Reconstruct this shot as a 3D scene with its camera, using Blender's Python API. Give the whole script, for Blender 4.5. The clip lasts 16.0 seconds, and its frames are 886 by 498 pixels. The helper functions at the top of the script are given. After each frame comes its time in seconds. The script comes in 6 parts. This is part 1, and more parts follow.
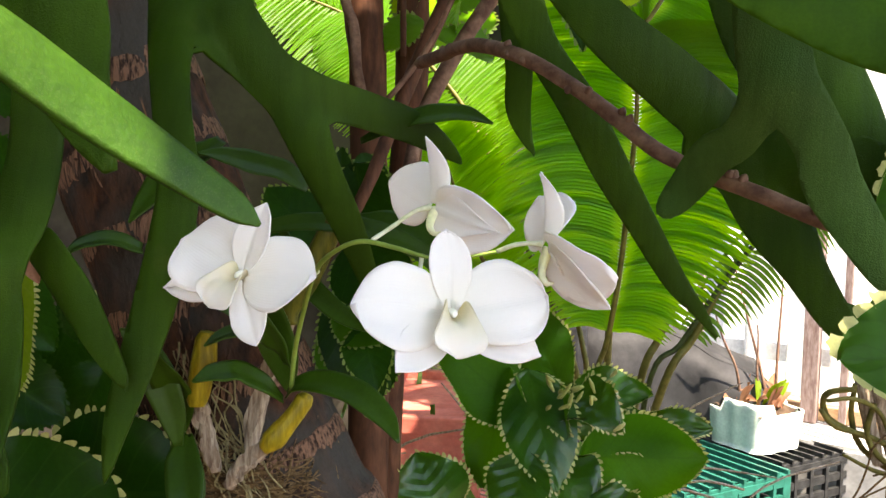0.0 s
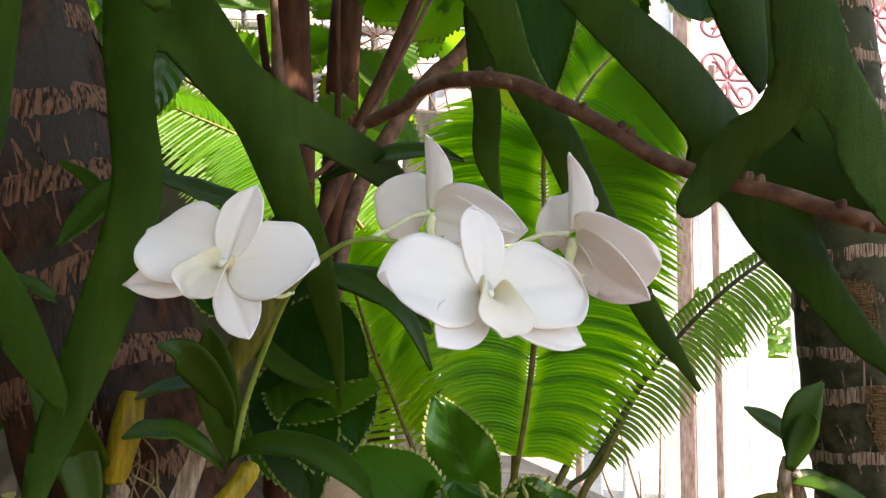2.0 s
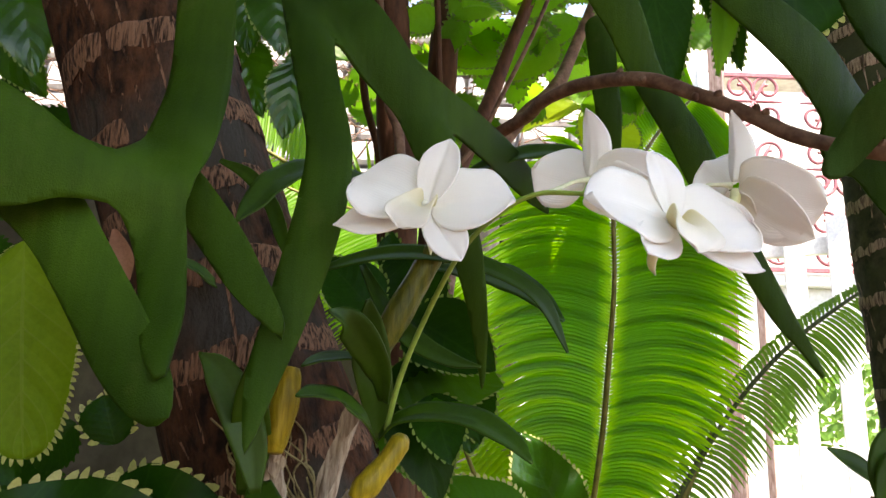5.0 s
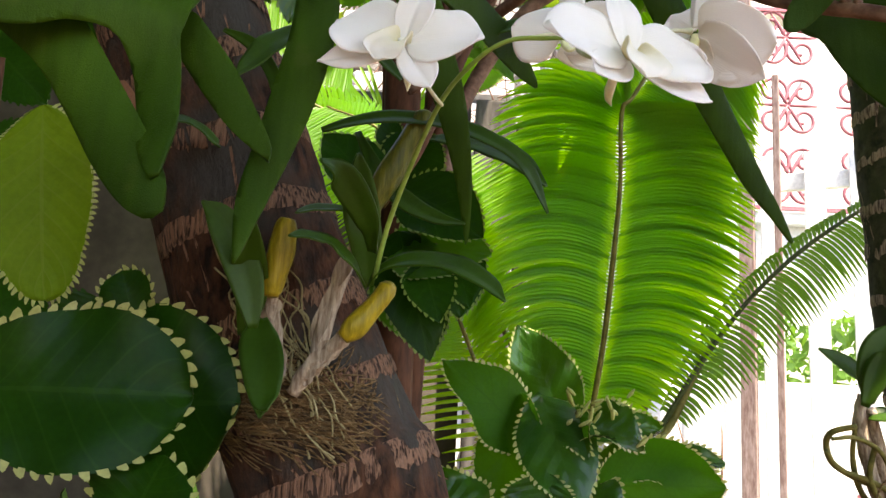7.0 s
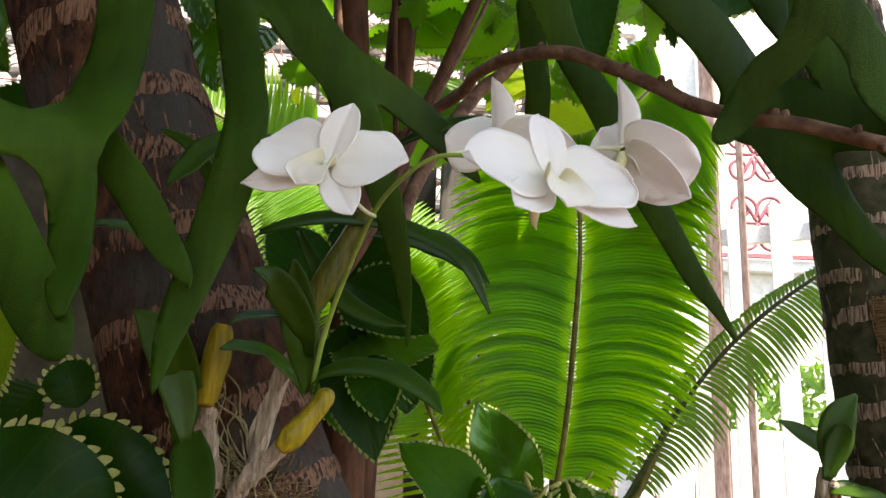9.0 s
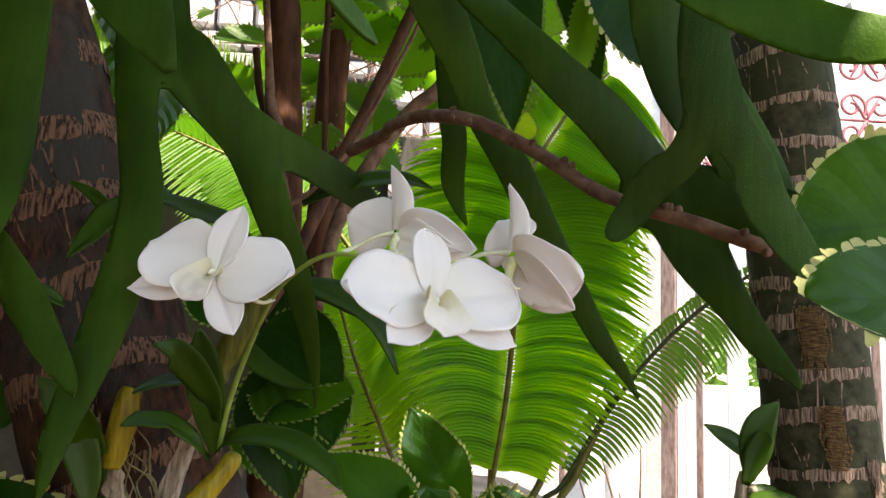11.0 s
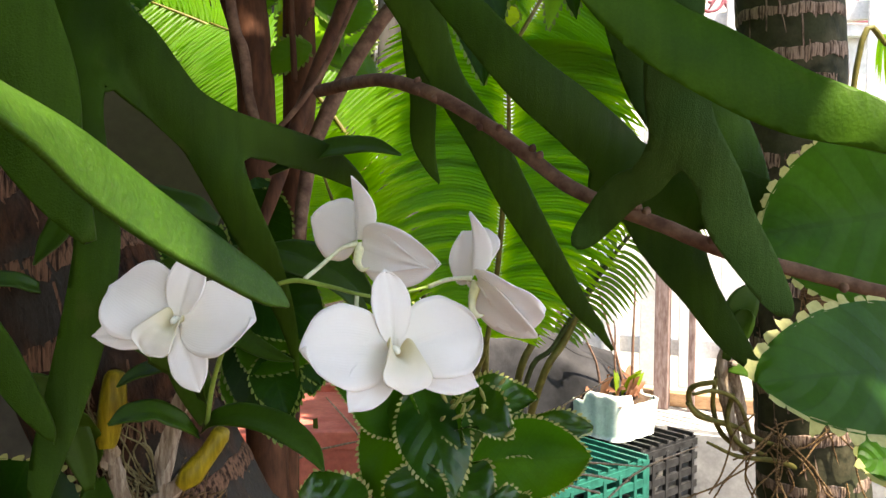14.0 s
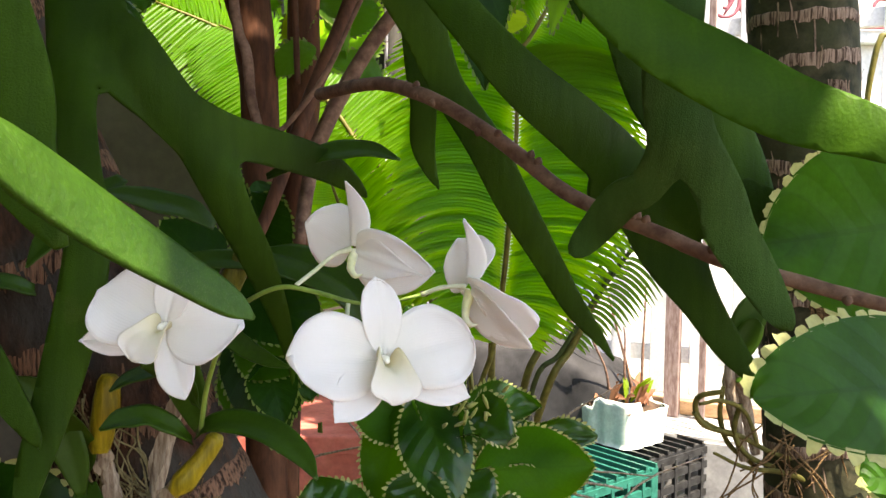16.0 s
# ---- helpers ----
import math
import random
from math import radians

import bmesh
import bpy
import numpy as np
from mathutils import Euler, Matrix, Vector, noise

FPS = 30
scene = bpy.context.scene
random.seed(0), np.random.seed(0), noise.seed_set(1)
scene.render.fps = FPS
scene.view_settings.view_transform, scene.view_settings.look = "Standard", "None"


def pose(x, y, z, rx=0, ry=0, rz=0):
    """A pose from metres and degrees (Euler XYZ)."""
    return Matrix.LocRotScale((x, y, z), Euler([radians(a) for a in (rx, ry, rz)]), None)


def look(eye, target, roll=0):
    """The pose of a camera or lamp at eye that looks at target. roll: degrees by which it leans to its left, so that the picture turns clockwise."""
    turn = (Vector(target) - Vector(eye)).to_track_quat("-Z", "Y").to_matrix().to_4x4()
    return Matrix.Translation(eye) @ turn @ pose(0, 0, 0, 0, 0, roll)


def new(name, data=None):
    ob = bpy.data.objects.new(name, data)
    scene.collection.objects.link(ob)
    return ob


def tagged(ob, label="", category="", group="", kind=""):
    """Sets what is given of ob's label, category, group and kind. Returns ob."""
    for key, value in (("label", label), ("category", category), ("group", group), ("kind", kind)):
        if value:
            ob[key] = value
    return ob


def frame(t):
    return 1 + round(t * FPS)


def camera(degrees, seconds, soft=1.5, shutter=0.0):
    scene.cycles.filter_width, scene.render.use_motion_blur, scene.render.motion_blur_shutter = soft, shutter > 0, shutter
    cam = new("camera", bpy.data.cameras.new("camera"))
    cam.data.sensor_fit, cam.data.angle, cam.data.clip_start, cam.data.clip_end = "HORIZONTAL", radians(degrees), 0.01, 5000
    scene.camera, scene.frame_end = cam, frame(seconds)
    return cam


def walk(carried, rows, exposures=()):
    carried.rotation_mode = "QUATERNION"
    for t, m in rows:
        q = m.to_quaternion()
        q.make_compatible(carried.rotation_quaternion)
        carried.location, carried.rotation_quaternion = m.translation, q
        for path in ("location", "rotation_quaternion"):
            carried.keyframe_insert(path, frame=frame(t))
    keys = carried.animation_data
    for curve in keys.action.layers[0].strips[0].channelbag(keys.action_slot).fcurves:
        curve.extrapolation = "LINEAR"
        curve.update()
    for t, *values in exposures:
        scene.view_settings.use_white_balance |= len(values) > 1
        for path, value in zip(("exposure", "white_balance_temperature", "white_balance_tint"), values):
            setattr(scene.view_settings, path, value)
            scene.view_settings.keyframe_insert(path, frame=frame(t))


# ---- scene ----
cam = camera(55.3, 16.0)
PATH = [
    (0, (0.1788, 0.1506, 1.3515), (-0.0442, 2.1335, 1.2150), 1.40),
    (0.5, (0.1520, 0.1453, 1.3092), (-0.0341, 2.1362, 1.3507), 2.01),
    (1, (0.1249, 0.1534, 1.2851), (0.0052, 2.1469, 1.3946), 3.06),
    (1.5, (0.1099, 0.1750, 1.2779), (0.0307, 2.1688, 1.4131), 2.48),
    (2, (0.1105, 0.1950, 1.2724), (0.2117, 2.1733, 1.5484), 1.23),
    (2.5, (0.1052, 0.2043, 1.2699), (0.3239, 2.1657, 1.5939), 0.80),
    (3, (0.0939, 0.1985, 1.2542), (0.3384, 2.1468, 1.6340), 0.28),
    (3.5, (0.0777, 0.1903, 1.2347), (0.3155, 2.1253, 1.6812), -0.01),
    (4, (0.0641, 0.1840, 1.2141), (0.3253, 2.0947, 1.7441), 0.49),
    (4.5, (0.0456, 0.1789, 1.2076), (0.2005, 2.1050, 1.7233), 1.20),
    (5, (0.0424, 0.1777, 1.2007), (0.0796, 2.1149, 1.6966), 1.58),
    (5.2, (0.0474, 0.1791, 1.1870), (0.0489, 2.1122, 1.6997), 1.70),
    (7.3, (0.0690, 0.1526, 1.1441), (0.0554, 2.1216, 1.4946), 3.06),
    (7.5, (0.0659, 0.1509, 1.1508), (0.0776, 2.1167, 1.5192), 3.25),
    (8, (0.0748, 0.1461, 1.1650), (0.0963, 2.1022, 1.5810), 3.17),
    (8.5, (0.0796, 0.1537, 1.1805), (0.1140, 2.1016, 1.6327), 2.68),
    (8.7, (0.0841, 0.1558, 1.1797), (0.1094, 2.0992, 1.6512), 2.07),
    (10.8, (0.1209, 0.1379, 1.2516), (0.2032, 2.1062, 1.5971), 2.67),
    (11, (0.1252, 0.1340, 1.2601), (0.2369, 2.1030, 1.5928), 2.33),
    (11.5, (0.1302, 0.1223, 1.2754), (0.2749, 2.0900, 1.6025), 1.41),
    (12, (0.1243, 0.1267, 1.3029), (0.3010, 2.1030, 1.5543), 0.90),
    (12.5, (0.1248, 0.1331, 1.3123), (0.3228, 2.1152, 1.4916), 0.29),
    (13, (0.1362, 0.1337, 1.3361), (0.3076, 2.1263, 1.3219), -0.05),
    (13.5, (0.1423, 0.1315, 1.3572), (0.2827, 2.1245, 1.2673), -0.10),
    (14, (0.1425, 0.1322, 1.3692), (0.2603, 2.1246, 1.2406), 0.16),
    (14.5, (0.1410, 0.1369, 1.3790), (0.2332, 2.1283, 1.2178), 0.22),
    (15, (0.1353, 0.1408, 1.3869), (0.2290, 2.1294, 1.1958), 0.42),
    (15.5, (0.1441, 0.1421, 1.3821), (0.2109, 2.1344, 1.2208), 0.49),
    (16, (0.1521, 0.1396, 1.3706), (0.2401, 2.1341, 1.2504), 0.71),
]
walk(cam, [(t, look(eye, target, roll)) for t, eye, target, roll in PATH], [(t, e, 7800, 12) for t, e in ((0, 2.55), (1.5, 2.50), (2.5, 2.01), (3, 1.88), (3.5, 1.94), (4, 1.94), (4.5, 2.15), (5, 2.53), (7.5, 2.53), (8.5, 2.32), (11, 2.20), (12, 2.20), (13, 2.10), (14, 2.22), (15, 2.33), (15.5, 2.36), (16, 2.36))])

# ---- daylight ----
SUN_AZ, SUN_EL = 135.0, 63.0          # degrees from +y towards +x, and above the horizon
world = bpy.data.worlds.new("daylight")
scene.world = world
world.use_nodes = True
wn = world.node_tree.nodes
sky = wn.new("ShaderNodeTexSky")
sky.sky_type, sky.sun_disc = "NISHITA", False
sky.sun_elevation, sky.sun_rotation = radians(SUN_EL), radians(SUN_AZ)
world.node_tree.links.new(sky.outputs[0], wn["Background"].inputs[0])
wn["Background"].inputs[1].default_value = 0.15
sun_data = bpy.data.lights.new("sun", "SUN")
sun_data.energy, sun_data.angle, sun_data.color = 4.5, radians(0.5), (1.0, 0.95, 0.87)
sun = new("sun", sun_data)
sa, se = radians(SUN_AZ), radians(SUN_EL)
sun.matrix_world = look((math.sin(sa) * math.cos(se) * 20, math.cos(sa) * math.cos(se) * 20, math.sin(se) * 20), (0, 0, 0))

# ---- materials ----
def mat(name):
    m = bpy.data.materials.new(name)
    m.use_nodes = True
    nt = m.node_tree
    return m, nt, nt.nodes["Principled BSDF"], nt.nodes["Material Output"]


def nd(nt, kind, **kw):
    n = nt.nodes.new(kind)
    for k, v in kw.items():
        if k in n.inputs:
            n.inputs[k].default_value = v
    return n


def ramp(nt, fac, stops):
    r = nt.nodes.new("ShaderNodeValToRGB")
    els = r.color_ramp.elements
    while len(els) < len(stops):
        els.new(0.5)
    for e, (p, c) in zip(els, stops):
        e.position, e.color = p, (*c, 1)
    nt.links.new(fac, r.inputs[0])
    return r.outputs[0]


def math_node(nt, op, a, b=None):
    n = nt.nodes.new("ShaderNodeMath")
    n.operation = op
    for i, v in enumerate((a, b)):
        if v is None:
            continue
        if isinstance(v, (int, float)):
            n.inputs[i].default_value = v
        else:
            nt.links.new(v, n.inputs[i])
    return n.outputs[0]


def mix(nt, fac, a, b, kind="MIX"):
    n = nt.nodes.new("ShaderNodeMix")
    n.data_type, n.blend_type = "RGBA", kind
    for i, v in ((0, fac), (6, a), (7, b)):
        if isinstance(v, (int, float)):
            n.inputs[i].default_value = v
        elif isinstance(v, tuple):
            n.inputs[i].default_value = (*v, 1)
        else:
            nt.links.new(v, n.inputs[i])
    return n.outputs[2]


def noise_tex(nt, scale, detail=4, coord="Object", stretch=None, rough=0.55):
    tc = nt.nodes.new("ShaderNodeTexCoord")
    src = tc.outputs[coord]
    if stretch:
        mp = nt.nodes.new("ShaderNodeMapping")
        mp.inputs["Scale"].default_value = stretch
        nt.links.new(src, mp.inputs[0])
        src = mp.outputs[0]
    n = nd(nt, "ShaderNodeTexNoise", Scale=scale, Detail=detail, Roughness=rough)
    nt.links.new(src, n.inputs["Vector"])
    return n.outputs["Fac"]


def bump(nt, b, height, strength, dist=0.001):
    n = nd(nt, "ShaderNodeBump", Strength=strength, Distance=dist)
    nt.links.new(height, n.inputs["Height"])
    nt.links.new(n.outputs[0], b.inputs["Normal"])
    return n.outputs[0]


def leaf_mat(name, dark, light, glow, rough, through_amount, veins=0.0, vein_col=None, grain=600.0, spots=0.0, random_amount=0.25, bump_s=0.3, pitch=9.0, spec=0.3, scurf=0.0, patchy=14):
    """A leaf blade: mottled green, a translucent share, veins along and across the blade (UV: u across, v along)."""
    m, nt, b, out = mat(name)
    L = nt.links.new
    big = ramp(nt, noise_tex(nt, patchy, 4), [(0.32, (0, 0, 0)), (0.68, (1, 1, 1))])
    fine = noise_tex(nt, grain, 2)
    col = mix(nt, big, dark, light)
    info = nt.nodes.new("ShaderNodeObjectInfo")
    hsv = nd(nt, "ShaderNodeHueSaturation", Saturation=1.0)
    v = math_node(nt, "ADD", math_node(nt, "MULTIPLY", info.outputs["Random"], random_amount), 1 - random_amount / 2)
    L(v, hsv.inputs["Value"])
    L(col, hsv.inputs["Color"])
    col = hsv.outputs[0]
    fr = ramp(nt, fine, [(0.35, (0.75, 0.75, 0.75)), (0.65, (1.15, 1.15, 1.15))])
    col = mix(nt, 0.6, col, fr, "MULTIPLY")
    height = fine
    if scurf:
        # pale scurfy hairs in fine dots, and faint darker streaks
        dots = ramp(nt, noise_tex(nt, 2600, 1), [(0.56, (0, 0, 0)), (0.66, (1, 1, 1))])
        patch = ramp(nt, noise_tex(nt, 22, 4), [(0.40, (0, 0, 0)), (0.62, (1, 1, 1))])
        col = mix(nt, math_node(nt, "MULTIPLY", math_node(nt, "MULTIPLY", dots, patch), scurf), col, (0.13, 0.18, 0.055))
        streak = noise_tex(nt, 60, 3, stretch=(3.0, 1.0, 0.35))
        col = mix(nt, 0.55, col, ramp(nt, streak, [(0.35, (0.55, 0.6, 0.5)), (0.6, (1.1, 1.1, 1.0))]), "MULTIPLY")
        height = math_node(nt, "ADD", fine, math_node(nt, "MULTIPLY", streak, 1.5))
    if spots:
        sp = ramp(nt, noise_tex(nt, 55, 2), [(0.66, (0, 0, 0)), (0.74, (1, 1, 1))])
        col = mix(nt, math_node(nt, "MULTIPLY", sp, spots), col, (0.22, 0.20, 0.06))
    if veins:
        uv = nt.nodes.new("ShaderNodeUVMap")
        sep = nt.nodes.new("ShaderNodeSeparateXYZ")
        L(uv.outputs[0], sep.inputs[0])
        au = math_node(nt, "ABSOLUTE", math_node(nt, "SUBTRACT", math_node(nt, "MULTIPLY", sep.outputs[0], 2.0), 1.0))
        mid = math_node(nt, "LESS_THAN", au, 0.035)
        s = math_node(nt, "SUBTRACT", sep.outputs[1], math_node(nt, "MULTIPLY", au, 0.28))
        w = math_node(nt, "FRACT", math_node(nt, "MULTIPLY", s, pitch))
        w = math_node(nt, "ABSOLUTE", math_node(nt, "SUBTRACT", w, 0.5))
        side = math_node(nt, "GREATER_THAN", w, 0.455)
        vv = math_node(nt, "MAXIMUM", mid, math_node(nt, "MULTIPLY", side, 0.7))
        col = mix(nt, math_node(nt, "MULTIPLY", vv, veins), col, vein_col or light)
        height = math_node(nt, "ADD", math_node(nt, "MULTIPLY", fine, 0.3), math_node(nt, "MULTIPLY", w, 1.6))
    L(col, b.inputs["Base Color"])
    b.inputs["Roughness"].default_value = rough
    b.inputs["Specular IOR Level"].default_value = spec
    nrm = bump(nt, b, height, bump_s, 0.0015)
    tr = nt.nodes.new("ShaderNodeBsdfTranslucent")
    L(mix(nt, 0.75, col, glow), tr.inputs["Color"])
    ms = nd(nt, "ShaderNodeMixShader", Fac=through_amount)
    L(b.outputs[0], ms.inputs[1])
    L(tr.outputs[0], ms.inputs[2])
    L(ms.outputs[0], out.inputs["Surface"])
    return m


def plain_mat(name, a, b_col, scale, rough, bump_s=0.3, stretch=None, metal=0.0, detail=6, lo=0.35, hi=0.65, dist=0.002, second=None, spec=0.2):
    m, nt, b, out = mat(name)
    n = noise_tex(nt, scale, detail, stretch=stretch)
    col = ramp(nt, n, [(lo, a), (hi, b_col)])
    if second:
        col = mix(nt, ramp(nt, noise_tex(nt, scale * 0.13, 3), [(0.45, (0, 0, 0)), (0.6, (1, 1, 1))]), col, second)
    fine = noise_tex(nt, scale * 5, 3, stretch=stretch)
    col = mix(nt, 0.5, col, ramp(nt, fine, [(0.3, (0.7, 0.7, 0.7)), (0.7, (1.15, 1.15, 1.15))]), "MULTIPLY")
    nt.links.new(col, b.inputs["Base Color"])
    b.inputs["Roughness"].default_value, b.inputs["Metallic"].default_value = rough, metal
    b.inputs["Specular IOR Level"].default_value = spec
    bump(nt, b, n, bump_s, dist)
    return m


FERN = leaf_mat("fern_green", (0.012, 0.036, 0.002), (0.045, 0.100, 0.006), (0.11, 0.29, 0.006), 0.48, 0.27, grain=1500, bump_s=0.45, spots=0.08, random_amount=0.35, spec=0.10, scurf=0.22, patchy=9)
FERN_SCURF = leaf_mat("scurfy_fern_green", (0.022, 0.060, 0.010), (0.052, 0.105, 0.022), (0.14, 0.28, 0.012), 0.7, 0.2, grain=1500, bump_s=0.5, spots=0.06, random_amount=0.1, spec=0.10, scurf=0.5, patchy=9)
# two brighter copies of the fern green, sunlight put into the colour
FERN_LIT = leaf_mat("lit_fern_green", (0.030, 0.085, 0.004), (0.062, 0.150, 0.010), (0.17, 0.40, 0.01), 0.5, 0.35, grain=700, bump_s=0.15, spots=0.10, spec=0.15, patchy=30, random_amount=0.1, scurf=0.12)
FERN_TIP_LIT = leaf_mat("lit_frond_tip_green", (0.020, 0.062, 0.004), (0.046, 0.112, 0.010), (0.13, 0.30, 0.012), 0.45, 0.24, grain=700, bump_s=0.25, spots=0.14, spec=0.18, patchy=34, random_amount=0.1, scurf=0.3)
ORCHID_LEAF = leaf_mat("orchid_leaf_green", (0.016, 0.046, 0.004), (0.034, 0.080, 0.006), (0.13, 0.30, 0.012), 0.4, 0.22, veins=0.25, grain=300, pitch=0.01, spec=0.2)
# dark green leaf; on the shrub it also stands in for shade
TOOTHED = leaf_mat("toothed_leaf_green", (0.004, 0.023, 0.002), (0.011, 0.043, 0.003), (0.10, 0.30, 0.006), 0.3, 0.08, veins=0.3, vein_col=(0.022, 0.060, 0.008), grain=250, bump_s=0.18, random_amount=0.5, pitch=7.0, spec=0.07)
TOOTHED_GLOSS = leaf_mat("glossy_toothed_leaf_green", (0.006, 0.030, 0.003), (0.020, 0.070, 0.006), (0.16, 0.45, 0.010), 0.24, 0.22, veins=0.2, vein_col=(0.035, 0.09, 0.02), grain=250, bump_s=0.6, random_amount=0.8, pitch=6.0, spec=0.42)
# brighter copy of the toothed green: falling light is put into its colour
TOOTHED_LIT = leaf_mat("lit_toothed_leaf_green", (0.014, 0.058, 0.003), (0.030, 0.100, 0.005), (0.15, 0.44, 0.010), 0.42, 0.40, veins=0.45, vein_col=(0.012, 0.040, 0.003), grain=250, bump_s=0.6, random_amount=0.3, pitch=6.0, spec=0.06)
# shrub green brightened to stand in for light from above and behind
SHRUB_LIT = leaf_mat("lit_shrub_leaf_green", (0.045, 0.125, 0.007), (0.095, 0.215, 0.013), (0.40, 0.85, 0.03), 0.45, 0.6, veins=0.3, vein_col=(0.10, 0.22, 0.03), grain=250, bump_s=0.4, random_amount=0.7, pitch=6.0, spec=0.15)
TOOTHED_MID = leaf_mat("mid_toothed_leaf_green", (0.009, 0.045, 0.003), (0.022, 0.082, 0.005), (0.13, 0.36, 0.010), 0.42, 0.32, veins=0.42, vein_col=(0.005, 0.024, 0.003), grain=250, bump_s=0.5, random_amount=0.3, pitch=6.0, spec=0.10, patchy=30)
# darker copy of the shrub green, with shade put into the colour
SHRUB_SHADED = leaf_mat("shaded_shrub_leaf_green", (0.018, 0.062, 0.004), (0.045, 0.125, 0.008), (0.24, 0.58, 0.02), 0.42, 0.45, veins=0.4, vein_col=(0.05, 0.13, 0.02), grain=250, bump_s=0.5, random_amount=0.8, pitch=6.0, spec=0.2)
SHRUB_YELLOW = leaf_mat("yellow_green_shrub_leaf", (0.12, 0.20, 0.008), (0.20, 0.27, 0.012), (0.65, 0.80, 0.03), 0.45, 0.6, veins=0.3, vein_col=(0.2, 0.26, 0.04), grain=250, bump_s=0.4, random_amount=0.4, pitch=6.0, spec=0.15)
TOOTHED_YELLOW = leaf_mat("yellowing_leaf", (0.075, 0.135, 0.005), (0.12, 0.19, 0.008), (0.34, 0.50, 0.015), 0.5, 0.35, veins=0.35, vein_col=(0.18, 0.22, 0.04), grain=250, bump_s=0.5, pitch=7.0, spec=0.1)
MARGIN = leaf_mat("cream_leaf_margin", (0.26, 0.29, 0.08), (0.44, 0.43, 0.18), (0.7, 0.65, 0.22), 0.5, 0.3, grain=400, spec=0.2)
MARGIN_GREEN = leaf_mat("light_green_leaf_edge", (0.08, 0.14, 0.025), (0.18, 0.25, 0.06), (0.35, 0.45, 0.08), 0.5, 0.3, grain=400, spec=0.2)
CYCAD = leaf_mat("cycad_green", (0.050, 0.142, 0.003), (0.092, 0.210, 0.006), (0.44, 0.88, 0.006), 0.38, 0.58, grain=200, bump_s=0.1, spec=0.22, random_amount=0.10)
CYCAD_RIB = plain_mat("cycad_rachis", (0.085, 0.080, 0.016), (0.17, 0.145, 0.035), 60, 0.45)
CYCAD_RIB_DARK = plain_mat("dark_cycad_rachis", (0.03, 0.045, 0.012), (0.06, 0.08, 0.025), 60, 0.5)
CYCAD_DARK = leaf_mat("dark_cycad_green", (0.030, 0.085, 0.006), (0.050, 0.125, 0.010), (0.20, 0.45, 0.02), 0.4, 0.35, grain=200, bump_s=0.1, spec=0.25)
GRASS = leaf_mat("grass_green", (0.035, 0.095, 0.015), (0.075, 0.155, 0.025), (0.2, 0.40, 0.04), 0.5, 0.35, grain=300)


def petal_mat(name, base, tint, warm, reach=0.40):
    m, nt, b, out = mat(name)
    L = nt.links.new
    uv = nt.nodes.new("ShaderNodeUVMap")
    sep = nt.nodes.new("ShaderNodeSeparateXYZ")
    L(uv.outputs[0], sep.inputs[0])
    c = mix(nt, ramp(nt, sep.outputs[1], [(0.0, (1, 1, 1)), (reach, (0, 0, 0))]), base, warm)
    c = mix(nt, math_node(nt, "MULTIPLY", noise_tex(nt, 45, 3), 0.6), c, tint)
    w = nd(nt, "ShaderNodeTexWave", Scale=9.0, Distortion=1.5, Detail=2.0)
    L(uv.outputs[0], w.inputs["Vector"])
    L(c, b.inputs["Base Color"])
    b.inputs["Roughness"].default_value = 0.55
    b.inputs["Sheen Weight"].default_value = 0.2
    h = math_node(nt, "ADD", math_node(nt, "MULTIPLY", w.outputs["Fac"], 0.5), noise_tex(nt, 500, 2))
    bump(nt, b, h, 0.22, 0.0007)
    tr = nt.nodes.new("ShaderNodeBsdfTranslucent")
    L(c, tr.inputs["Color"])
    ms = nd(nt, "ShaderNodeMixShader", Fac=0.40)
    L(b.outputs[0], ms.inputs[1])
    L(tr.outputs[0], ms.inputs[2])
    L(ms.outputs[0], out.inputs["Surface"])
    return m


PETAL = petal_mat("white_petal", (0.94, 0.905, 0.893), (0.91, 0.875, 0.870), (0.90, 0.87, 0.79))
LIP = petal_mat("cream_lip", (0.89, 0.86, 0.83), (0.87, 0.84, 0.79), (0.72, 0.60, 0.18), 0.75)
COLUMN = plain_mat("pale_cream_column", (0.82, 0.80, 0.70), (0.88, 0.86, 0.80), 60, 0.5, 0.1)
SPUR = plain_mat("yellow_green_spur", (0.72, 0.73, 0.42), (0.86, 0.84, 0.68), 60, 0.5, 0.1)
STEM_GREEN = plain_mat("flower_stalk_green", (0.16, 0.26, 0.05), (0.24, 0.34, 0.07), 80, 0.4, 0.15)
STEM_PALE = plain_mat("pale_flower_stalk", (0.50, 0.55, 0.32), (0.66, 0.66, 0.50), 80, 0.45, 0.15)
BULB = plain_mat("yellow_pseudobulb", (0.15, 0.115, 0.006), (0.32, 0.235, 0.014), 40, 0.4, 0.6, stretch=(6, 6, 0.5))
BULB_GREEN = plain_mat("olive_pseudobulb", (0.045, 0.055, 0.006), (0.125, 0.115, 0.012), 40, 0.4, 0.6, stretch=(6, 6, 0.5))
SHEATH = plain_mat("dry_papery_sheath", (0.17, 0.12, 0.085), (0.42, 0.34, 0.26), 90, 0.8, 0.6, stretch=(4, 4, 0.5))
ROOT = plain_mat("aerial_root", (0.13, 0.10, 0.045), (0.30, 0.25, 0.13), 120, 0.75, 0.5)
ROOT_GREEN = plain_mat("green_aerial_root", (0.060, 0.058, 0.012), (0.14, 0.12, 0.030), 80, 0.7, 0.5)
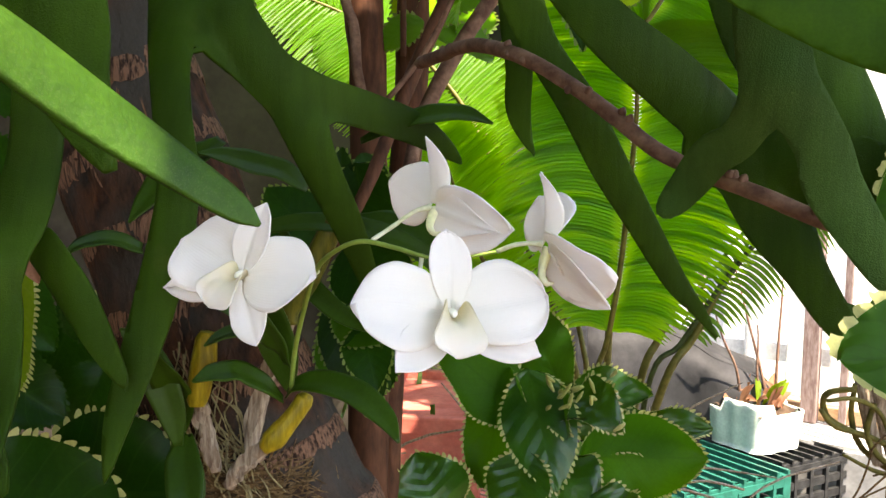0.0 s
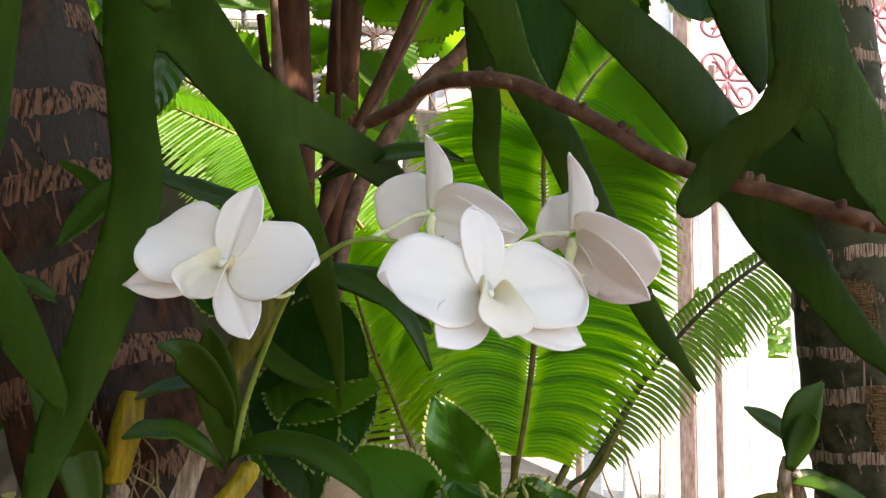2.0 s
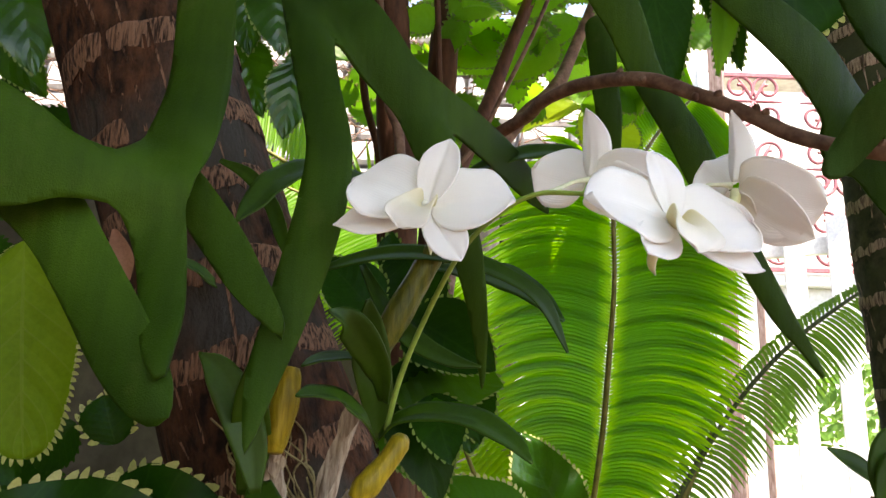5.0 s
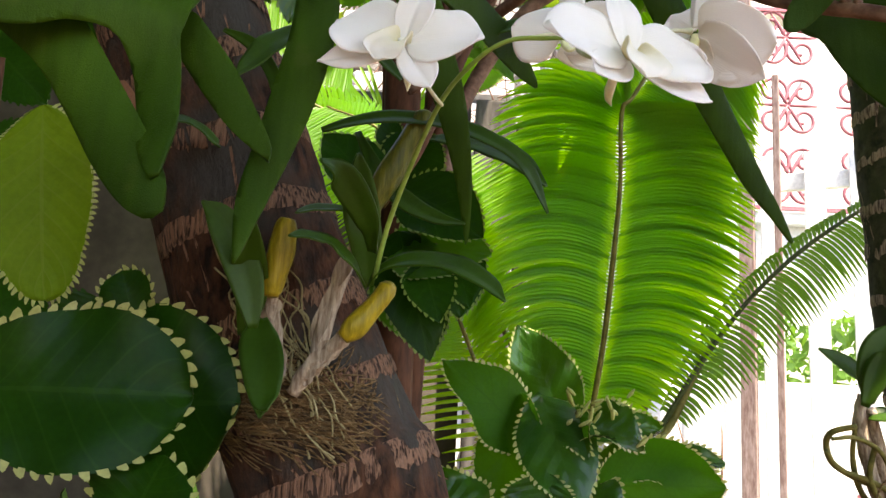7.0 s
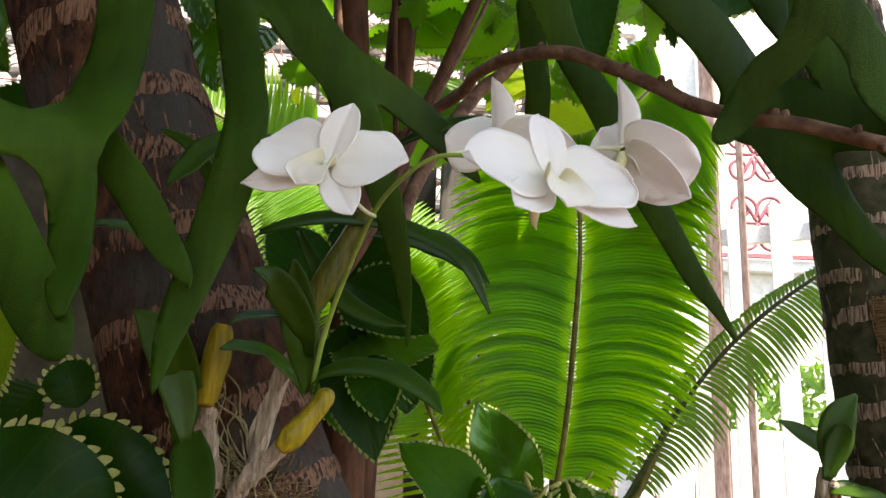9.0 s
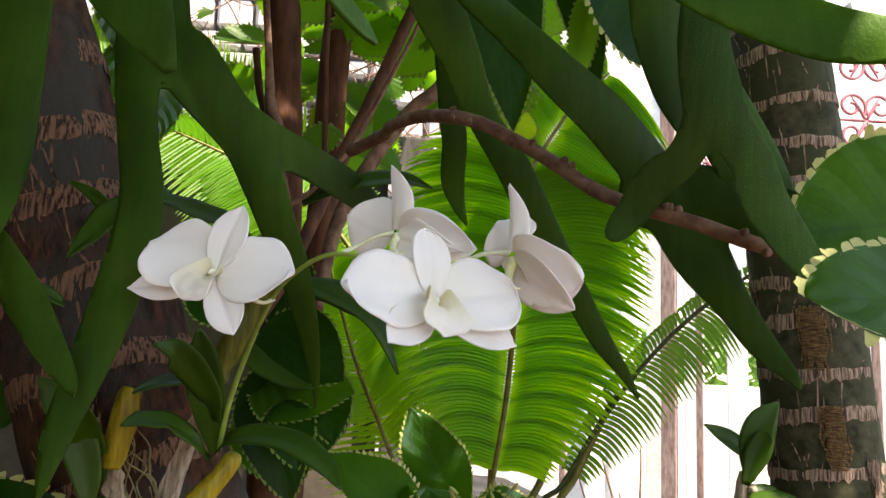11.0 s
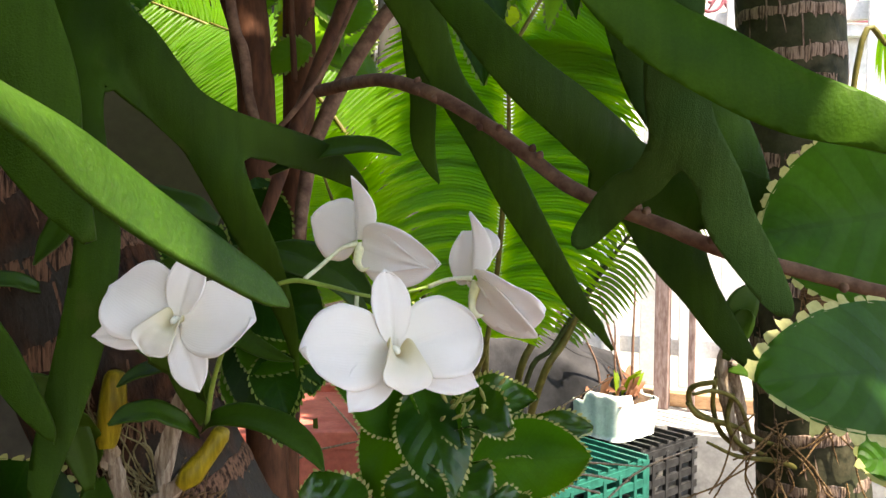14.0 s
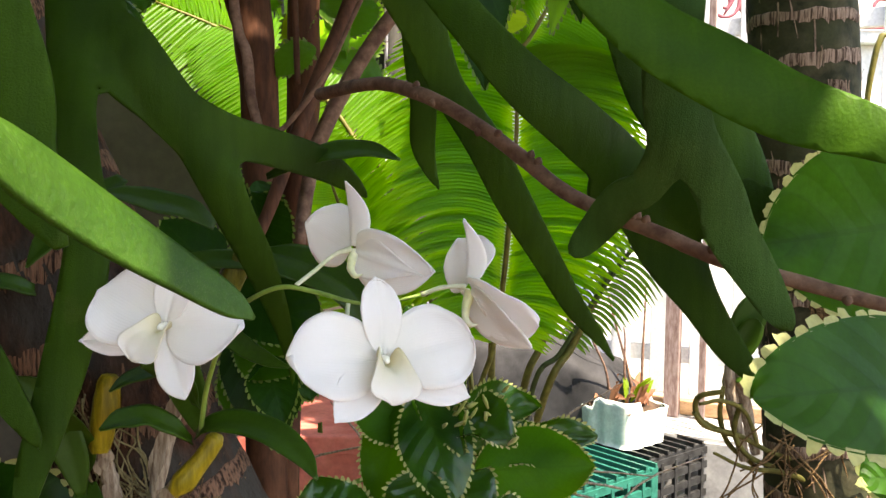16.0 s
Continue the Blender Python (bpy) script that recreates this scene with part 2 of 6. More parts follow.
BARK = plain_mat("reddish_brown_bark", (0.008, 0.004, 0.003), (0.074, 0.029, 0.014), 70, 0.95, 1.0, stretch=(1.6, 1.6, 0.7), second=(0.038, 0.033, 0.028), dist=0.005)
BARK_RING = plain_mat("pale_bark_ring", (0.022, 0.010, 0.006), (0.185, 0.098, 0.062), 190, 0.9, 1.0, stretch=(2.4, 2.4, 0.16), lo=0.40, hi=0.54, dist=0.004)
BARK_GREY = plain_mat("olive_brown_bark", (0.014, 0.016, 0.007), (0.062, 0.056, 0.030), 60, 0.85, 0.7, second=(0.034, 0.038, 0.016))
BARK_GREY_RING = plain_mat("pale_grey_bark_ring", (0.050, 0.030, 0.020), (0.32, 0.225, 0.170), 190, 0.9, 1.0, stretch=(2.4, 2.4, 0.16), lo=0.40, hi=0.56, dist=0.004)
FIBRE = plain_mat("trunk_fibre", (0.045, 0.026, 0.012), (0.22, 0.135, 0.060), 200, 0.95, 1.0, stretch=(0.4, 0.4, 3.0), dist=0.004)
STEM_BROWN = plain_mat("brown_shrub_stem", (0.042, 0.015, 0.007), (0.105, 0.041, 0.020), 60, 0.75, 0.5, stretch=(2, 2, 0.5))
TWIG = plain_mat("brown_twig", (0.085, 0.042, 0.028), (0.205, 0.118, 0.080), 90, 0.75, 0.8)
DRY_LEAF = leaf_mat("dry_leaf", (0.16, 0.06, 0.03), (0.28, 0.13, 0.07), (0.4, 0.2, 0.08), 0.7, 0.2)
SOIL = plain_mat("leaf_litter_soil", (0.035, 0.022, 0.015), (0.11, 0.07, 0.045), 25, 0.95, 1.0, dist=0.01)
CONCRETE = plain_mat("weathered_concrete", (0.042, 0.034, 0.027), (0.088, 0.074, 0.060), 9, 0.9, 0.5, second=(0.060, 0.052, 0.041), dist=0.004)
PAVING = plain_mat("dusty_concrete", (0.22, 0.215, 0.21), (0.42, 0.41, 0.39), 14, 0.85, 0.6, second=(0.34, 0.33, 0.32))
WHITE_PAINT = plain_mat("white_paint", (0.70, 0.69, 0.68), (0.82, 0.81, 0.80), 20, 0.55, 0.15)
POST_BROWN = plain_mat("rusty_brown_post", (0.16, 0.10, 0.085), (0.30, 0.22, 0.20), 60, 0.8, 0.5, stretch=(2, 2, 0.4))
TARP = plain_mat("grey_dusty_tarpaulin", (0.012, 0.012, 0.013), (0.032, 0.031, 0.033), 14, 0.7, 0.5, dist=0.006)
BLACK_SHEET = plain_mat("black_plastic_sheet", (0.012, 0.012, 0.014), (0.03, 0.03, 0.033), 30, 0.4, 0.3)
CRATE_BLACK = plain_mat("black_crate_plastic", (0.012, 0.012, 0.012), (0.035, 0.035, 0.035), 50, 0.45, 0.2)
CRATE_GREEN = plain_mat("green_crate_plastic", (0.010, 0.085, 0.062), (0.016, 0.13, 0.095), 50, 0.4, 0.2)
POT_PLASTIC = plain_mat("pale_green_plastic", (0.52, 0.62, 0.54), (0.66, 0.74, 0.66), 25, 0.4, 0.15)
RED_POT = plain_mat("faded_red_plastic", (0.50, 0.115, 0.085), (0.62, 0.19, 0.15), 22, 0.55, 0.2)
IRON_RED = plain_mat("red_painted_iron", (0.24, 0.07, 0.09), (0.36, 0.13, 0.15), 60, 0.5, 0.2)
HOUSE_WALL = plain_mat("pale_rendered_wall", (0.62, 0.60, 0.57), (0.74, 0.72, 0.69), 6, 0.85, 0.2)
STONE = plain_mat("pale_stone_blocks", (0.36, 0.33, 0.32), (0.62, 0.58, 0.56), 9, 0.9, 0.8, dist=0.01)
LAWN = plain_mat("lawn_green", (0.030, 0.075, 0.010), (0.085, 0.140, 0.025), 5, 0.9, 0.5, dist=0.02)
HILL = plain_mat("far_tree_green", (0.04, 0.07, 0.05), (0.08, 0.11, 0.08), 0.3, 0.9, 0.5)


# ---- building helpers ----
def part(name, bm, material, parent=None, label="", smooth=True):
    me = bpy.data.meshes.new(name)
    bm.to_mesh(me)
    bm.free()
    return part_mesh(name, me, material, parent, label, smooth)


def part_mesh(name, me, material, parent=None, label="", smooth=True):
    for m in material if isinstance(material, (list, tuple)) else [material]:
        me.materials.append(m)
    if smooth:
        me.polygons.foreach_set("use_smooth", [True] * len(me.polygons))
    ob = new(name, me)
    if parent:
        ob.parent = parent
        ob.matrix_parent_inverse = parent.matrix_world.inverted()
    if label:
        tagged(ob, label)
    return ob


def empty(name, at, label, category, group="", kind=""):
    ob = new(name)
    ob.location = at
    ob.matrix_world = Matrix.Translation(at)
    return tagged(ob, label, category, group, kind)


def spline(pts, n):
    """Points along a smooth curve through the control points (any number of columns)."""
    p = np.array(pts, float)
    q = np.vstack([2 * p[0] - p[1], p, 2 * p[-1] - p[-2]])
    out = []
    for s in np.linspace(0, len(p) - 1, n):
        i = min(int(s), len(p) - 2)
        t = s - i
        a, b, c, d = q[i], q[i + 1], q[i + 2], q[i + 3]
        out.append(0.5 * (2 * b + (c - a) * t + (2 * a - 5 * b + 4 * c - d) * t * t + (3 * b - a - 3 * c + d) * t ** 3))
    return np.array(out)


def unit(v):
    v = np.asarray(v, float)
    return v / max(1e-9, np.linalg.norm(v))


def grid_mesh(name, V, uv=True, closed=False, mats=None):
    """A mesh from a grid of points V[i][j]; u runs over j, v over i."""
    V = np.asarray(V)
    n, m = V.shape[:2]
    faces, mi = [], []
    cols = m if closed else m - 1
    for i in range(n - 1):
        for j in range(cols):
            k = (j + 1) % m
            faces.append((i * m + j, i * m + k, (i + 1) * m + k, (i + 1) * m + j))
            mi.append(mats(i, j) if mats else 0)
    me = bpy.data.meshes.new(name)
    me.from_pydata([tuple(p) for p in V.reshape(-1, 3)], [], faces)
    if uv:
        layer = me.uv_layers.new(name="UVMap")
        U = np.array([(j / max(1, m - 1), i / max(1, n - 1)) for i in range(n) for j in range(m)])
        idx = np.zeros(len(me.loops), int)
        me.loops.foreach_get("vertex_index", idx)
        layer.data.foreach_set("uv", U[idx].ravel())
    if mats:
        me.polygons.foreach_set("material_index", mi)
    return me


def ribbon_grid(pts, normal=(0, -1, 0.35), n=24, m=7, fold=0.15, wave=0.0, twist=0.0, seed=0):
    """A blade along pts (x, y, z, half width): a fold along the middle, wavy edges."""
    c = spline(pts, n)
    c[:, 3] = np.maximum(c[:, 3], 0.0004)
    V = np.zeros((n, m, 3))
    for i in range(n):
        tan = unit(c[min(i + 1, n - 1), :3] - c[max(i - 1, 0), :3])
        nm = np.asarray(normal, float)
        nm = unit(nm - tan * nm.dot(tan))
        side = np.cross(tan, nm)
        a = twist * (i / (n - 1) - 0.5)
        side, nm = side * math.cos(a) + nm * math.sin(a), nm * math.cos(a) - side * math.sin(a)
        for j in range(m):
            u = 2 * j / (m - 1) - 1
            w = c[i, 3]
            lift = fold * w * abs(u) + wave * w * math.sin(i * 0.9 + seed + (2.0 if u > 0 else 0)) * abs(u) ** 2
            V[i, j] = c[i, :3] + side * u * w + nm * lift
    return V


def blade(name, pts, material, parent, normal=(0, -1, 0.35), label="", thick=0.0, **kw):
    V = ribbon_grid(pts, normal, **kw)
    me = grid_mesh(name, V)
    ob = part_mesh(name, me, material, parent, label)
    if thick:
        md = ob.modifiers.new("thickness", "SOLIDIFY")
        md.thickness, md.offset = thick, 0
    return ob


def tube_grid(pts, n=20, m=10, knobs=0.0, seed=0):
    c = spline(pts, n)
    V = np.zeros((n, m, 3))
    ref = np.array((0.3, -0.9, 0.2))
    for i in range(n):
        tan = unit(c[min(i + 1, n - 1), :3] - c[max(i - 1, 0), :3])
        a = unit(ref - tan * ref.dot(tan))
        b = np.cross(tan, a)
        for j in range(m):
            th = 2 * math.pi * j / m
            r = max(c[i, 3], 0.0003) * (1 + knobs * noise.noise((i * 0.35 + seed * 7.1, math.cos(th) * 1.3, math.sin(th) * 1.3)))
            V[i, j] = c[i, :3] + (a * math.cos(th) + b * math.sin(th)) * r
    return V


def tube(name, pts, material, parent=None, label="", n=20, m=10, knobs=0.0, seed=0):
    V = tube_grid(pts, n, m, knobs, seed)
    me = grid_mesh(name, V, closed=True)
    bm = bmesh.new()
    bm.from_mesh(me)
    bm.verts.ensure_lookup_table()
    for ring in (range(m), range((n - 1) * m, n * m)):
        bm.faces.new([bm.verts[i] for i in ring])
    bmesh.ops.recalc_face_normals(bm, faces=bm.faces)
    bpy.data.meshes.remove(me)
    return part(name, bm, material, parent, label)


def join_grids(name, grids, closed=False):
    """One mesh from several grids of points."""
    verts, faces, U = [], [], []
    for V in grids:
        V = np.asarray(V)
        n, m = V.shape[:2]
        o = len(verts)
        verts += [tuple(p) for p in V.reshape(-1, 3)]
        U += [(j / max(1, m - 1), i / max(1, n - 1)) for i in range(n) for j in range(m)]
        for i in range(n - 1):
            for j in range(m if closed else m - 1):
                k = (j + 1) % m
                faces.append((o + i * m + j, o + i * m + k, o + (i + 1) * m + k, o + (i + 1) * m + j))
    me = bpy.data.meshes.new(name)
    me.from_pydata(verts, [], faces)
    layer = me.uv_layers.new(name="UVMap")
    idx = np.zeros(len(me.loops), int)
    me.loops.foreach_get("vertex_index", idx)
    layer.data.foreach_set("uv", np.array(U)[idx].ravel())
    return me


def box(bm, lo, hi, m=None):
    r = bmesh.ops.create_cube(bm, size=1)
    c, s = [(a + b) / 2 for a, b in zip(lo, hi)], [b - a for a, b in zip(lo, hi)]
    t = Matrix.Translation(c) @ Matrix.Diagonal((*s, 1))
    bmesh.ops.transform(bm, matrix=(m or Matrix()) @ t, verts=r["verts"])
    return r["verts"]


def boxes(name, list_of, material, parent=None, label="", bevel=0.0, m=None):
    bm = bmesh.new()
    for lo, hi in list_of:
        box(bm, lo, hi, m)
    if bevel:
        bmesh.ops.bevel(bm, geom=bm.edges[:], offset=bevel, segments=2, affect="EDGES", profile=0.6)
    return part(name, bm, material, parent, label, smooth=False)


def frond(name, spines, material, parent, label="", step=0.0035, web=0.004, curl=0.22, thick=0.0020, seed=0, wavy=0.004):
    """A forked, strap-like frond: tapered branches run together with rounded crotches, then bent in depth."""
    samples = []
    for s in spines:
        c = spline(s, 14 * (len(s) - 1))
        c[:, 3] = np.maximum(c[:, 3], 0.001)
        samples.append(c)
    allp = np.vstack(samples)
    lo = (allp[:, [0, 2]] - allp[:, 3:4]).min(0) - 2 * step
    hi = (allp[:, [0, 2]] + allp[:, 3:4]).max(0) + 2 * step
    nx, nz = [int(math.ceil(v)) + 1 for v in (hi - lo) / step]
    X, Z = np.meshgrid(lo[0] + step * np.arange(nx), lo[1] + step * np.arange(nz), indexing="ij")
    G = np.stack([X, Z], -1)
    field, wsum, ysum, rsum = None, 0, 0, 0
    for c in samples:
        best = np.full(X.shape, -9.0)
        for k in range(len(c) - 1):
            a, b = c[k, [0, 2]], c[k + 1, [0, 2]]
            ab = b - a
            t = np.clip(((G - a) @ ab) / max(1e-12, ab @ ab), 0, 1)
            d = np.linalg.norm(G - a - t[..., None] * ab, axis=-1)
            r = c[k, 3] + t * (c[k + 1, 3] - c[k, 3])
            f = r - d
            w = np.exp(-(d / 0.012) ** 2) + 1e-9 / (1e-6 + d ** 4)
            wsum = wsum + w
            ysum = ysum + w * (c[k, 1] + t * (c[k + 1, 1] - c[k, 1]))
            rsum = rsum + w * np.clip(d / np.maximum(r, 1e-4), 0, 1.2) ** 2 * r
            best = np.maximum(best, f)
        if field is None:
            field = best
        else:
            h = np.clip(0.5 + 0.5 * (field - best) / web, 0, 1)
            field = best * (1 - h) + field * h + web * h * (1 - h)
    Y = ysum / wsum + curl * rsum / wsum
    verts, faces, cache = [], [], {}

    def corner(i, j):
        key = (i, j)
        if key not in cache:
            cache[key] = len(verts)
            verts.append((X[i, j], Y[i, j], Z[i, j]))
        return cache[key]

    def cut(a, b):
        key = (min(a, b), max(a, b))
        if key not in cache:
            fa, fb = field[a], field[b]
            t = fa / (fa - fb)
            cache[key] = len(verts)
            verts.append(tuple((1 - t) * np.array((X[a], Y[a], Z[a])) + t * np.array((X[b], Y[b], Z[b]))))
        return cache[key]

    inside = field > 0
    cand = inside[:-1, :-1] | inside[1:, :-1] | inside[1:, 1:] | inside[:-1, 1:]
    for i, j in zip(*np.nonzero(cand)):
        ring = [(i, j), (i + 1, j), (i + 1, j + 1), (i, j + 1)]
        poly = []
        for k in range(4):
            a, b = ring[k], ring[(k + 1) % 4]
            if inside[a]:
                poly.append(corner(*a))
            if inside[a] != inside[b]:
                poly.append(cut(a, b))
        if len(poly) > 2:
            faces.append(poly)
    verts = [(x, y + wavy * noise.noise((x * 14, z * 9, seed)), z) for x, y, z in verts]
    me = bpy.data.meshes.new(name)
    me.from_pydata(verts, [], faces)
    ob = part_mesh(name, me, material, parent, label)
    md = ob.modifiers.new("thickness", "SOLIDIFY")
    md.thickness, md.offset = thick, 0
    return ob


def toothed(name, base, tip, width, parent, normal=(0, -1, 0.4), material=None, label="", edge=None, seed=0, pitch=0.0055, tooth=0.0036, cup=0.10, ruffle=0.07, bend=0.12, peak=0.45, low=0.65, high=0.62, n=22, m=15, veins=7, blunt=False, relief=0.022):
    """A broad leaf: creased along the midrib, quilted between the side veins, with a row of hooked teeth along its edge."""
    base, tip = np.array(base, float), np.array(tip, float)
    ax = tip - base
    L = np.linalg.norm(ax)
    ax = ax / L
    nm = np.asarray(normal, float)
    nm = unit(nm - ax * nm.dot(ax))
    side = np.cross(ax, nm)
    hw = width / 2
    V, U = np.zeros((n, m, 3)), np.zeros((n, m, 2))
    for i in range(n):
        v = 0.5 - 0.5 * math.cos(math.pi * i / (n - 1))
        p = math.sin(0.5 * math.pi * v / peak) ** low if v < peak else max(0.0, math.cos(0.5 * math.pi * (v - peak) / (1 - peak))) ** high
        w = hw * max(p, 0.015)
        for j in range(m):
            u = 2 * j / (m - 1) - 1
            u = math.copysign(abs(u) ** 0.9, u)
            quilt = relief * width * abs(math.sin(math.pi * veins * (v - 0.22 * abs(u)))) * (1 - u * u) * p
            wav = ruffle * width * abs(u) ** 2.5 * noise.noise((v * 3.2 + seed, (u > 0) * 5.0, seed * 1.7))
            lift = cup * width * abs(u) ** 1.3 * p + quilt + wav - bend * L * (v - 0.35) ** 2 + 0.02 * width * noise.noise((v * 2 + seed, u * 1.5, 3.3))
            V[i, j] = base + ax * L * (v - 0.05 * p * abs(u) * (1 - v)) + side * u * w + nm * lift
            U[i, j] = (0.5 + 0.5 * u, v)
    verts = [tuple(q) for q in V.reshape(-1, 3)]
    uvs = [tuple(q) for q in U.reshape(-1, 2)]
    faces = [(i * m + j, i * m + j + 1, (i + 1) * m + j + 1, (i + 1) * m + j) for i in range(n - 1) for j in range(m - 1)]
    mi = [0] * len(faces)
    # teeth along both edges
    rng = random.Random(seed)
    for col, inner in ((0, 1), (m - 1, m - 2)):
        e, inn = V[:, col], V[:, inner]
        seg = np.linalg.norm(np.diff(e, axis=0), axis=1)
        arc = np.concatenate([[0], np.cumsum(seg)])
        s = pitch * 2.0
        while s < arc[-1] - 0.2 * pitch:
            i = min(n - 2, int(np.searchsorted(arc, s)) - 1)
            t = (s - arc[i]) / max(1e-9, seg[i])
            p0 = e[i] * (1 - t) + e[i + 1] * t
            tan = unit(e[i + 1] - e[i])
            out = e[i] - inn[i]
            if i > n - 4:
                out = out + ax * np.linalg.norm(out) * 1.5
            out = unit(out - tan * out.dot(tan))
            z = tooth * rng.uniform(0.55, 1.35) if blunt else tooth * rng.uniform(0.75, 1.2)
            b = pitch * rng.uniform(0.34, 0.62) if blunt else pitch * rng.uniform(0.32, 0.45)
            o = len(verts)
            up = nm * z * (rng.uniform(-0.5, 0.6) if blunt else rng.uniform(-0.1, 0.35))
            if blunt:
                # a rounded pale lobe with an uneven outline
                for q in range(8):
                    al = math.pi * (q / 7)
                    k = rng.uniform(0.82, 1.15)
                    verts.append(tuple(p0 - tan * math.cos(al) * b * k + out * (math.sin(al) ** 0.7 * z * k - 0.25 * z) + up * math.sin(al)))
                    uvs.append((0.5, 0.5))
                faces += [(o, o + 1, o + 6, o + 7), (o + 1, o + 2, o + 5, o + 6), (o + 2, o + 3, o + 4, o + 5)]
                mi += [1, 1, 1]
            else:
                for a, d in ((-1.0, -0.30), (-0.8, 0.25), (0.1, 0.80), (0.9, 1.0), (1.12, 0.65), (0.85, -0.30)):
                    verts.append(tuple(p0 + tan * a * b + out * d * z + up * max(0, d)))
                    uvs.append((0.5, 0.5))
                faces += [(o, o + 1, o + 4, o + 5), (o + 1, o + 2, o + 3, o + 4)]
                mi += [1, 1]
            s += pitch * rng.uniform(0.9, 1.12)
    me = bpy.data.meshes.new(name)
    me.from_pydata(verts, [], faces)
    layer = me.uv_layers.new(name="UVMap")
    idx = np.zeros(len(me.loops), int)
    me.loops.foreach_get("vertex_index", idx)
    layer.data.foreach_set("uv", np.array(uvs)[idx].ravel())
    me.polygons.foreach_set("material_index", mi)
    return part_mesh(name, me, [material or TOOTHED, edge or MARGIN], parent, label)


# ---- the yard: ground, walls, fence, house ----
def ground_sheet():
    n = 60
    xs = np.concatenate([np.linspace(-300, -4, 8), np.linspace(-3.5, 4.5, n), np.linspace(6, 300, 8)])
    ys = np.concatenate([np.linspace(-60, -4, 6), np.linspace(-3.5, 7, n), np.linspace(9, 600, 10)])
    V = [[(x, y, 0.035 * noise.noise((x * 1.7, y * 1.7, 0)) + 0.012 * noise.noise((x * 9, y * 9, 3)) - (0.0 if y < 3.4 else 0.15)) for y in ys] for x in xs]
    me = grid_mesh("ground", np.array(V), mats=lambda i, j: 1 if ys[j] > 3.3 else 0)
    return tagged(part_mesh("ground", me, [SOIL, LAWN]), "dark leaf-littered garden soil, sunlit lawn beyond the fence", "ground", kind="structure")


ground_sheet()

# low concrete wall behind the plants
wall_bm = bmesh.new()
box(wall_bm, (-3.0, 2.02, -0.05), (0.10, 2.2, 1.86))
bmesh.ops.subdivide_edges(wall_bm, edges=wall_bm.edges[:], cuts=14, use_grid_fill=True)
for v in wall_bm.verts:
    v.co += Vector((0, 0.012 * noise.noise(v.co * 3), 0.02 * noise.noise(v.co * 2 + Vector((5, 0, 0)))))
tagged(part("wall_north", wall_bm, CONCRETE), "weathered grey-brown concrete garden wall", "wall", kind="structure")

# dark gate pier where the wall ends
pier = empty("gate_pier", (0.15, 2.05, 0), "dark grey wooden pier at the end of the concrete wall", "pier")
boxes("pier_post", [((0.11, 1.96, 0), (0.20, 2.06, 1.82))], plain_mat("dark_weathered_wood", (0.035, 0.032, 0.03), (0.10, 0.09, 0.085), 30, 0.85, 0.5, stretch=(2, 2, 0.3)), pier, bevel=0.006)
boxes("pier_board", [((0.205, 1.98, 0), (0.235, 2.03, 1.78))], BARK_GREY, pier, "grey weathered board", bevel=0.004)

# pale stone wall higher up behind
stone = empty("stone_wall", (-1.4, 4.3, 0), "pale sunlit dry-stone wall behind the garden", "wall", kind="structure")
boxes("core", [((-4.5, 4.4, 0), (1.05, 4.7, 3.6))], STONE, stone)
rng = random.Random(5)
sgrids = []
z = 1.2
while z < 3.5:
    h = rng.uniform(0.10, 0.2)
    x = -3.2
    while x < 1.0:
        w = rng.uniform(0.14, 0.34)
        bmx = bmesh.new()
        box(bmx, (x, 4.30 + rng.uniform(-0.02, 0.03), z), (x + w - 0.02, 4.42, z + h - 0.02))
        bmesh.ops.bevel(bmx, geom=bmx.edges[:], offset=0.018, segments=1, affect="EDGES")
        part("stone", bmx, STONE, stone, smooth=False)
        x += w
    z += h


def brush(name, n, region, seed, length=0.5):
    """Bare, dry twigs in front of the stone wall."""
    r = random.Random(seed)
    grids = []
    for _ in range(n):
        p = np.array([r.uniform(a, b) for a, b in region])
        d = unit((r.uniform(-1, 1), r.uniform(-0.4, 0.4), r.uniform(-0.4, 0.8)))
        q = p + d * r.uniform(0.2, length)
        m1 = (p + q) / 2 + np.array([r.uniform(-0.06, 0.06) for _ in range(3)])
        grids.append(tube_grid([(*p, 0.004), (*m1, 0.003), (*q, 0.0012)], n=6, m=4))
    return part_mesh(name, join_grids(name, grids, closed=True), TWIG)


tagged(brush("dry_brush", 620, ((-2.4, 0.7), (2.9, 4.2), (1.7, 3.3)), 3), "tangle of bare dry twigs above the wall", "brush", kind="stuff")

# raised concrete ledge that carries the fence; both run slantwise, nearer on the right
FENCE = Matrix.Translation((1.09, 3.0, 0)) @ Matrix.Rotation(radians(-28), 4, "Z")
ledge_bm = bmesh.new()
box(ledge_bm, (-0.75, -0.30, -0.05), (3.6, 0.16, 0.640), FENCE)
bmesh.ops.bevel(ledge_bm, geom=ledge_bm.edges[:], offset=0.012, segments=2, affect="EDGES")
tagged(part("pavement", ledge_bm, PAVING, smooth=False), "sunlit pale concrete ledge under the fence", "ledge", kind="structure")
tagged(boxes("trim", [((-0.72, -0.035, 0.642), (3.5, 0.012, 0.69))], plain_mat("orange_brown_board", (0.30, 0.17, 0.09), (0.48, 0.30, 0.17), 25, 0.8, 0.3, stretch=(0.3, 2, 2)), bevel=0.004, m=FENCE), "orange-brown board along the foot of the fence", "board", kind="structure")

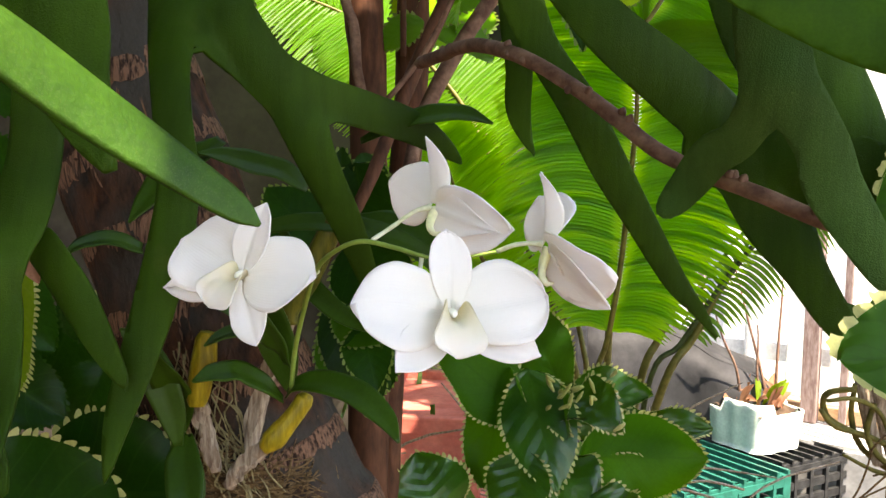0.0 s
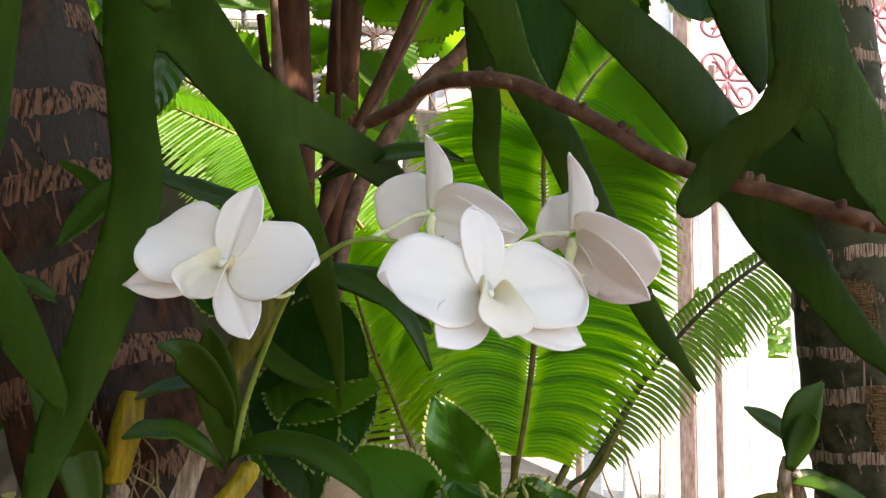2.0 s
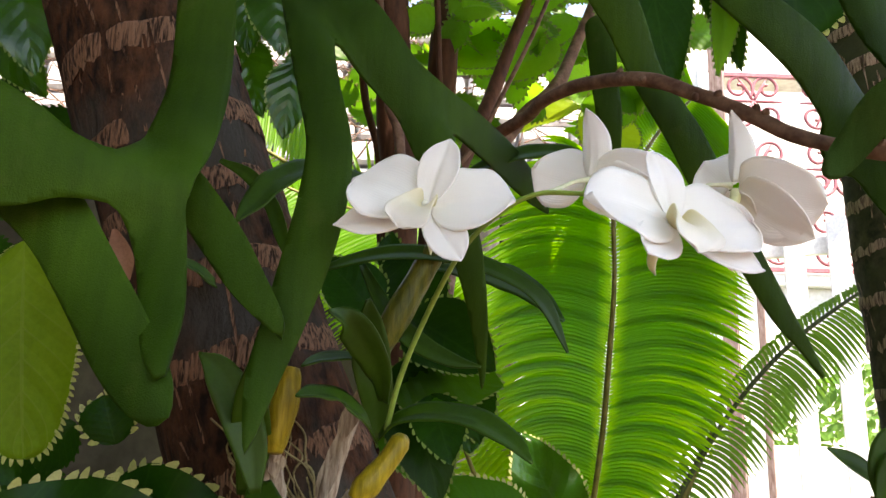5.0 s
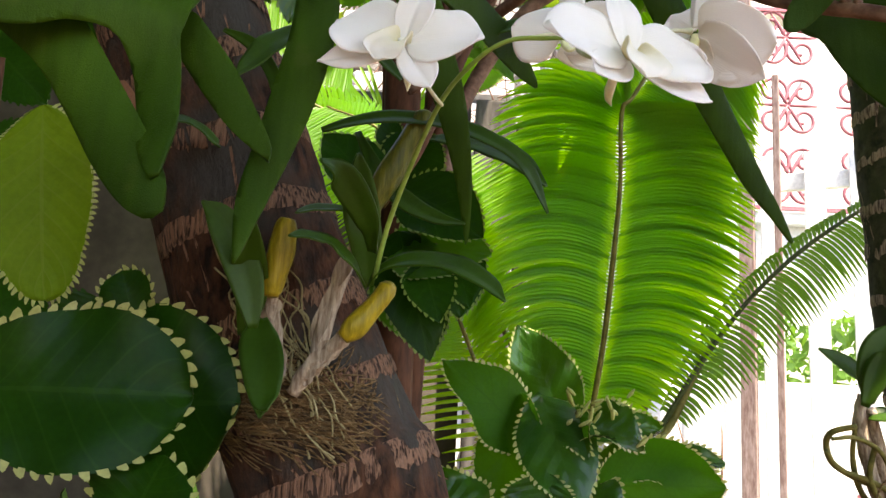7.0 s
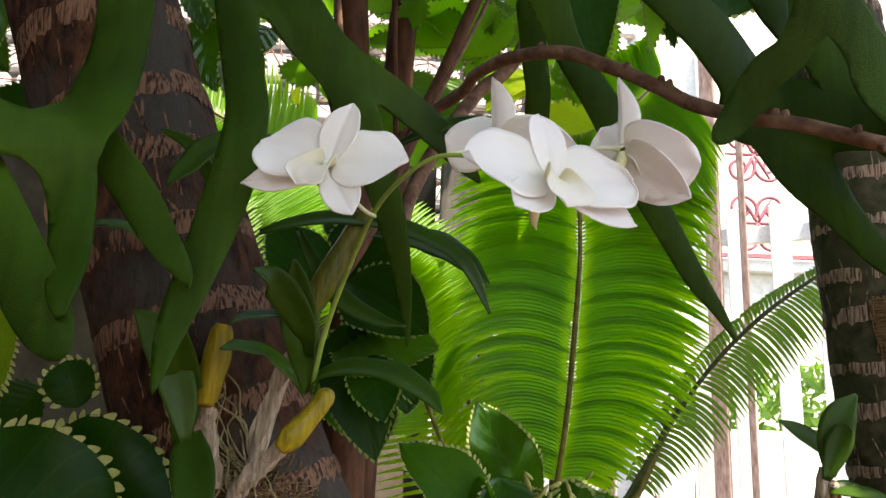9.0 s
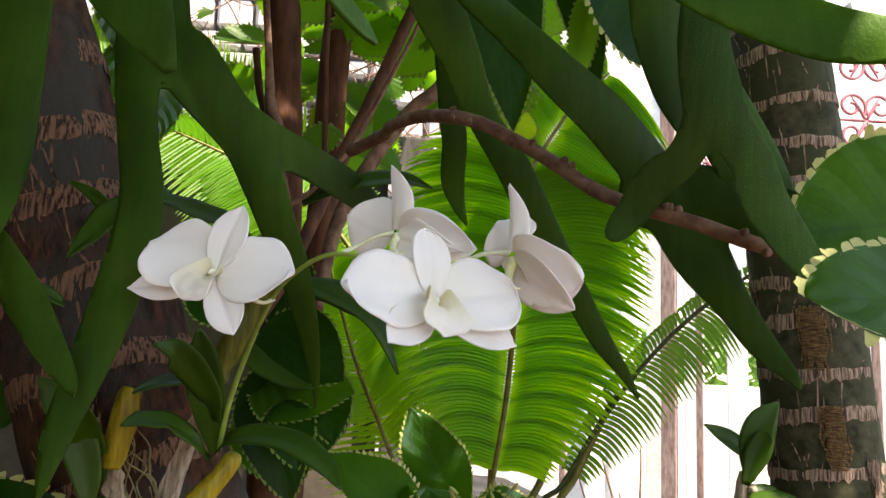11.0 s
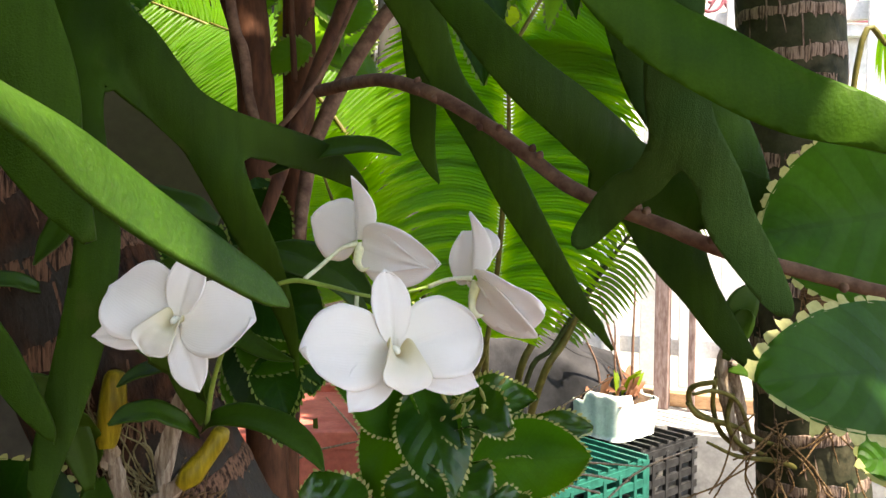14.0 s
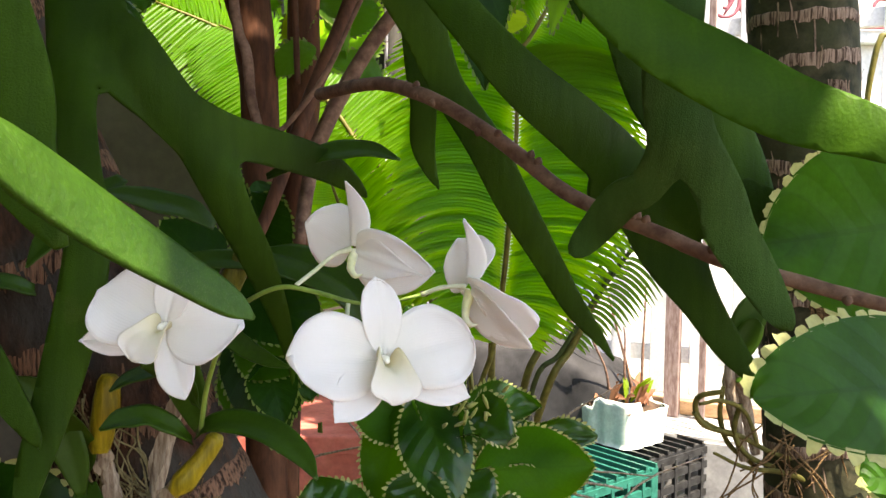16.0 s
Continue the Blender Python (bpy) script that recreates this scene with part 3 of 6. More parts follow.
fence = empty("fence", (1.09, 3.0, 0.64), "white-painted picket fence with thin brown posts", "fence", kind="structure")
pk = bmesh.new()
box(pk, (-0.033, -0.011, 0.0), (0.033, 0.011, 1.36))
bmesh.ops.bevel(pk, geom=pk.edges[:], offset=0.004, segments=1, affect="EDGES")
pk_me = bpy.data.meshes.new("picket")
pk.to_mesh(pk_me)
pk.free()
pk_me.materials.append(WHITE_PAINT)
for i in range(27):
    ob = new("picket", pk_me)
    ob.parent = fence
    ob.matrix_parent_inverse = fence.matrix_world.inverted()
    ob.matrix_basis = FENCE @ pose(-0.62 + i * 0.138, 0.05, 0.692 + 0.01 * rng.random(), 0, rng.uniform(-0.6, 0.6), 0)
boxes("rail", [((-0.72, 0.065, 0.80), (3.4, 0.095, 0.86))], WHITE_PAINT, fence, bevel=0.003, m=FENCE)
boxes("rail", [((-0.72, 0.065, 1.93), (3.4, 0.095, 1.99))], WHITE_PAINT, fence, bevel=0.003, m=FENCE)
for u, w, top in ((0.0, 0.024, 2.9), (0.10, 0.011, 2.3), (-0.36, 0.011, 1.45), (0.62, 0.012, 1.5)):
    boxes("post", [((u - w, -0.085, 0.642), (u + w, -0.085 + 2 * w, top))], POST_BROWN, fence, "rusty brown square post", bevel=0.003, m=FENCE)
for u in (0.30, 0.42):
    boxes("ribbon_tie", [((u, 0.036, 0.80), (u + 0.02, 0.038, 0.93))], IRON_RED, fence, "faded red ribbon tied to the fence", m=FENCE)

# white gate frame with slanting braces, and a coping set with spikes beyond it
def bar(name, a, b, w, d, material, parent, label=""):
    a, b = Vector(a), Vector(b)
    ax = (b - a).normalized()
    side = ax.cross(Vector((0, 1, 0))).normalized()
    m = Matrix.Translation(a) @ Matrix((ax, side, ax.cross(side))).transposed().to_4x4()
    return boxes(name, [((0, -w / 2, -d / 2), ((b - a).length, w / 2, d / 2))], material, parent, label, bevel=0.004, m=m)


gate = empty("garden_gate", (2.277, 2.7, 0), "cream-painted metal garden gate with slanting braces", "gate")
CREAM = plain_mat("cream_gate_paint", (0.50, 0.47, 0.40), (0.66, 0.63, 0.56), 12, 0.5, 0.2)
bar("post", (2.277, 2.7, -0.02), (2.277, 2.7, 3.2), 0.07, 0.07, CREAM, gate)
bar("beam", (1.594, 2.700, 2.555), (2.277, 2.700, 2.668), 0.075, 0.05, CREAM, gate)
bar("brace", (1.705, 2.700, 2.546), (1.924, 2.700, 2.154), 0.055, 0.04, CREAM, gate)
bar("brace", (1.897, 2.750, 2.593), (2.064, 2.750, 2.258), 0.055, 0.04, CREAM, gate)
coping = empty("spiked_wall", (2.844, 3.2, 0), "white wall top set with grey iron spikes", "wall")
bar("coping", (2.221, 3.200, 2.968), (2.844, 3.200, 3.174), 0.085, 0.16, WHITE_PAINT, coping)
boxes("pillar", [((2.744, 3.13, -0.02), (2.994, 3.29, 3.144))], WHITE_PAINT, coping)
for k in range(7):
    p = Vector((2.221, 3.200, 2.968)).lerp(Vector((2.844, 3.200, 3.174)), 0.08 + 0.13 * k) + Vector((0, 0, 0.035))
    tube("spike", [(*p, 0.009), (p.x + 0.01 * (k % 3 - 1), p.y, p.z + 0.07, 0.006), (p.x + 0.02 * (k % 3 - 1), p.y, p.z + 0.13, 0.0008)], BARK_GREY, coping, "grey iron spike", n=6, m=6)

# house with a red wrought-iron grille
house = empty("house", (3.2, 5.6, 0), "pale rendered house with a white-framed opening and red wrought-iron grille", "house")
for lo, hi in (((1.5, 5.6, 0), (1.95, 5.9, 5.0)), ((4.6, 5.6, 0), (7.5, 5.9, 5.0)), ((1.95, 5.6, 0), (4.6, 5.9, 2.45)), ((1.95, 5.6, 3.95), (4.6, 5.9, 5.0))):
    boxes("house_wall", [(lo, hi)], HOUSE_WALL, house)
boxes("back_wall", [((1.6, 7.6, 0), (7.0, 7.8, 5.0))], HOUSE_WALL, house)
boxes("window_frame", [((1.90, 5.52, 2.40), (4.65, 5.598, 2.48)), ((1.90, 5.52, 3.90), (4.65, 5.598, 3.98)), ((1.90, 5.52, 2.48), (1.97, 5.598, 3.90)), ((4.58, 5.52, 2.48), (4.65, 5.598, 3.90))], WHITE_PAINT, house, bevel=0.008)
for i in range(9):
    boxes("roof_spike", [((1.6 + i * 0.55, 5.7, 5.0), (1.62 + i * 0.55, 5.72, 5.25))], POST_BROWN, house)
grille = empty("grille", (3.25, 5.5, 2.5), "red-painted wrought-iron grille of scrolls and rosettes", "grille")


def scroll(cx, cz, r, turn, start, flip):
    pts = []
    for i in range(26):
        a = start + flip * turn * 2 * math.pi * i / 25
        rr = r * (1 - 0.8 * i / 25)
        pts.append((cx + rr * math.cos(a), 5.50, cz + rr * math.sin(a), 0.012))
    return pts


for gx in range(5):
    for gz in range(3):
        cx, cz = 2.25 + gx * 0.52, 2.72 + gz * 0.48
        for q in range(4):
            a = q * math.pi / 2 + math.pi / 4
            part_mesh("scroll", grid_mesh("scroll", tube_grid(scroll(cx + 0.14 * math.cos(a), cz + 0.14 * math.sin(a), 0.105, 1.4, a + math.pi, 1 if q % 2 else -1), n=40, m=6), closed=True), IRON_RED, grille)
        for q in range(6):
            a = q * math.pi / 3
            tube("petal_bar", [(cx, 5.50, cz, 0.010), (cx + 0.10 * math.cos(a), 5.495, cz + 0.10 * math.sin(a), 0.013), (cx + 0.20 * math.cos(a), 5.50, cz + 0.20 * math.sin(a), 0.006)], IRON_RED, grille, n=6, m=6)
boxes("grille_frame", [((1.98, 5.485, 2.485), (4.57, 5.515, 2.51))], IRON_RED, grille)
boxes("grille_frame", [((1.98, 5.485, 3.86), (4.57, 5.515, 3.885))], IRON_RED, grille)

# planted bank in front of the house
tagged(boxes("planter_wall", [((1.2, 5.0, 0), (4.6, 5.50, 1.36))], HOUSE_WALL, bevel=0.01), "low white rendered wall that holds a planted bank", "wall", kind="structure")
rb = random.Random(17)
bank = []
for _ in range(1500):
    p = np.array((rb.uniform(1.3, 4.5), rb.uniform(5.04, 5.45), 1.36))
    p[2] += rb.uniform(0.0, 0.5) * (0.75 + 0.4 * noise.noise((p[0] * 2.5, p[1] * 2, 1.0)))
    d_ = unit((rb.uniform(-1, 1), rb.uniform(-1, 0.3), rb.uniform(-0.2, 1))) * rb.uniform(0.05, 0.12)
    bank.append(ribbon_grid([(*p, 0.004), (*(p + d_ * 0.5), 0.02), (*(p + d_), 0.001)], normal=(rb.uniform(-1, 1), -1, rb.uniform(0, 1)), n=4, m=3))
tagged(part_mesh("shrub_bank", join_grids("shrub_bank", bank), GRASS), "low sunlit green shrubs on the bank beyond the fence", "shrubs", kind="stuff")

# far trees and hill
hill = []
for i in range(40):
    a = -1.2 + 2.4 * i / 39
    hill.append([(150 * math.sin(a), 150 * math.cos(a), h * (1 + 0.35 * noise.noise((i * 0.5, h, 2)))) for h in (-2, 6, 12, 17)])
tagged(part_mesh("backdrop", grid_mesh("backdrop", np.array(hill)), HILL), "hazy green wooded hill in the distance", "hill", kind="structure")


def clump_tree(name, at, h, r, seed, leaves=700):
    t = empty(name, at, "leafy green tree on the lawn beyond the fence", "tree", group="trees beyond the fence")
    x, y, z = at
    tube("trunk", [(x, y, z, r * 0.09), (x + 0.1, y, z + h * 0.4, r * 0.06), (x, y, z + h * 0.75, r * 0.02)], BARK, t)
    rg = random.Random(seed)
    gr = []
    for _ in range(leaves):
        d = unit([rg.gauss(0, 1) for _ in range(3)])
        rr = r * rg.uniform(0.35, 1.0) * (1 + 0.35 * noise.noise(Vector(d) * 2.2 + Vector((seed, 0, 0))))
        p = np.array((x, y, z + h * 0.65)) + d * rr * np.array((1, 1, 0.75))
        q = p + unit([rg.gauss(0, 1) for _ in range(3)]) * r * 0.16
        gr.append(ribbon_grid([(*p, 0.001), (*((p + q) / 2), r * 0.05), (*q, 0.001)], normal=[rg.gauss(0, 1) for _ in range(3)], n=4, m=3))
    part_mesh("crown", join_grids("crown", gr), TOOTHED, t)


for i, (x, y, h, r) in enumerate(((4.6, 22, 4.0, 2.2), (9.5, 25, 5.0, 2.6), (6.8, 30, 5.5, 2.9), (13, 28, 5, 2.8))):
    clump_tree("tree", (x, y, -0.15), h, r, i)

# tarpaulin-covered stack beside the ledge
tarp_v = []
for i in range(30):
    s = i / 29
    row = []
    x = 0.32 + 0.55 * s
    for j in range(16):
        u = j / 15
        top = 0.97 - 0.03 * s - 0.14 * max(0, s - 0.35) / 0.65
        if u < 0.5:
            y, zz = 2.66 - 0.02 * math.sin(s * 9), top * u / 0.5
        else:
            y, zz = 2.66 + (u - 0.5) * 0.9, top + 0.03 * math.sin((u - 0.5) * 6)
        k = 0.02 * noise.noise((x * 9, y * 6, zz * 5))
        row.append((x + k, y + k, zz + 0.5 * k))
    tarp_v.append(row)
tarp = empty("tarpaulin", (0.6, 2.66, 0), "dusty grey tarpaulin draped over a low stack", "tarpaulin")
TV = np.array(tarp_v)
for nm_, a, b in (("front_drape", 0, 9), ("top_sheet", 8, 16)):
    md = part_mesh(nm_, grid_mesh(nm_, TV[:, a:b] + (0.0, 0.0 if a == 0 else 0.002, 0.0)), TARP, tarp).modifiers.new("thickness", "SOLIDIFY")
    md.thickness = 0.004
tagged(boxes("black_box", [((0.12, 2.55, 0), (0.33, 3.0, 1.0))], BLACK_SHEET, bevel=0.03), "black plastic-wrapped box beside the tarpaulin", "box")


CRATES = Matrix.Translation((0.85, 2.485, 0)) @ Matrix.Rotation(radians(37), 4, "Z")


def crate(name, x0, x1, y0, y1, z0, z1, material, label):
    """A vegetable crate: corner posts, slatted sides and a lattice lid of bars."""
    c = empty(name, tuple(CRATES @ Vector(((x0 + x1) / 2, (y0 + y1) / 2, z0))), label, "crate", group="plastic crates")
    t = 0.012
    for x in (x0, x1 - 0.03):
        for y in (y0, y1 - 0.03):
            boxes("corner_post", [((x, y, z0), (x + 0.03, y + 0.03, z1))], material, c, bevel=0.003, m=CRATES)
    for k in range(7):
        zz = z0 + 0.02 + (z1 - z0 - 0.04) * k / 6
        for y in (y0, y1 - t):
            boxes("slat", [((x0 + 0.03, y, zz - 0.011), (x1 - 0.03, y + t, zz + 0.011))], material, c, m=CRATES)
        for x in (x0, x1 - t):
            boxes("slat", [((x, y0 + 0.03, zz - 0.011), (x + t, y1 - 0.03, zz + 0.011))], material, c, m=CRATES)
    nx, ny = 13, 10
    for k in range(nx):
        xx = x0 + 0.01 + (x1 - x0 - 0.02) * k / (nx - 1)
        boxes("bar", [((xx - 0.004, y0, z1), (xx + 0.004, y1, z1 + 0.012))], material, c, m=CRATES)
    for k in range(ny):
        yy = y0 + 0.01 + (y1 - y0 - 0.02) * k / (ny - 1)
        boxes("bar", [((x0, yy - 0.004, z1 - 0.012), (x1, yy + 0.004, z1 - 0.001))], material, c, m=CRATES)
    for y in (y0, y1 - 0.006):
        for k in range(1, 8):
            xx = x0 + (x1 - x0) * k / 8
            boxes("rib", [((xx - 0.006, y - 0.002, z0 + 0.02), (xx + 0.006, y + 0.01, z1 - 0.02))], material, c, m=CRATES)
    return c


crate("crate", 0.0, 0.54, 0.0, 0.34, 0.325, 0.628, CRATE_BLACK, "black slatted plastic crate stacked on another, lattice side up")
crate("crate", 0.0, 0.54, 0.0, 0.34, 0.0, 0.31, CRATE_BLACK, "black slatted plastic crate standing on the ground")
crate("crate", -0.55, -0.02, -0.05, 0.29, 0.325, 0.628, CRATE_GREEN, "teal-green slatted plastic crate beside the black ones")
crate("crate", -0.55, -0.02, -0.05, 0.29, 0.0, 0.31, CRATE_BLACK, "black slatted plastic crate standing on the ground")


def cut_pot():
    """A planter cut from a square plastic can, ribbed, with a ragged rim."""
    at = (0.82, 2.665, 0.641)
    pot = empty("planter", at, "pale green square plastic planter standing on a black crate", "planter")
    turn = Matrix.Translation(at) @ Matrix.Rotation(radians(38), 4, "Z")
    rows, n = 9, 64
    V = np.zeros((rows * 2, n, 3))
    for side in range(2):
        for i in range(rows):
            f = i / (rows - 1) if side == 0 else 1 - i / (rows - 1)
            for j in range(n):
                a = 2 * math.pi * j / n
                e = 0.134 / max(abs(math.cos(a)) ** 6 + abs(math.sin(a)) ** 6, 1e-6) ** (1 / 6) * 0.78
                r = (e - 0.004 * side) * (0.92 + 0.10 * f) + 0.0025 * math.sin(a * 12)
                h = f * (0.125 + 0.016 * (1 if math.sin(a * 2 + 0.6) > 0.2 else -1)) + 0.004 * side * (1 - f)
                V[side * rows + i, j] = turn @ Vector((r * math.cos(a), r * math.sin(a), h))
    me = grid_mesh("pot", V, closed=True)
    bm = bmesh.new()
    bm.from_mesh(me)
    bm.verts.ensure_lookup_table()
    bm.faces.new([bm.verts[j] for j in range(n)])
    part("pot", bm, POT_PLASTIC, pot)
    bm = bmesh.new()
    bmesh.ops.create_grid(bm, x_segments=14, y_segments=14, size=0.097)
    for v in bm.verts:
        v.co.z = 0.108 + 0.022 * noise.noise(v.co * 40)
        v.co = turn @ v.co
    part("soil", bm, SOIL, pot, "dry crumbly potting soil")
    r = random.Random(8)
    for k in range(46):
        a, d = r.uniform(0, 6.28), r.uniform(0.01, 0.085)
        p = np.array(at) + (d * math.cos(a), d * math.sin(a), 0.115)
        q = p + (r.uniform(-0.06, 0.06), r.uniform(-0.06, 0.06), r.uniform(0.02, 0.085))
        blade("dry_leaf", [(*p, 0.002), (*((p + q) / 2 + (0, 0, 0.012)), 0.012), (*q, 0.001)], DRY_LEAF if k % 3 else TOOTHED_YELLOW, pot, normal=(r.uniform(-1, 1), -1, 1), n=8, m=5, fold=0.4)
    for pts in ([(0.877, 2.660, 0.752, 0.0054), (0.879, 2.673, 0.882, 0.0043), (0.887, 2.687, 1.046, 0.0032), (0.891, 2.700, 1.127, 0.0018)], [(0.861, 2.660, 0.743, 0.0054), (0.834, 2.680, 0.862, 0.0043), (0.795, 2.700, 1.007, 0.0032), (0.763, 2.720, 1.137, 0.0018)], [(0.834, 2.660, 0.750, 0.0044), (0.821, 2.660, 0.849, 0.0035), (0.820, 2.660, 0.948, 0.0025), (0.815, 2.660, 0.989, 0.0017)], [(0.775, 2.650, 0.782, 0.0044), (0.754, 2.633, 0.868, 0.0035), (0.712, 2.617, 0.951, 0.0031), (0.676, 2.600, 1.049, 0.0017)]):
        tube("bare_stem", pts, TWIG, pot, "thin bare brown plant stem", n=16, m=6)


cut_pot()

# red planter on the ground below
red = empty("red_planter", (0.04, 1.5, 0), "faded red plastic planter box behind the shrub", "planter")
boxes("planter_box", [((-0.10, 1.46, 0.60), (0.10, 1.80, 0.98))], RED_POT, red, bevel=0.012)
boxes("planter_rim", [((-0.11, 1.45, 0.965), (0.11, 1.472, 0.995)), ((-0.11, 1.472, 0.965), (-0.088, 1.81, 0.995)), ((0.088, 1.472, 0.965), (0.11, 1.81, 0.995)), ((-0.088, 1.788, 0.965), (0.088, 1.81, 0.995))], RED_POT, red, bevel=0.004)
boxes("stand", [((-0.10, 1.46, 0.0), (0.10, 1.80, 0.598))], CONCRETE, red, "rough concrete block under the planter", bevel=0.01)

# plain wall added to close the yard on the far left, tall to block skylight
tagged(boxes("wall_west", [((-1.45, -2.5, 0), (-1.25, 2.0, 4.0))], CONCRETE), "plain weathered concrete wall added to close the yard and cut skylight", "wall", kind="structure")


# ---- palm trunks, shrub stems, branch ----
def ring_trunk(name, axis, pitch, material, ring_mat, label, seed, lip=0.0014):
    """A leaning ringed trunk: internodes of smooth bark, each leaf scar a raised band of cracked fibres."""
    c = spline(axis, 60)
    base = c[0, :3]
    t = empty(name, tuple(base), label, "palm trunk")
    ln = np.concatenate([[0], np.cumsum(np.linalg.norm(np.diff(c[:, :3], axis=0), axis=1))])
    total = ln[-1]

    def at(s):
        return np.array([np.interp(s, ln, c[:, k]) for k in range(4)])

    m = 56
    rg = random.Random(seed)
    rows, s = [], 0.0
    while s < total:
        rows.append(s)
        s += 0.006
    V = np.zeros((len(rows), m, 3))
    for i, s in enumerate(rows):
        p = at(s)
        tan = unit(at(min(total, s + 0.02))[:3] - at(max(0, s - 0.02))[:3])
        a = unit(np.array((1.0, 0, 0)) - tan * tan[0])
        b = np.cross(tan, a)
        for j in range(m):
            th = 2 * math.pi * j / m
            r = p[3] * (1 + 0.035 * noise.noise((math.cos(th) * 2, math.sin(th) * 2, s * 9 + seed)))
            r += 0.0016 * noise.noise((math.cos(th) * 9, math.sin(th) * 9, s * 30 + seed))
            V[i, j] = p[:3] + (a * math.cos(th) + b * math.sin(th)) * r
    part_mesh("bark", grid_mesh("bark", V, closed=True), material, t)
    s = 0.03
    while s < total - 0.03:
        w = rg.uniform(0.011, 0.017)
        p = at(s)
        tan = unit(at(min(total, s + 0.02))[:3] - at(max(0, s - 0.02))[:3])
        tan = unit(tan + np.array((rg.uniform(-0.06, 0.06), rg.uniform(-0.06, 0.06), 0)))
        a = unit(np.array((1.0, 0, 0)) - tan * tan[0])
        b = np.cross(tan, a)
        n = 110
        prof = ((-0.5, 0.0), (-0.5, 0.75), (-0.2, 1.0), (0.2, 0.85), (0.5, 0.55), (0.62, -0.3))
        R = np.zeros((len(prof), n, 3))
        crack = 0
        for j in range(n):
            th = 2 * math.pi * j / n
            if rg.random() < 0.28:
                crack = rg.uniform(0.3, 1.0)
            else:
                crack *= 0.3
            for i, (u, h) in enumerate(prof):
                wob = 0.004 * noise.noise((math.cos(th) * 3, math.sin(th) * 3, s * 40))
                ragged = rg.uniform(-0.0060, 0.0015) * (0.4 + crack) if i in (0, 1) else 0
                r = p[3] * 1.012 + lip * h * (1 - 0.7 * crack) - 0.0008
                R[i, j] = p[:3] + tan * (u * w + wob + ragged) + (a * math.cos(th) + b * math.sin(th)) * r
        part_mesh("leaf_scar_ring", grid_mesh("leaf_scar_ring", R, closed=True), ring_mat, t, "pale ring of cracked bark fibres", smooth=False)
        s += pitch * rg.uniform(0.85, 1.15)
    return t, at


left_axis = [(0.17, 0.79, -0.02, 0.092), (0.10, 0.78, 0.7, 0.080), (*(0.008, 0.775, 1.054), 0.073), (*(-0.014, 0.775, 1.107), 0.069), (*(-0.060, 0.775, 1.207), 0.066), (*(-0.107, 0.775, 1.324), 0.064), (*(-0.159, 0.775, 1.452), 0.064), (*(-0.194, 0.775, 1.546), 0.063), (-0.36, 0.79, 1.95, 0.060), (-0.46, 0.80, 2.4, 0.057)]
left_trunk, left_at = ring_trunk("palm_trunk", left_axis, 0.062, BARK, BARK_RING, "leaning reddish-brown palm trunk ringed with leaf scars", 3)
right_axis = [(0.76, 1.22, -0.02, 0.080), (0.73, 1.22, 0.6, 0.075), (*(0.705, 1.220, 1.019), 0.0705), (*(0.673, 1.220, 1.372), 0.068), (*(0.650, 1.220, 1.682), 0.065), (0.60, 1.23, 2.2, 0.061), (0.58, 1.24, 2.6, 0.058)]
right_trunk, right_at = ring_trunk("palm_trunk", right_axis, 0.062, BARK_GREY, BARK_GREY_RING, "dark grey-green palm trunk with pale leaf-scar rings", 9)


def fibre_wrap(trunk, at_f, s0, s1, seed):
    """Shaggy dark fibres wrapped round the trunk."""
    rg = random.Random(seed)
    gr = []
    for _ in range(620):
        s = rg.uniform(s0, s1)
        a0 = rg.uniform(math.pi, 2 * math.pi)
        da = rg.uniform(0.15, 0.7)
        pts = []
        dz = rg.uniform(-0.012, 0.012)
        for k in range(4):
            th = a0 + da * k / 3
            p = at_f(s + dz * k)
            r = p[3] + rg.uniform(0.001, 0.007)
            pts.append((p[0] + r * math.cos(th), p[1] + r * math.sin(th), p[2], rg.uniform(0.0003, 0.0007)))
        gr.append(tube_grid(pts, n=6, m=4))
    part_mesh("fibre_wrap", join_grids("fibre_wrap", gr, closed=True), FIBRE, trunk, "band of shaggy dark trunk fibres")
    V = np.zeros((14, 60, 3))
    for i in range(14):
        p = at_f(s0 + (s1 - s0) * i / 13)
        for j in range(60):
            th = 2 * math.pi * j / 60
            r = p[3] + 0.0025 + 0.002 * noise.noise((math.cos(th) * 6, math.sin(th) * 6, i * 1.1)) - (0.006 if i in (0, 13) else 0)
            V[i, j] = (p[0] + r * math.cos(th), p[1] + r * math.sin(th), p[2])
    part_mesh("fibre_sleeve", grid_mesh("fibre_sleeve", V, closed=True), FIBRE, trunk)


fz = float(np.interp((-0.008, 0.710, 1.141)[2], [left_at(q)[2] for q in np.linspace(0, 2.2, 400)], np.linspace(0, 2.2, 400)))
fibre_wrap(left_trunk, left_at, fz - 0.028, fz + 0.022, 4)


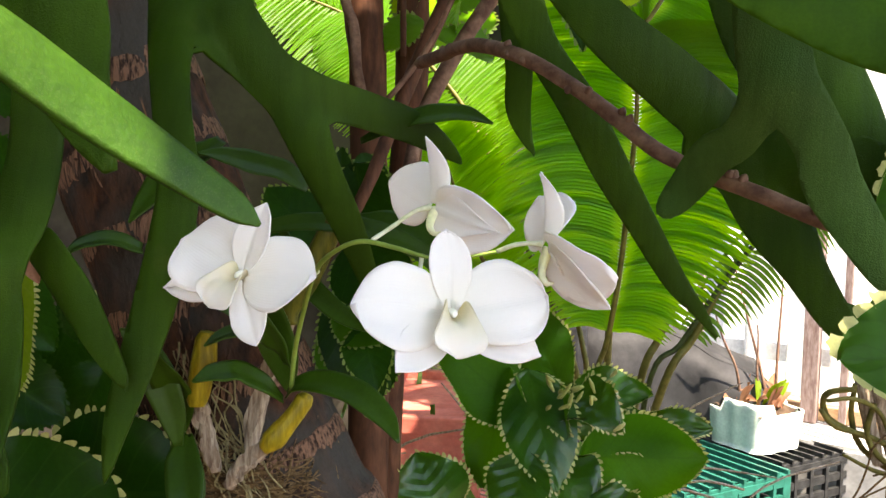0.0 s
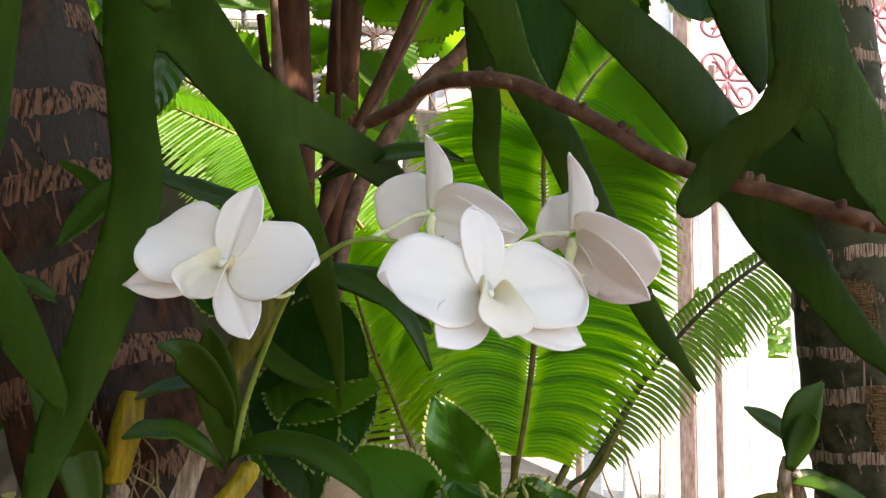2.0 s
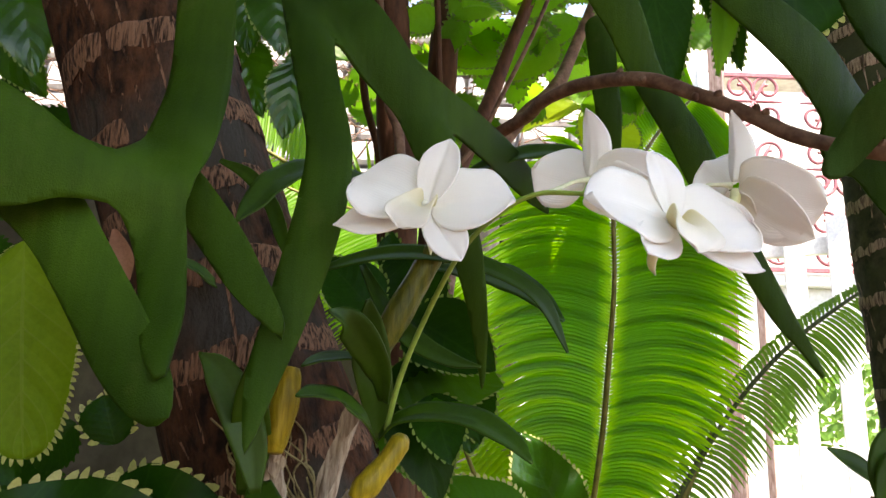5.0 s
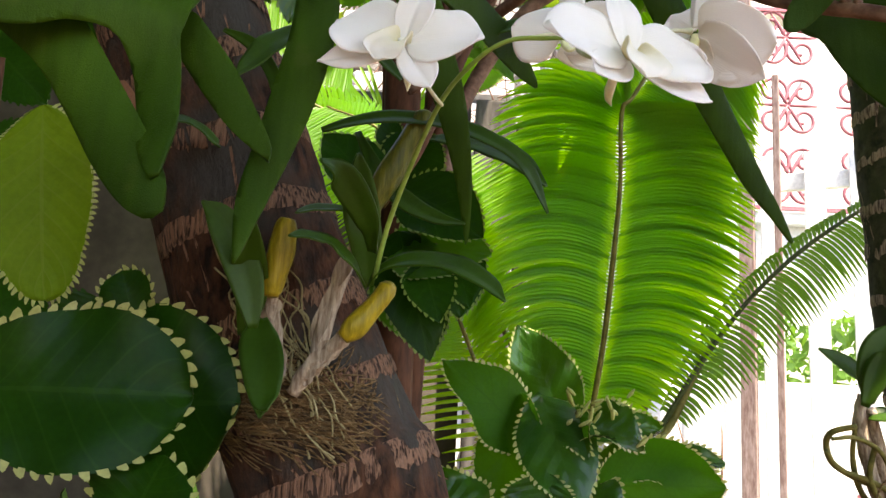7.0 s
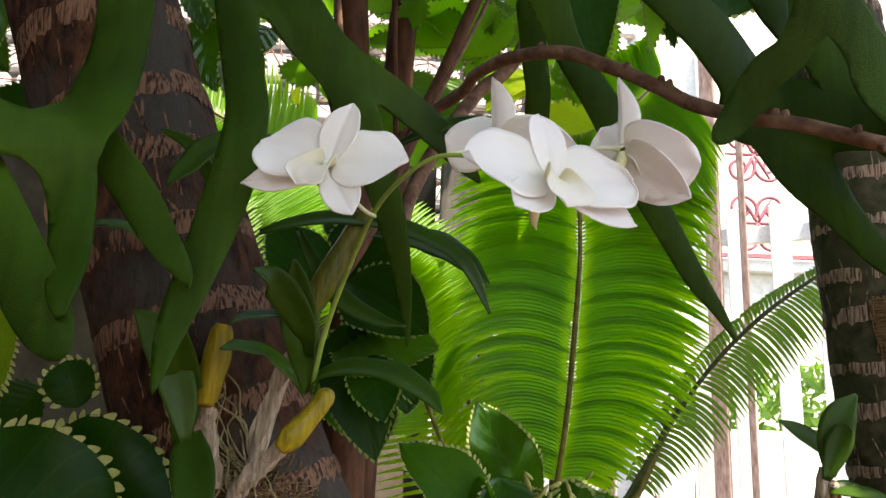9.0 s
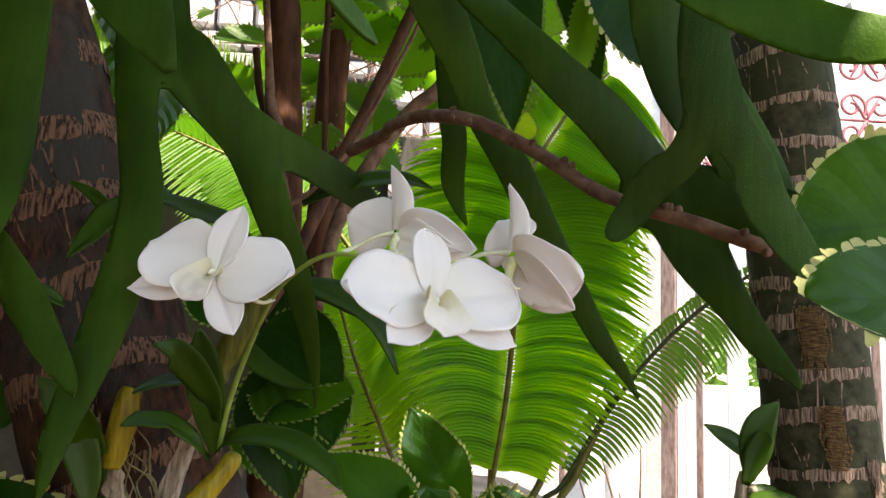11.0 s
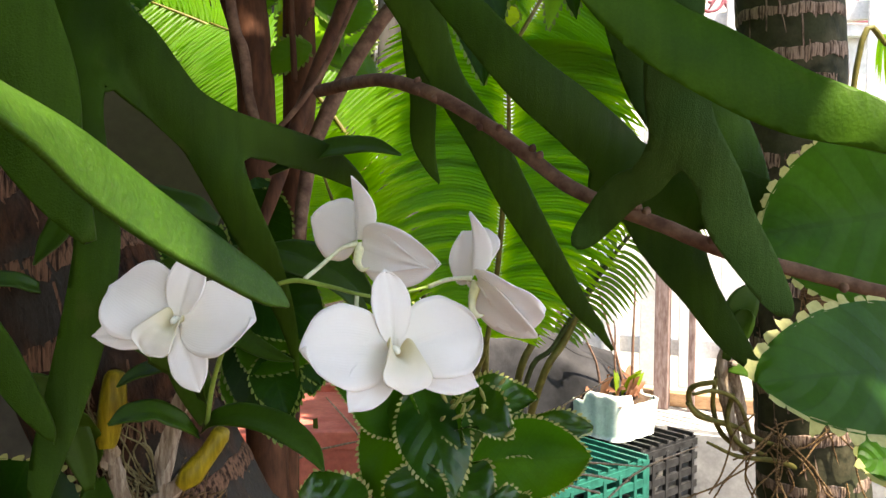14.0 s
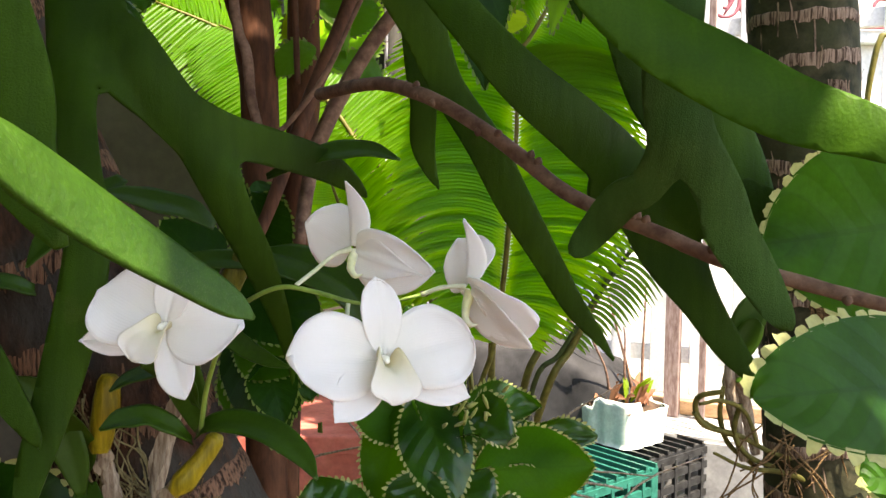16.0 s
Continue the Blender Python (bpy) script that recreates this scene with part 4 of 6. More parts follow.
def bark_flakes(trunk, at_f, s0, s1, count, material, seed):
    """Loose fibres and flakes that stand off the bark, mostly upright."""
    rg = random.Random(seed)
    gr = []
    for _ in range(count):
        s, a = rg.uniform(s0, s1), rg.uniform(math.pi * 0.95, math.pi * 2.05)
        ln, sl = rg.uniform(0.008, 0.05), rg.uniform(-0.12, 0.12)
        pts = []
        for k in range(4):
            p = at_f(s + ln * k / 3)
            th = a + sl * k / 3
            r = p[3] + rg.uniform(0.0, 0.0022) + (0.002 if k == 3 and rg.random() < 0.4 else 0)
            pts.append((p[0] + r * math.cos(th), p[1] + r * math.sin(th), p[2], rg.uniform(0.0004, 0.0014)))
        gr.append(ribbon_grid(pts, normal=(math.cos(a), math.sin(a), 0), n=6, m=3, fold=0.3))
    tagged(part_mesh("loose_bark", join_grids("loose_bark", gr), material, trunk, "loose fibres and flakes of bark"), kind="stuff")


bark_flakes(left_trunk, left_at, 0.75, 1.95, 260, BARK_RING, 6)
bark_flakes(left_trunk, left_at, 0.75, 1.95, 600, BARK, 7)
bark_flakes(right_trunk, right_at, 0.7, 1.9, 160, BARK_GREY_RING, 8)


def fibre_tuft(trunk, at_f, s0, s1, a0, spread, count, material, seed):
    """A patch of upright torn fibres that runs down the bark from a leaf scar."""
    rg_ = random.Random(seed)
    gr_ = []
    for _ in range(count):
        top = s1 - (s1 - s0) * rg_.random() ** 2 * 0.6
        a, ln = a0 + spread * rg_.gauss(0, 0.5), (s1 - s0) * rg_.uniform(0.25, 0.75)
        pts = []
        for k in range(4):
            p = at_f(max(s0, top - ln * k / 3))
            th, r = a + rg_.uniform(-0.02, 0.02) * k, p[3] + rg_.uniform(0.0008, 0.0038)
            pts.append((p[0] + r * math.cos(th), p[1] + r * math.sin(th), p[2], rg_.uniform(0.0006, 0.0016)))
        gr_.append(ribbon_grid(pts, normal=(math.cos(a), math.sin(a), 0), n=6, m=3, fold=0.4))
    tagged(part_mesh("fibre_tuft", join_grids("fibre_tuft", gr_), material, trunk, "patch of torn brown bark fibres"), kind="stuff")


for top_z, low_z, ang, wide in ((1.385, 1.305, 4.30, 0.20), (1.262, 1.185, 4.45, 0.18), (1.200, 1.150, 5.1, 0.12), (1.520, 1.465, 4.9, 0.15)):
    zs = [right_at(q)[2] for q in np.linspace(0, 2.2, 400)]
    hi_s, lo_s = (float(np.interp(q, zs, np.linspace(0, 2.2, 400))) for q in (top_z, low_z))
    fibre_tuft(right_trunk, right_at, lo_s, hi_s, ang, wide, 90, BARK_GREY_RING if wide < 0.16 else FIBRE, int(top_z * 1000))

# shrub stems
shrub_top = empty("shrub", (0.02, 0.95, 0), "tall leafy shrub with brown woody stems and cream-edged toothed leaves", "shrub")
tube("stem", [(0.03, 0.96, -0.02, 0.024), (0.024, 0.95, 0.8, 0.022), (0.020, 0.95, 1.10, 0.020), (0.014, 0.95, 1.43, 0.0185), (0.004, 0.95, 1.57, 0.018), (-0.02, 0.96, 1.9, 0.016), (-0.05, 0.97, 2.3, 0.009)], STEM_BROWN, shrub_top, n=60, m=14, knobs=0.10)
tube("stem", [(0.03, 0.98, 0.9, 0.014), (0.037, 0.99, 1.25, 0.0145), (0.050, 0.98, 1.45, 0.016), (0.052, 0.98, 1.60, 0.016), (0.07, 1.0, 2.0, 0.010)], STEM_BROWN, shrub_top, n=40, m=12, knobs=0.10)
tube("stem", [(0.027, 0.880, 1.418, 0.0040), (0.017, 0.884, 1.457, 0.0046), (0.013, 0.888, 1.492, 0.0046), (0.004, 0.892, 1.517, 0.0047), (-0.004, 0.896, 1.577, 0.0037), (-0.023, 0.900, 1.737, 0.0029)], TWIG, shrub_top, n=36, m=10, knobs=0.12, seed=0)
tube("stem", [(0.012, 0.800, 1.295, 0.0049), (0.036, 0.825, 1.345, 0.0055), (0.053, 0.850, 1.399, 0.0062), (0.070, 0.875, 1.456, 0.0069), (0.092, 0.900, 1.519, 0.0072), (0.118, 0.925, 1.599, 0.0065), (0.180, 0.950, 1.781, 0.0055)], STEM_BROWN, shrub_top, n=36, m=10, knobs=0.12, seed=1)
tube("stem", [(0.059, 0.880, 1.329, 0.0058), (0.063, 0.897, 1.370, 0.0064), (0.073, 0.914, 1.421, 0.0072), (0.099, 0.931, 1.479, 0.0074), (0.133, 0.949, 1.536, 0.0072), (0.166, 0.966, 1.574, 0.0075), (0.193, 0.983, 1.636, 0.0060), (0.269, 1.000, 1.831, 0.0048)], TWIG, shrub_top, n=36, m=10, knobs=0.12, seed=2)
tube("stem", [(-0.003, 1.000, 1.397, 0.0040), (-0.006, 1.000, 1.434, 0.0040), (-0.011, 1.000, 1.509, 0.0040), (-0.026, 1.000, 1.564, 0.0040), (-0.034, 1.000, 1.613, 0.0040)], STEM_BROWN, shrub_top, n=36, m=10, knobs=0.12, seed=3)
tube("stem", [(0.027, 0.860, 1.411, 0.0024), (0.051, 0.860, 1.430, 0.0024), (0.074, 0.860, 1.459, 0.0024), (0.088, 0.860, 1.482, 0.0024), (0.101, 0.860, 1.510, 0.0020), (0.137, 0.860, 1.592, 0.0020), (0.166, 0.860, 1.680, 0.0016)], TWIG, shrub_top, n=36, m=10, knobs=0.12, seed=4)
tube("stem", [(0.055, 0.900, 1.470, 0.0027), (0.052, 0.912, 1.517, 0.0028), (0.048, 0.925, 1.579, 0.0029), (0.045, 0.938, 1.644, 0.0030), (0.034, 0.950, 1.854, 0.0027)], STEM_BROWN, shrub_top, n=36, m=10, knobs=0.12, seed=5)

branch = empty("flowering_branch", (0.10, 0.72, 1.40), "knobbly pinkish-brown woody branch arching across the fern", "branch")
bpts = [(0.085, 0.800, 1.449, 0.0059), (0.112, 0.750, 1.449, 0.0057), (0.118, 0.715, 1.445, 0.0054), (0.139, 0.680, 1.442, 0.0054), (0.168, 0.640, 1.428, 0.0053), (0.194, 0.622, 1.411, 0.0051), (0.214, 0.608, 1.395, 0.0052), (0.237, 0.593, 1.375, 0.0051), (0.260, 0.578, 1.363, 0.0049), (0.283, 0.563, 1.353, 0.0048), (0.308, 0.552, 1.342, 0.0048)] + [(0.344, 0.545, 1.332, 0.0046), (0.374, 0.532, 1.324, 0.0043), (0.409, 0.520, 1.316, 0.0038)]
bpts = [(a, b, c_, r * 0.82) for a, b, c_, r in bpts]
tube("bough", bpts, TWIG, branch, n=120, m=14, knobs=0.10, seed=2)
bc = spline(bpts, 160)
rg = random.Random(12)
for k in sorted(rg.sample(range(8, 152), 20)):
    a = rg.uniform(0, 6.28)
    p = bc[k]
    d = np.array((0.3 * math.cos(a), -0.7 * abs(math.sin(a)) - 0.2, 0.8 * math.cos(a)))
    d = unit(d)
    tube("bud", [(*(p[:3] + d * p[3] * 0.7), 0.0026), (*(p[:3] + d * (p[3] + 0.0010)), 0.0024), (*(p[:3] + d * (p[3] + 0.0030)), 0.0008)], TWIG, branch, n=5, m=7)


# ---- staghorn fern ----
fern = empty("staghorn_fern", (0.12, 0.62, 1.95), "large staghorn fern with hanging forked dark green fronds", "fern")
limb_a = [(-0.036, 0.635, 1.515, 0.0223), (-0.031, 0.615, 1.462, 0.0156), (-0.025, 0.595, 1.425, 0.0121), (-0.016, 0.580, 1.387, 0.0108), (-0.008, 0.570, 1.354, 0.0111), (-0.008, 0.562, 1.324, 0.0116), (-0.013, 0.555, 1.291, 0.0112), (-0.020, 0.549, 1.261, 0.0095), (-0.027, 0.543, 1.233, 0.0070), (-0.030, 0.536, 1.204, 0.0012)]
limb_b = [(-0.036, 0.635, 1.515, 0.0223), (-0.018, 0.625, 1.468, 0.0141), (-0.005, 0.618, 1.449, 0.0185), (0.016, 0.620, 1.423, 0.0161), (0.033, 0.625, 1.403, 0.0143), (0.044, 0.630, 1.379, 0.0125), (0.053, 0.640, 1.356, 0.0110), (0.063, 0.652, 1.331, 0.0096), (0.071, 0.668, 1.303, 0.0071), (0.076, 0.685, 1.277, 0.0044), (0.079, 0.700, 1.246, 0.0010)]
limb_c = [(0.020, 0.620, 1.420, 0.0128), (0.045, 0.635, 1.407, 0.0119), (0.070, 0.660, 1.400, 0.0115), (0.094, 0.695, 1.393, 0.0108), (0.112, 0.720, 1.382, 0.0070), (0.125, 0.740, 1.371, 0.0012)]
frond("frond", [limb_a, limb_b, limb_c], FERN, fern, seed=1, web=0.002)
limb_a = [(-0.076, 0.560, 1.524, 0.0158), (-0.072, 0.551, 1.466, 0.0151), (-0.067, 0.542, 1.413, 0.0139), (-0.064, 0.533, 1.365, 0.0138), (-0.068, 0.524, 1.331, 0.0146), (-0.071, 0.516, 1.305, 0.0127), (-0.064, 0.507, 1.279, 0.0102), (-0.058, 0.498, 1.255, 0.0086), (-0.055, 0.489, 1.239, 0.0059), (-0.052, 0.480, 1.228, 0.0017)]
limb_b = [(-0.068, 0.500, 1.311, 0.0110), (-0.087, 0.492, 1.309, 0.0109), (-0.104, 0.485, 1.310, 0.0143), (-0.122, 0.477, 1.313, 0.0223), (-0.145, 0.470, 1.323, 0.0242)]
frond("frond", [limb_a, limb_b], FERN, fern, seed=2)
frond("frond", [[(-0.129, 0.508, 1.315, 0.0172), (-0.105, 0.503, 1.290, 0.0136), (-0.087, 0.499, 1.265, 0.0130), (-0.072, 0.494, 1.243, 0.0131), (-0.060, 0.489, 1.227, 0.0113), (-0.054, 0.486, 1.218, 0.0067)]], FERN, fern, seed=22)
frond("frond", [[(-0.068, 0.545, 1.320, 0.0095), (-0.049, 0.542, 1.295, 0.0098), (-0.035, 0.538, 1.275, 0.0080), (-0.023, 0.535, 1.260, 0.0046), (-0.018, 0.532, 1.252, 0.0009)]], FERN, fern, seed=23)
limb_a = [(0.112, 0.640, 1.607, 0.0204), (0.131, 0.629, 1.542, 0.0183), (0.144, 0.638, 1.506, 0.0167), (0.161, 0.647, 1.473, 0.0132), (0.176, 0.656, 1.439, 0.0104), (0.200, 0.665, 1.405, 0.0115), (0.220, 0.674, 1.370, 0.0114), (0.242, 0.683, 1.335, 0.0093), (0.265, 0.692, 1.299, 0.0073), (0.283, 0.701, 1.278, 0.0040), (0.296, 0.710, 1.260, 0.0011)]
limb_b = [(0.150, 0.622, 1.520, 0.0100), (0.164, 0.590, 1.488, 0.0108), (0.184, 0.568, 1.458, 0.0108), (0.211, 0.560, 1.428, 0.0130), (0.242, 0.572, 1.406, 0.0150), (0.272, 0.598, 1.385, 0.0160), (0.297, 0.595, 1.344, 0.0169), (0.312, 0.590, 1.317, 0.0110), (0.327, 0.585, 1.292, 0.0081), (0.340, 0.580, 1.276, 0.0040), (0.345, 0.575, 1.267, 0.0008)]
limb_c = [(0.272, 0.597, 1.378, 0.0215), (0.310, 0.585, 1.372, 0.0195), (0.342, 0.574, 1.361, 0.0160), (0.362, 0.566, 1.352, 0.0100), (0.374, 0.560, 1.345, 0.0015)]
frond("frond", [limb_a], FERN, fern, seed=3)
frond("frond", [limb_b, limb_c], FERN, fern, seed=13, web=0.002)
limb_a = [(0.266, 0.495, 1.456, 0.0116), (0.265, 0.498, 1.428, 0.0126), (0.272, 0.505, 1.407, 0.0150), (0.275, 0.510, 1.396, 0.0144)]
limb_b = [(0.272, 0.506, 1.405, 0.0108), (0.268, 0.512, 1.390, 0.0092), (0.263, 0.522, 1.376, 0.0081), (0.255, 0.540, 1.371, 0.0094), (0.248, 0.554, 1.358, 0.0086), (0.241, 0.563, 1.348, 0.0064), (0.236, 0.567, 1.343, 0.0012)]
limb_c = [(0.274, 0.506, 1.405, 0.0108), (0.284, 0.511, 1.391, 0.0109), (0.295, 0.515, 1.373, 0.0111), (0.300, 0.518, 1.358, 0.0118), (0.313, 0.518, 1.337, 0.0099), (0.323, 0.517, 1.320, 0.0065), (0.329, 0.517, 1.313, 0.0010)]
frond("frond", [limb_a, limb_b, limb_c], FERN_SCURF, fern, seed=4, web=0.002)
frond("frond", [[(0.265, 0.570, 1.501, 0.0164), (0.266, 0.570, 1.469, 0.0155), (0.269, 0.570, 1.446, 0.0128), (0.273, 0.570, 1.423, 0.0084), (0.278, 0.570, 1.402, 0.0012)]], FERN, fern, seed=14)
frond("frond", [[(0.156, 0.700, 1.495, 0.0099), (0.160, 0.704, 1.454, 0.0090), (0.163, 0.708, 1.433, 0.0087), (0.163, 0.712, 1.408, 0.0083), (0.168, 0.716, 1.390, 0.0046), (0.175, 0.720, 1.376, 0.0007)]], FERN, fern, seed=5, label="narrow frond tip browned at the end")
# sunlit near frond, brightened by its own lighter green
frond("frond", [[(0.215, 0.470, 1.496, 0.0126), (0.221, 0.460, 1.459, 0.0120), (0.239, 0.450, 1.435, 0.0121), (0.264, 0.440, 1.418, 0.0133), (0.286, 0.430, 1.404, 0.0121), (0.306, 0.420, 1.395, 0.0094), (0.317, 0.410, 1.387, 0.0053), (0.320, 0.400, 1.382, 0.0009)]], FERN_LIT, fern, seed=6, curl=0.25, label="near frond in a brighter green that stands for sun through it")
frond("frond", [[(0.012, 0.400, 1.460, 0.0171), (0.020, 0.397, 1.429, 0.0180), (0.029, 0.394, 1.402, 0.0178), (0.037, 0.391, 1.382, 0.0122), (0.046, 0.388, 1.366, 0.0067), (0.054, 0.385, 1.353, 0.0008)]], FERN, fern, seed=7)
frond("frond", [[(0.270, 0.600, 1.524, 0.0156), (0.284, 0.596, 1.484, 0.0174), (0.298, 0.593, 1.450, 0.0184), (0.313, 0.589, 1.417, 0.0195), (0.326, 0.586, 1.390, 0.0185), (0.335, 0.582, 1.367, 0.0144), (0.340, 0.579, 1.351, 0.0087), (0.342, 0.575, 1.341, 0.0018)]], FERN, fern, seed=8)
# nearest tip, sun on it painted with a lighter green
blade("frond", [(0.086, 0.220, 1.394, 0.0056), (0.081, 0.245, 1.392, 0.0076), (0.082, 0.265, 1.385, 0.0084), (0.086, 0.285, 1.377, 0.0077), (0.095, 0.305, 1.365, 0.0067), (0.106, 0.320, 1.354, 0.0050), (0.114, 0.327, 1.347, 0.0035), (0.118, 0.330, 1.343, 0.0004)], FERN_TIP_LIT, fern, normal=(0.25, -0.8, 0.6), label="nearest frond tip in a brighter green that stands for sun through it", thick=0.0012, n=40, m=11, fold=-0.12)
# brown shield at the fern's crown, above the view
frond("shield_frond", [[(-0.064, 0.680, 1.685, 0.0388), (-0.045, 0.676, 1.639, 0.0316), (-0.012, 0.672, 1.623, 0.0479), (0.034, 0.668, 1.640, 0.0417), (0.080, 0.664, 1.658, 0.0466), (0.127, 0.660, 1.675, 0.0389)]], DRY_LEAF, fern, "brown papery shield frond", seed=10)


# ---- orchid on the left trunk ----
orchid = empty("orchid_plant", (0.0, 0.668, 1.10), "white-flowered orchid rooted on a palm trunk with yellow pseudobulbs", "orchid")
def orchid_leaf(pts, nrm, k):
    blade("leaf", pts, ORCHID_LEAF, orchid, normal=nrm, thick=0.001, n=26, m=9, fold=0.22, wave=0.05, seed=k)


orchid_leaf([(0.018, 0.685, 1.215, 0.0032), (0.028, 0.675, 1.225, 0.0071), (0.048, 0.665, 1.229, 0.0090), (0.072, 0.654, 1.225, 0.0092), (0.091, 0.644, 1.214, 0.0067), (0.101, 0.634, 1.203, 0.0007)], (0, -0.7, 0.8), 0)
orchid_leaf([(0.016, 0.680, 1.213, 0.0032), (0.009, 0.667, 1.225, 0.0070), (-0.004, 0.655, 1.235, 0.0086), (-0.015, 0.643, 1.236, 0.0081), (-0.024, 0.630, 1.234, 0.0010)], (0, -0.7, 0.8), 1)
orchid_leaf([(0.020, 0.680, 1.236, 0.0036), (0.018, 0.667, 1.250, 0.0077), (0.010, 0.655, 1.265, 0.0099), (-0.000, 0.643, 1.276, 0.0088), (-0.010, 0.630, 1.280, 0.0010)], (-0.4, -0.9, 0.3), 2)
orchid_leaf([(0.021, 0.695, 1.245, 0.0030), (0.011, 0.684, 1.257, 0.0058), (-0.003, 0.672, 1.260, 0.0068), (-0.017, 0.661, 1.257, 0.0053), (-0.025, 0.650, 1.252, 0.0007)], (0, -0.6, 0.9), 3)
orchid_leaf([(-0.049, 0.670, 1.190, 0.0036), (-0.044, 0.664, 1.175, 0.0105), (-0.038, 0.657, 1.158, 0.0121), (-0.036, 0.651, 1.142, 0.0075), (-0.035, 0.645, 1.131, 0.0007)], (0.1, -1, 0.2), 4)
orchid_leaf([(-0.048, 0.665, 1.183, 0.0028), (-0.052, 0.664, 1.205, 0.0092), (-0.061, 0.663, 1.229, 0.0114), (-0.073, 0.661, 1.249, 0.0090), (-0.085, 0.660, 1.259, 0.0007)], (0.2, -1, 0.1), 5)
orchid_leaf([(-0.022, 0.670, 1.380, 0.0042), (-0.032, 0.660, 1.371, 0.0090), (-0.047, 0.650, 1.359, 0.0101), (-0.057, 0.640, 1.342, 0.0073), (-0.064, 0.630, 1.328, 0.0006)], (0, -0.8, 0.6), 6)
orchid_leaf([(0.031, 0.680, 1.351, 0.0037), (0.017, 0.673, 1.361, 0.0088), (-0.003, 0.665, 1.366, 0.0098), (-0.018, 0.657, 1.370, 0.0065), (-0.030, 0.650, 1.371, 0.0007)], (0, -0.7, 0.7), 7)
orchid_leaf([(-0.020, 0.690, 1.317, 0.0023), (-0.000, 0.691, 1.324, 0.0053), (0.029, 0.692, 1.329, 0.0069), (0.064, 0.693, 1.326, 0.0076), (0.094, 0.694, 1.316, 0.0072), (0.116, 0.695, 1.300, 0.0057), (0.131, 0.696, 1.270, 0.0008)], (0.1, -0.8, 0.6), 8)
orchid_leaf([(0.060, 0.705, 1.383, 0.0023), (0.084, 0.701, 1.394, 0.0060), (0.106, 0.698, 1.400, 0.0078), (0.129, 0.694, 1.401, 0.0062), (0.148, 0.690, 1.395, 0.0007)], (0, -0.8, 0.6), 9)
orchid_leaf([(0.051, 0.740, 1.331, 0.0041), (0.072, 0.732, 1.327, 0.0121), (0.096, 0.725, 1.320, 0.0143), (0.116, 0.718, 1.307, 0.0094), (0.131, 0.710, 1.292, 0.0012)], (0, -0.7, 0.7), 10)
orchid_leaf([(-0.094, 0.700, 1.389, 0.0015), (-0.073, 0.693, 1.377, 0.0045), (-0.056, 0.685, 1.356, 0.0047), (-0.046, 0.677, 1.333, 0.0042), (-0.039, 0.670, 1.314, 0.0007)], (-0.2, -1, 0.2), 11)
orchid_leaf([(0.017, 0.695, 1.216, 0.0031), (0.015, 0.684, 1.238, 0.0099), (0.011, 0.673, 1.260, 0.0119), (0.010, 0.661, 1.278, 0.0087), (0.010, 0.650, 1.291, 0.0014)], (0.3, -1, 0.2), 12)
orchid_leaf([(-0.062, 0.700, 1.181, 0.0033), (-0.055, 0.683, 1.204, 0.0096), (-0.054, 0.665, 1.223, 0.0108), (-0.052, 0.647, 1.238, 0.0075), (-0.049, 0.630, 1.252, 0.0011)], (0.2, -1, 0.2), 13)
orchid_leaf([(-0.045, 0.670, 1.189, 0.0047), (-0.042, 0.660, 1.175, 0.0117), (-0.036, 0.650, 1.159, 0.0123), (-0.032, 0.640, 1.141, 0.0077), (-0.029, 0.630, 1.135, 0.0011)], (0, -1, 0.2), 14)
orchid_leaf([(-0.090, 0.700, 1.307, 0.0049), (-0.102, 0.683, 1.314, 0.0073), (-0.112, 0.667, 1.312, 0.0063), (-0.117, 0.650, 1.306, 0.0012)], (0, -0.8, 0.6), 15)
orchid_leaf([(-0.000, 0.720, 1.327, 0.0022), (0.020, 0.712, 1.292, 0.0065), (0.039, 0.705, 1.274, 0.0071), (0.060, 0.698, 1.263, 0.0049), (0.077, 0.690, 1.259, 0.0007)], (0, -0.9, 0.4), 16)


def bulb(pts, sheath_pts, k, skin=BULB):
    fat = max(q[3] for q in pts)
    pts = [(*q[:3], fat * (0.55 if i in (0, len(pts) - 1) else max(0.80, q[3] / fat))) for i, q in enumerate(pts[1:] if len(pts) > 6 else pts)]
    sheath_pts = [(*q[:3], q[3] * 0.78) for q in sheath_pts]
    tube("pseudobulb", pts, skin, orchid, "swollen ribbed pseudobulb", n=22, m=14, knobs=0.12, seed=k)
    sh = tube("sheath", sheath_pts, SHEATH, orchid, "dry pale papery sheath", n=24, m=14, knobs=0.35, seed=k + 5)
    c = spline(sheath_pts, 20)
    r = random.Random(k)
    for _ in range(7):
        i = r.randrange(2, 15)
        a = r.uniform(3.3, 6.0)
        o = np.array((math.cos(a), math.sin(a), 0)) * c[i, 3] * 1.02
        q = c[i + 4]
        blade("sheath_flake", [(*(c[i, :3] + o), 0.002), (*((c[i, :3] + q[:3]) / 2 + o * 1.15), 0.0035), (*(q[:3] + o * 1.25), 0.0005)], SHEATH, orchid, n=6, m=3)


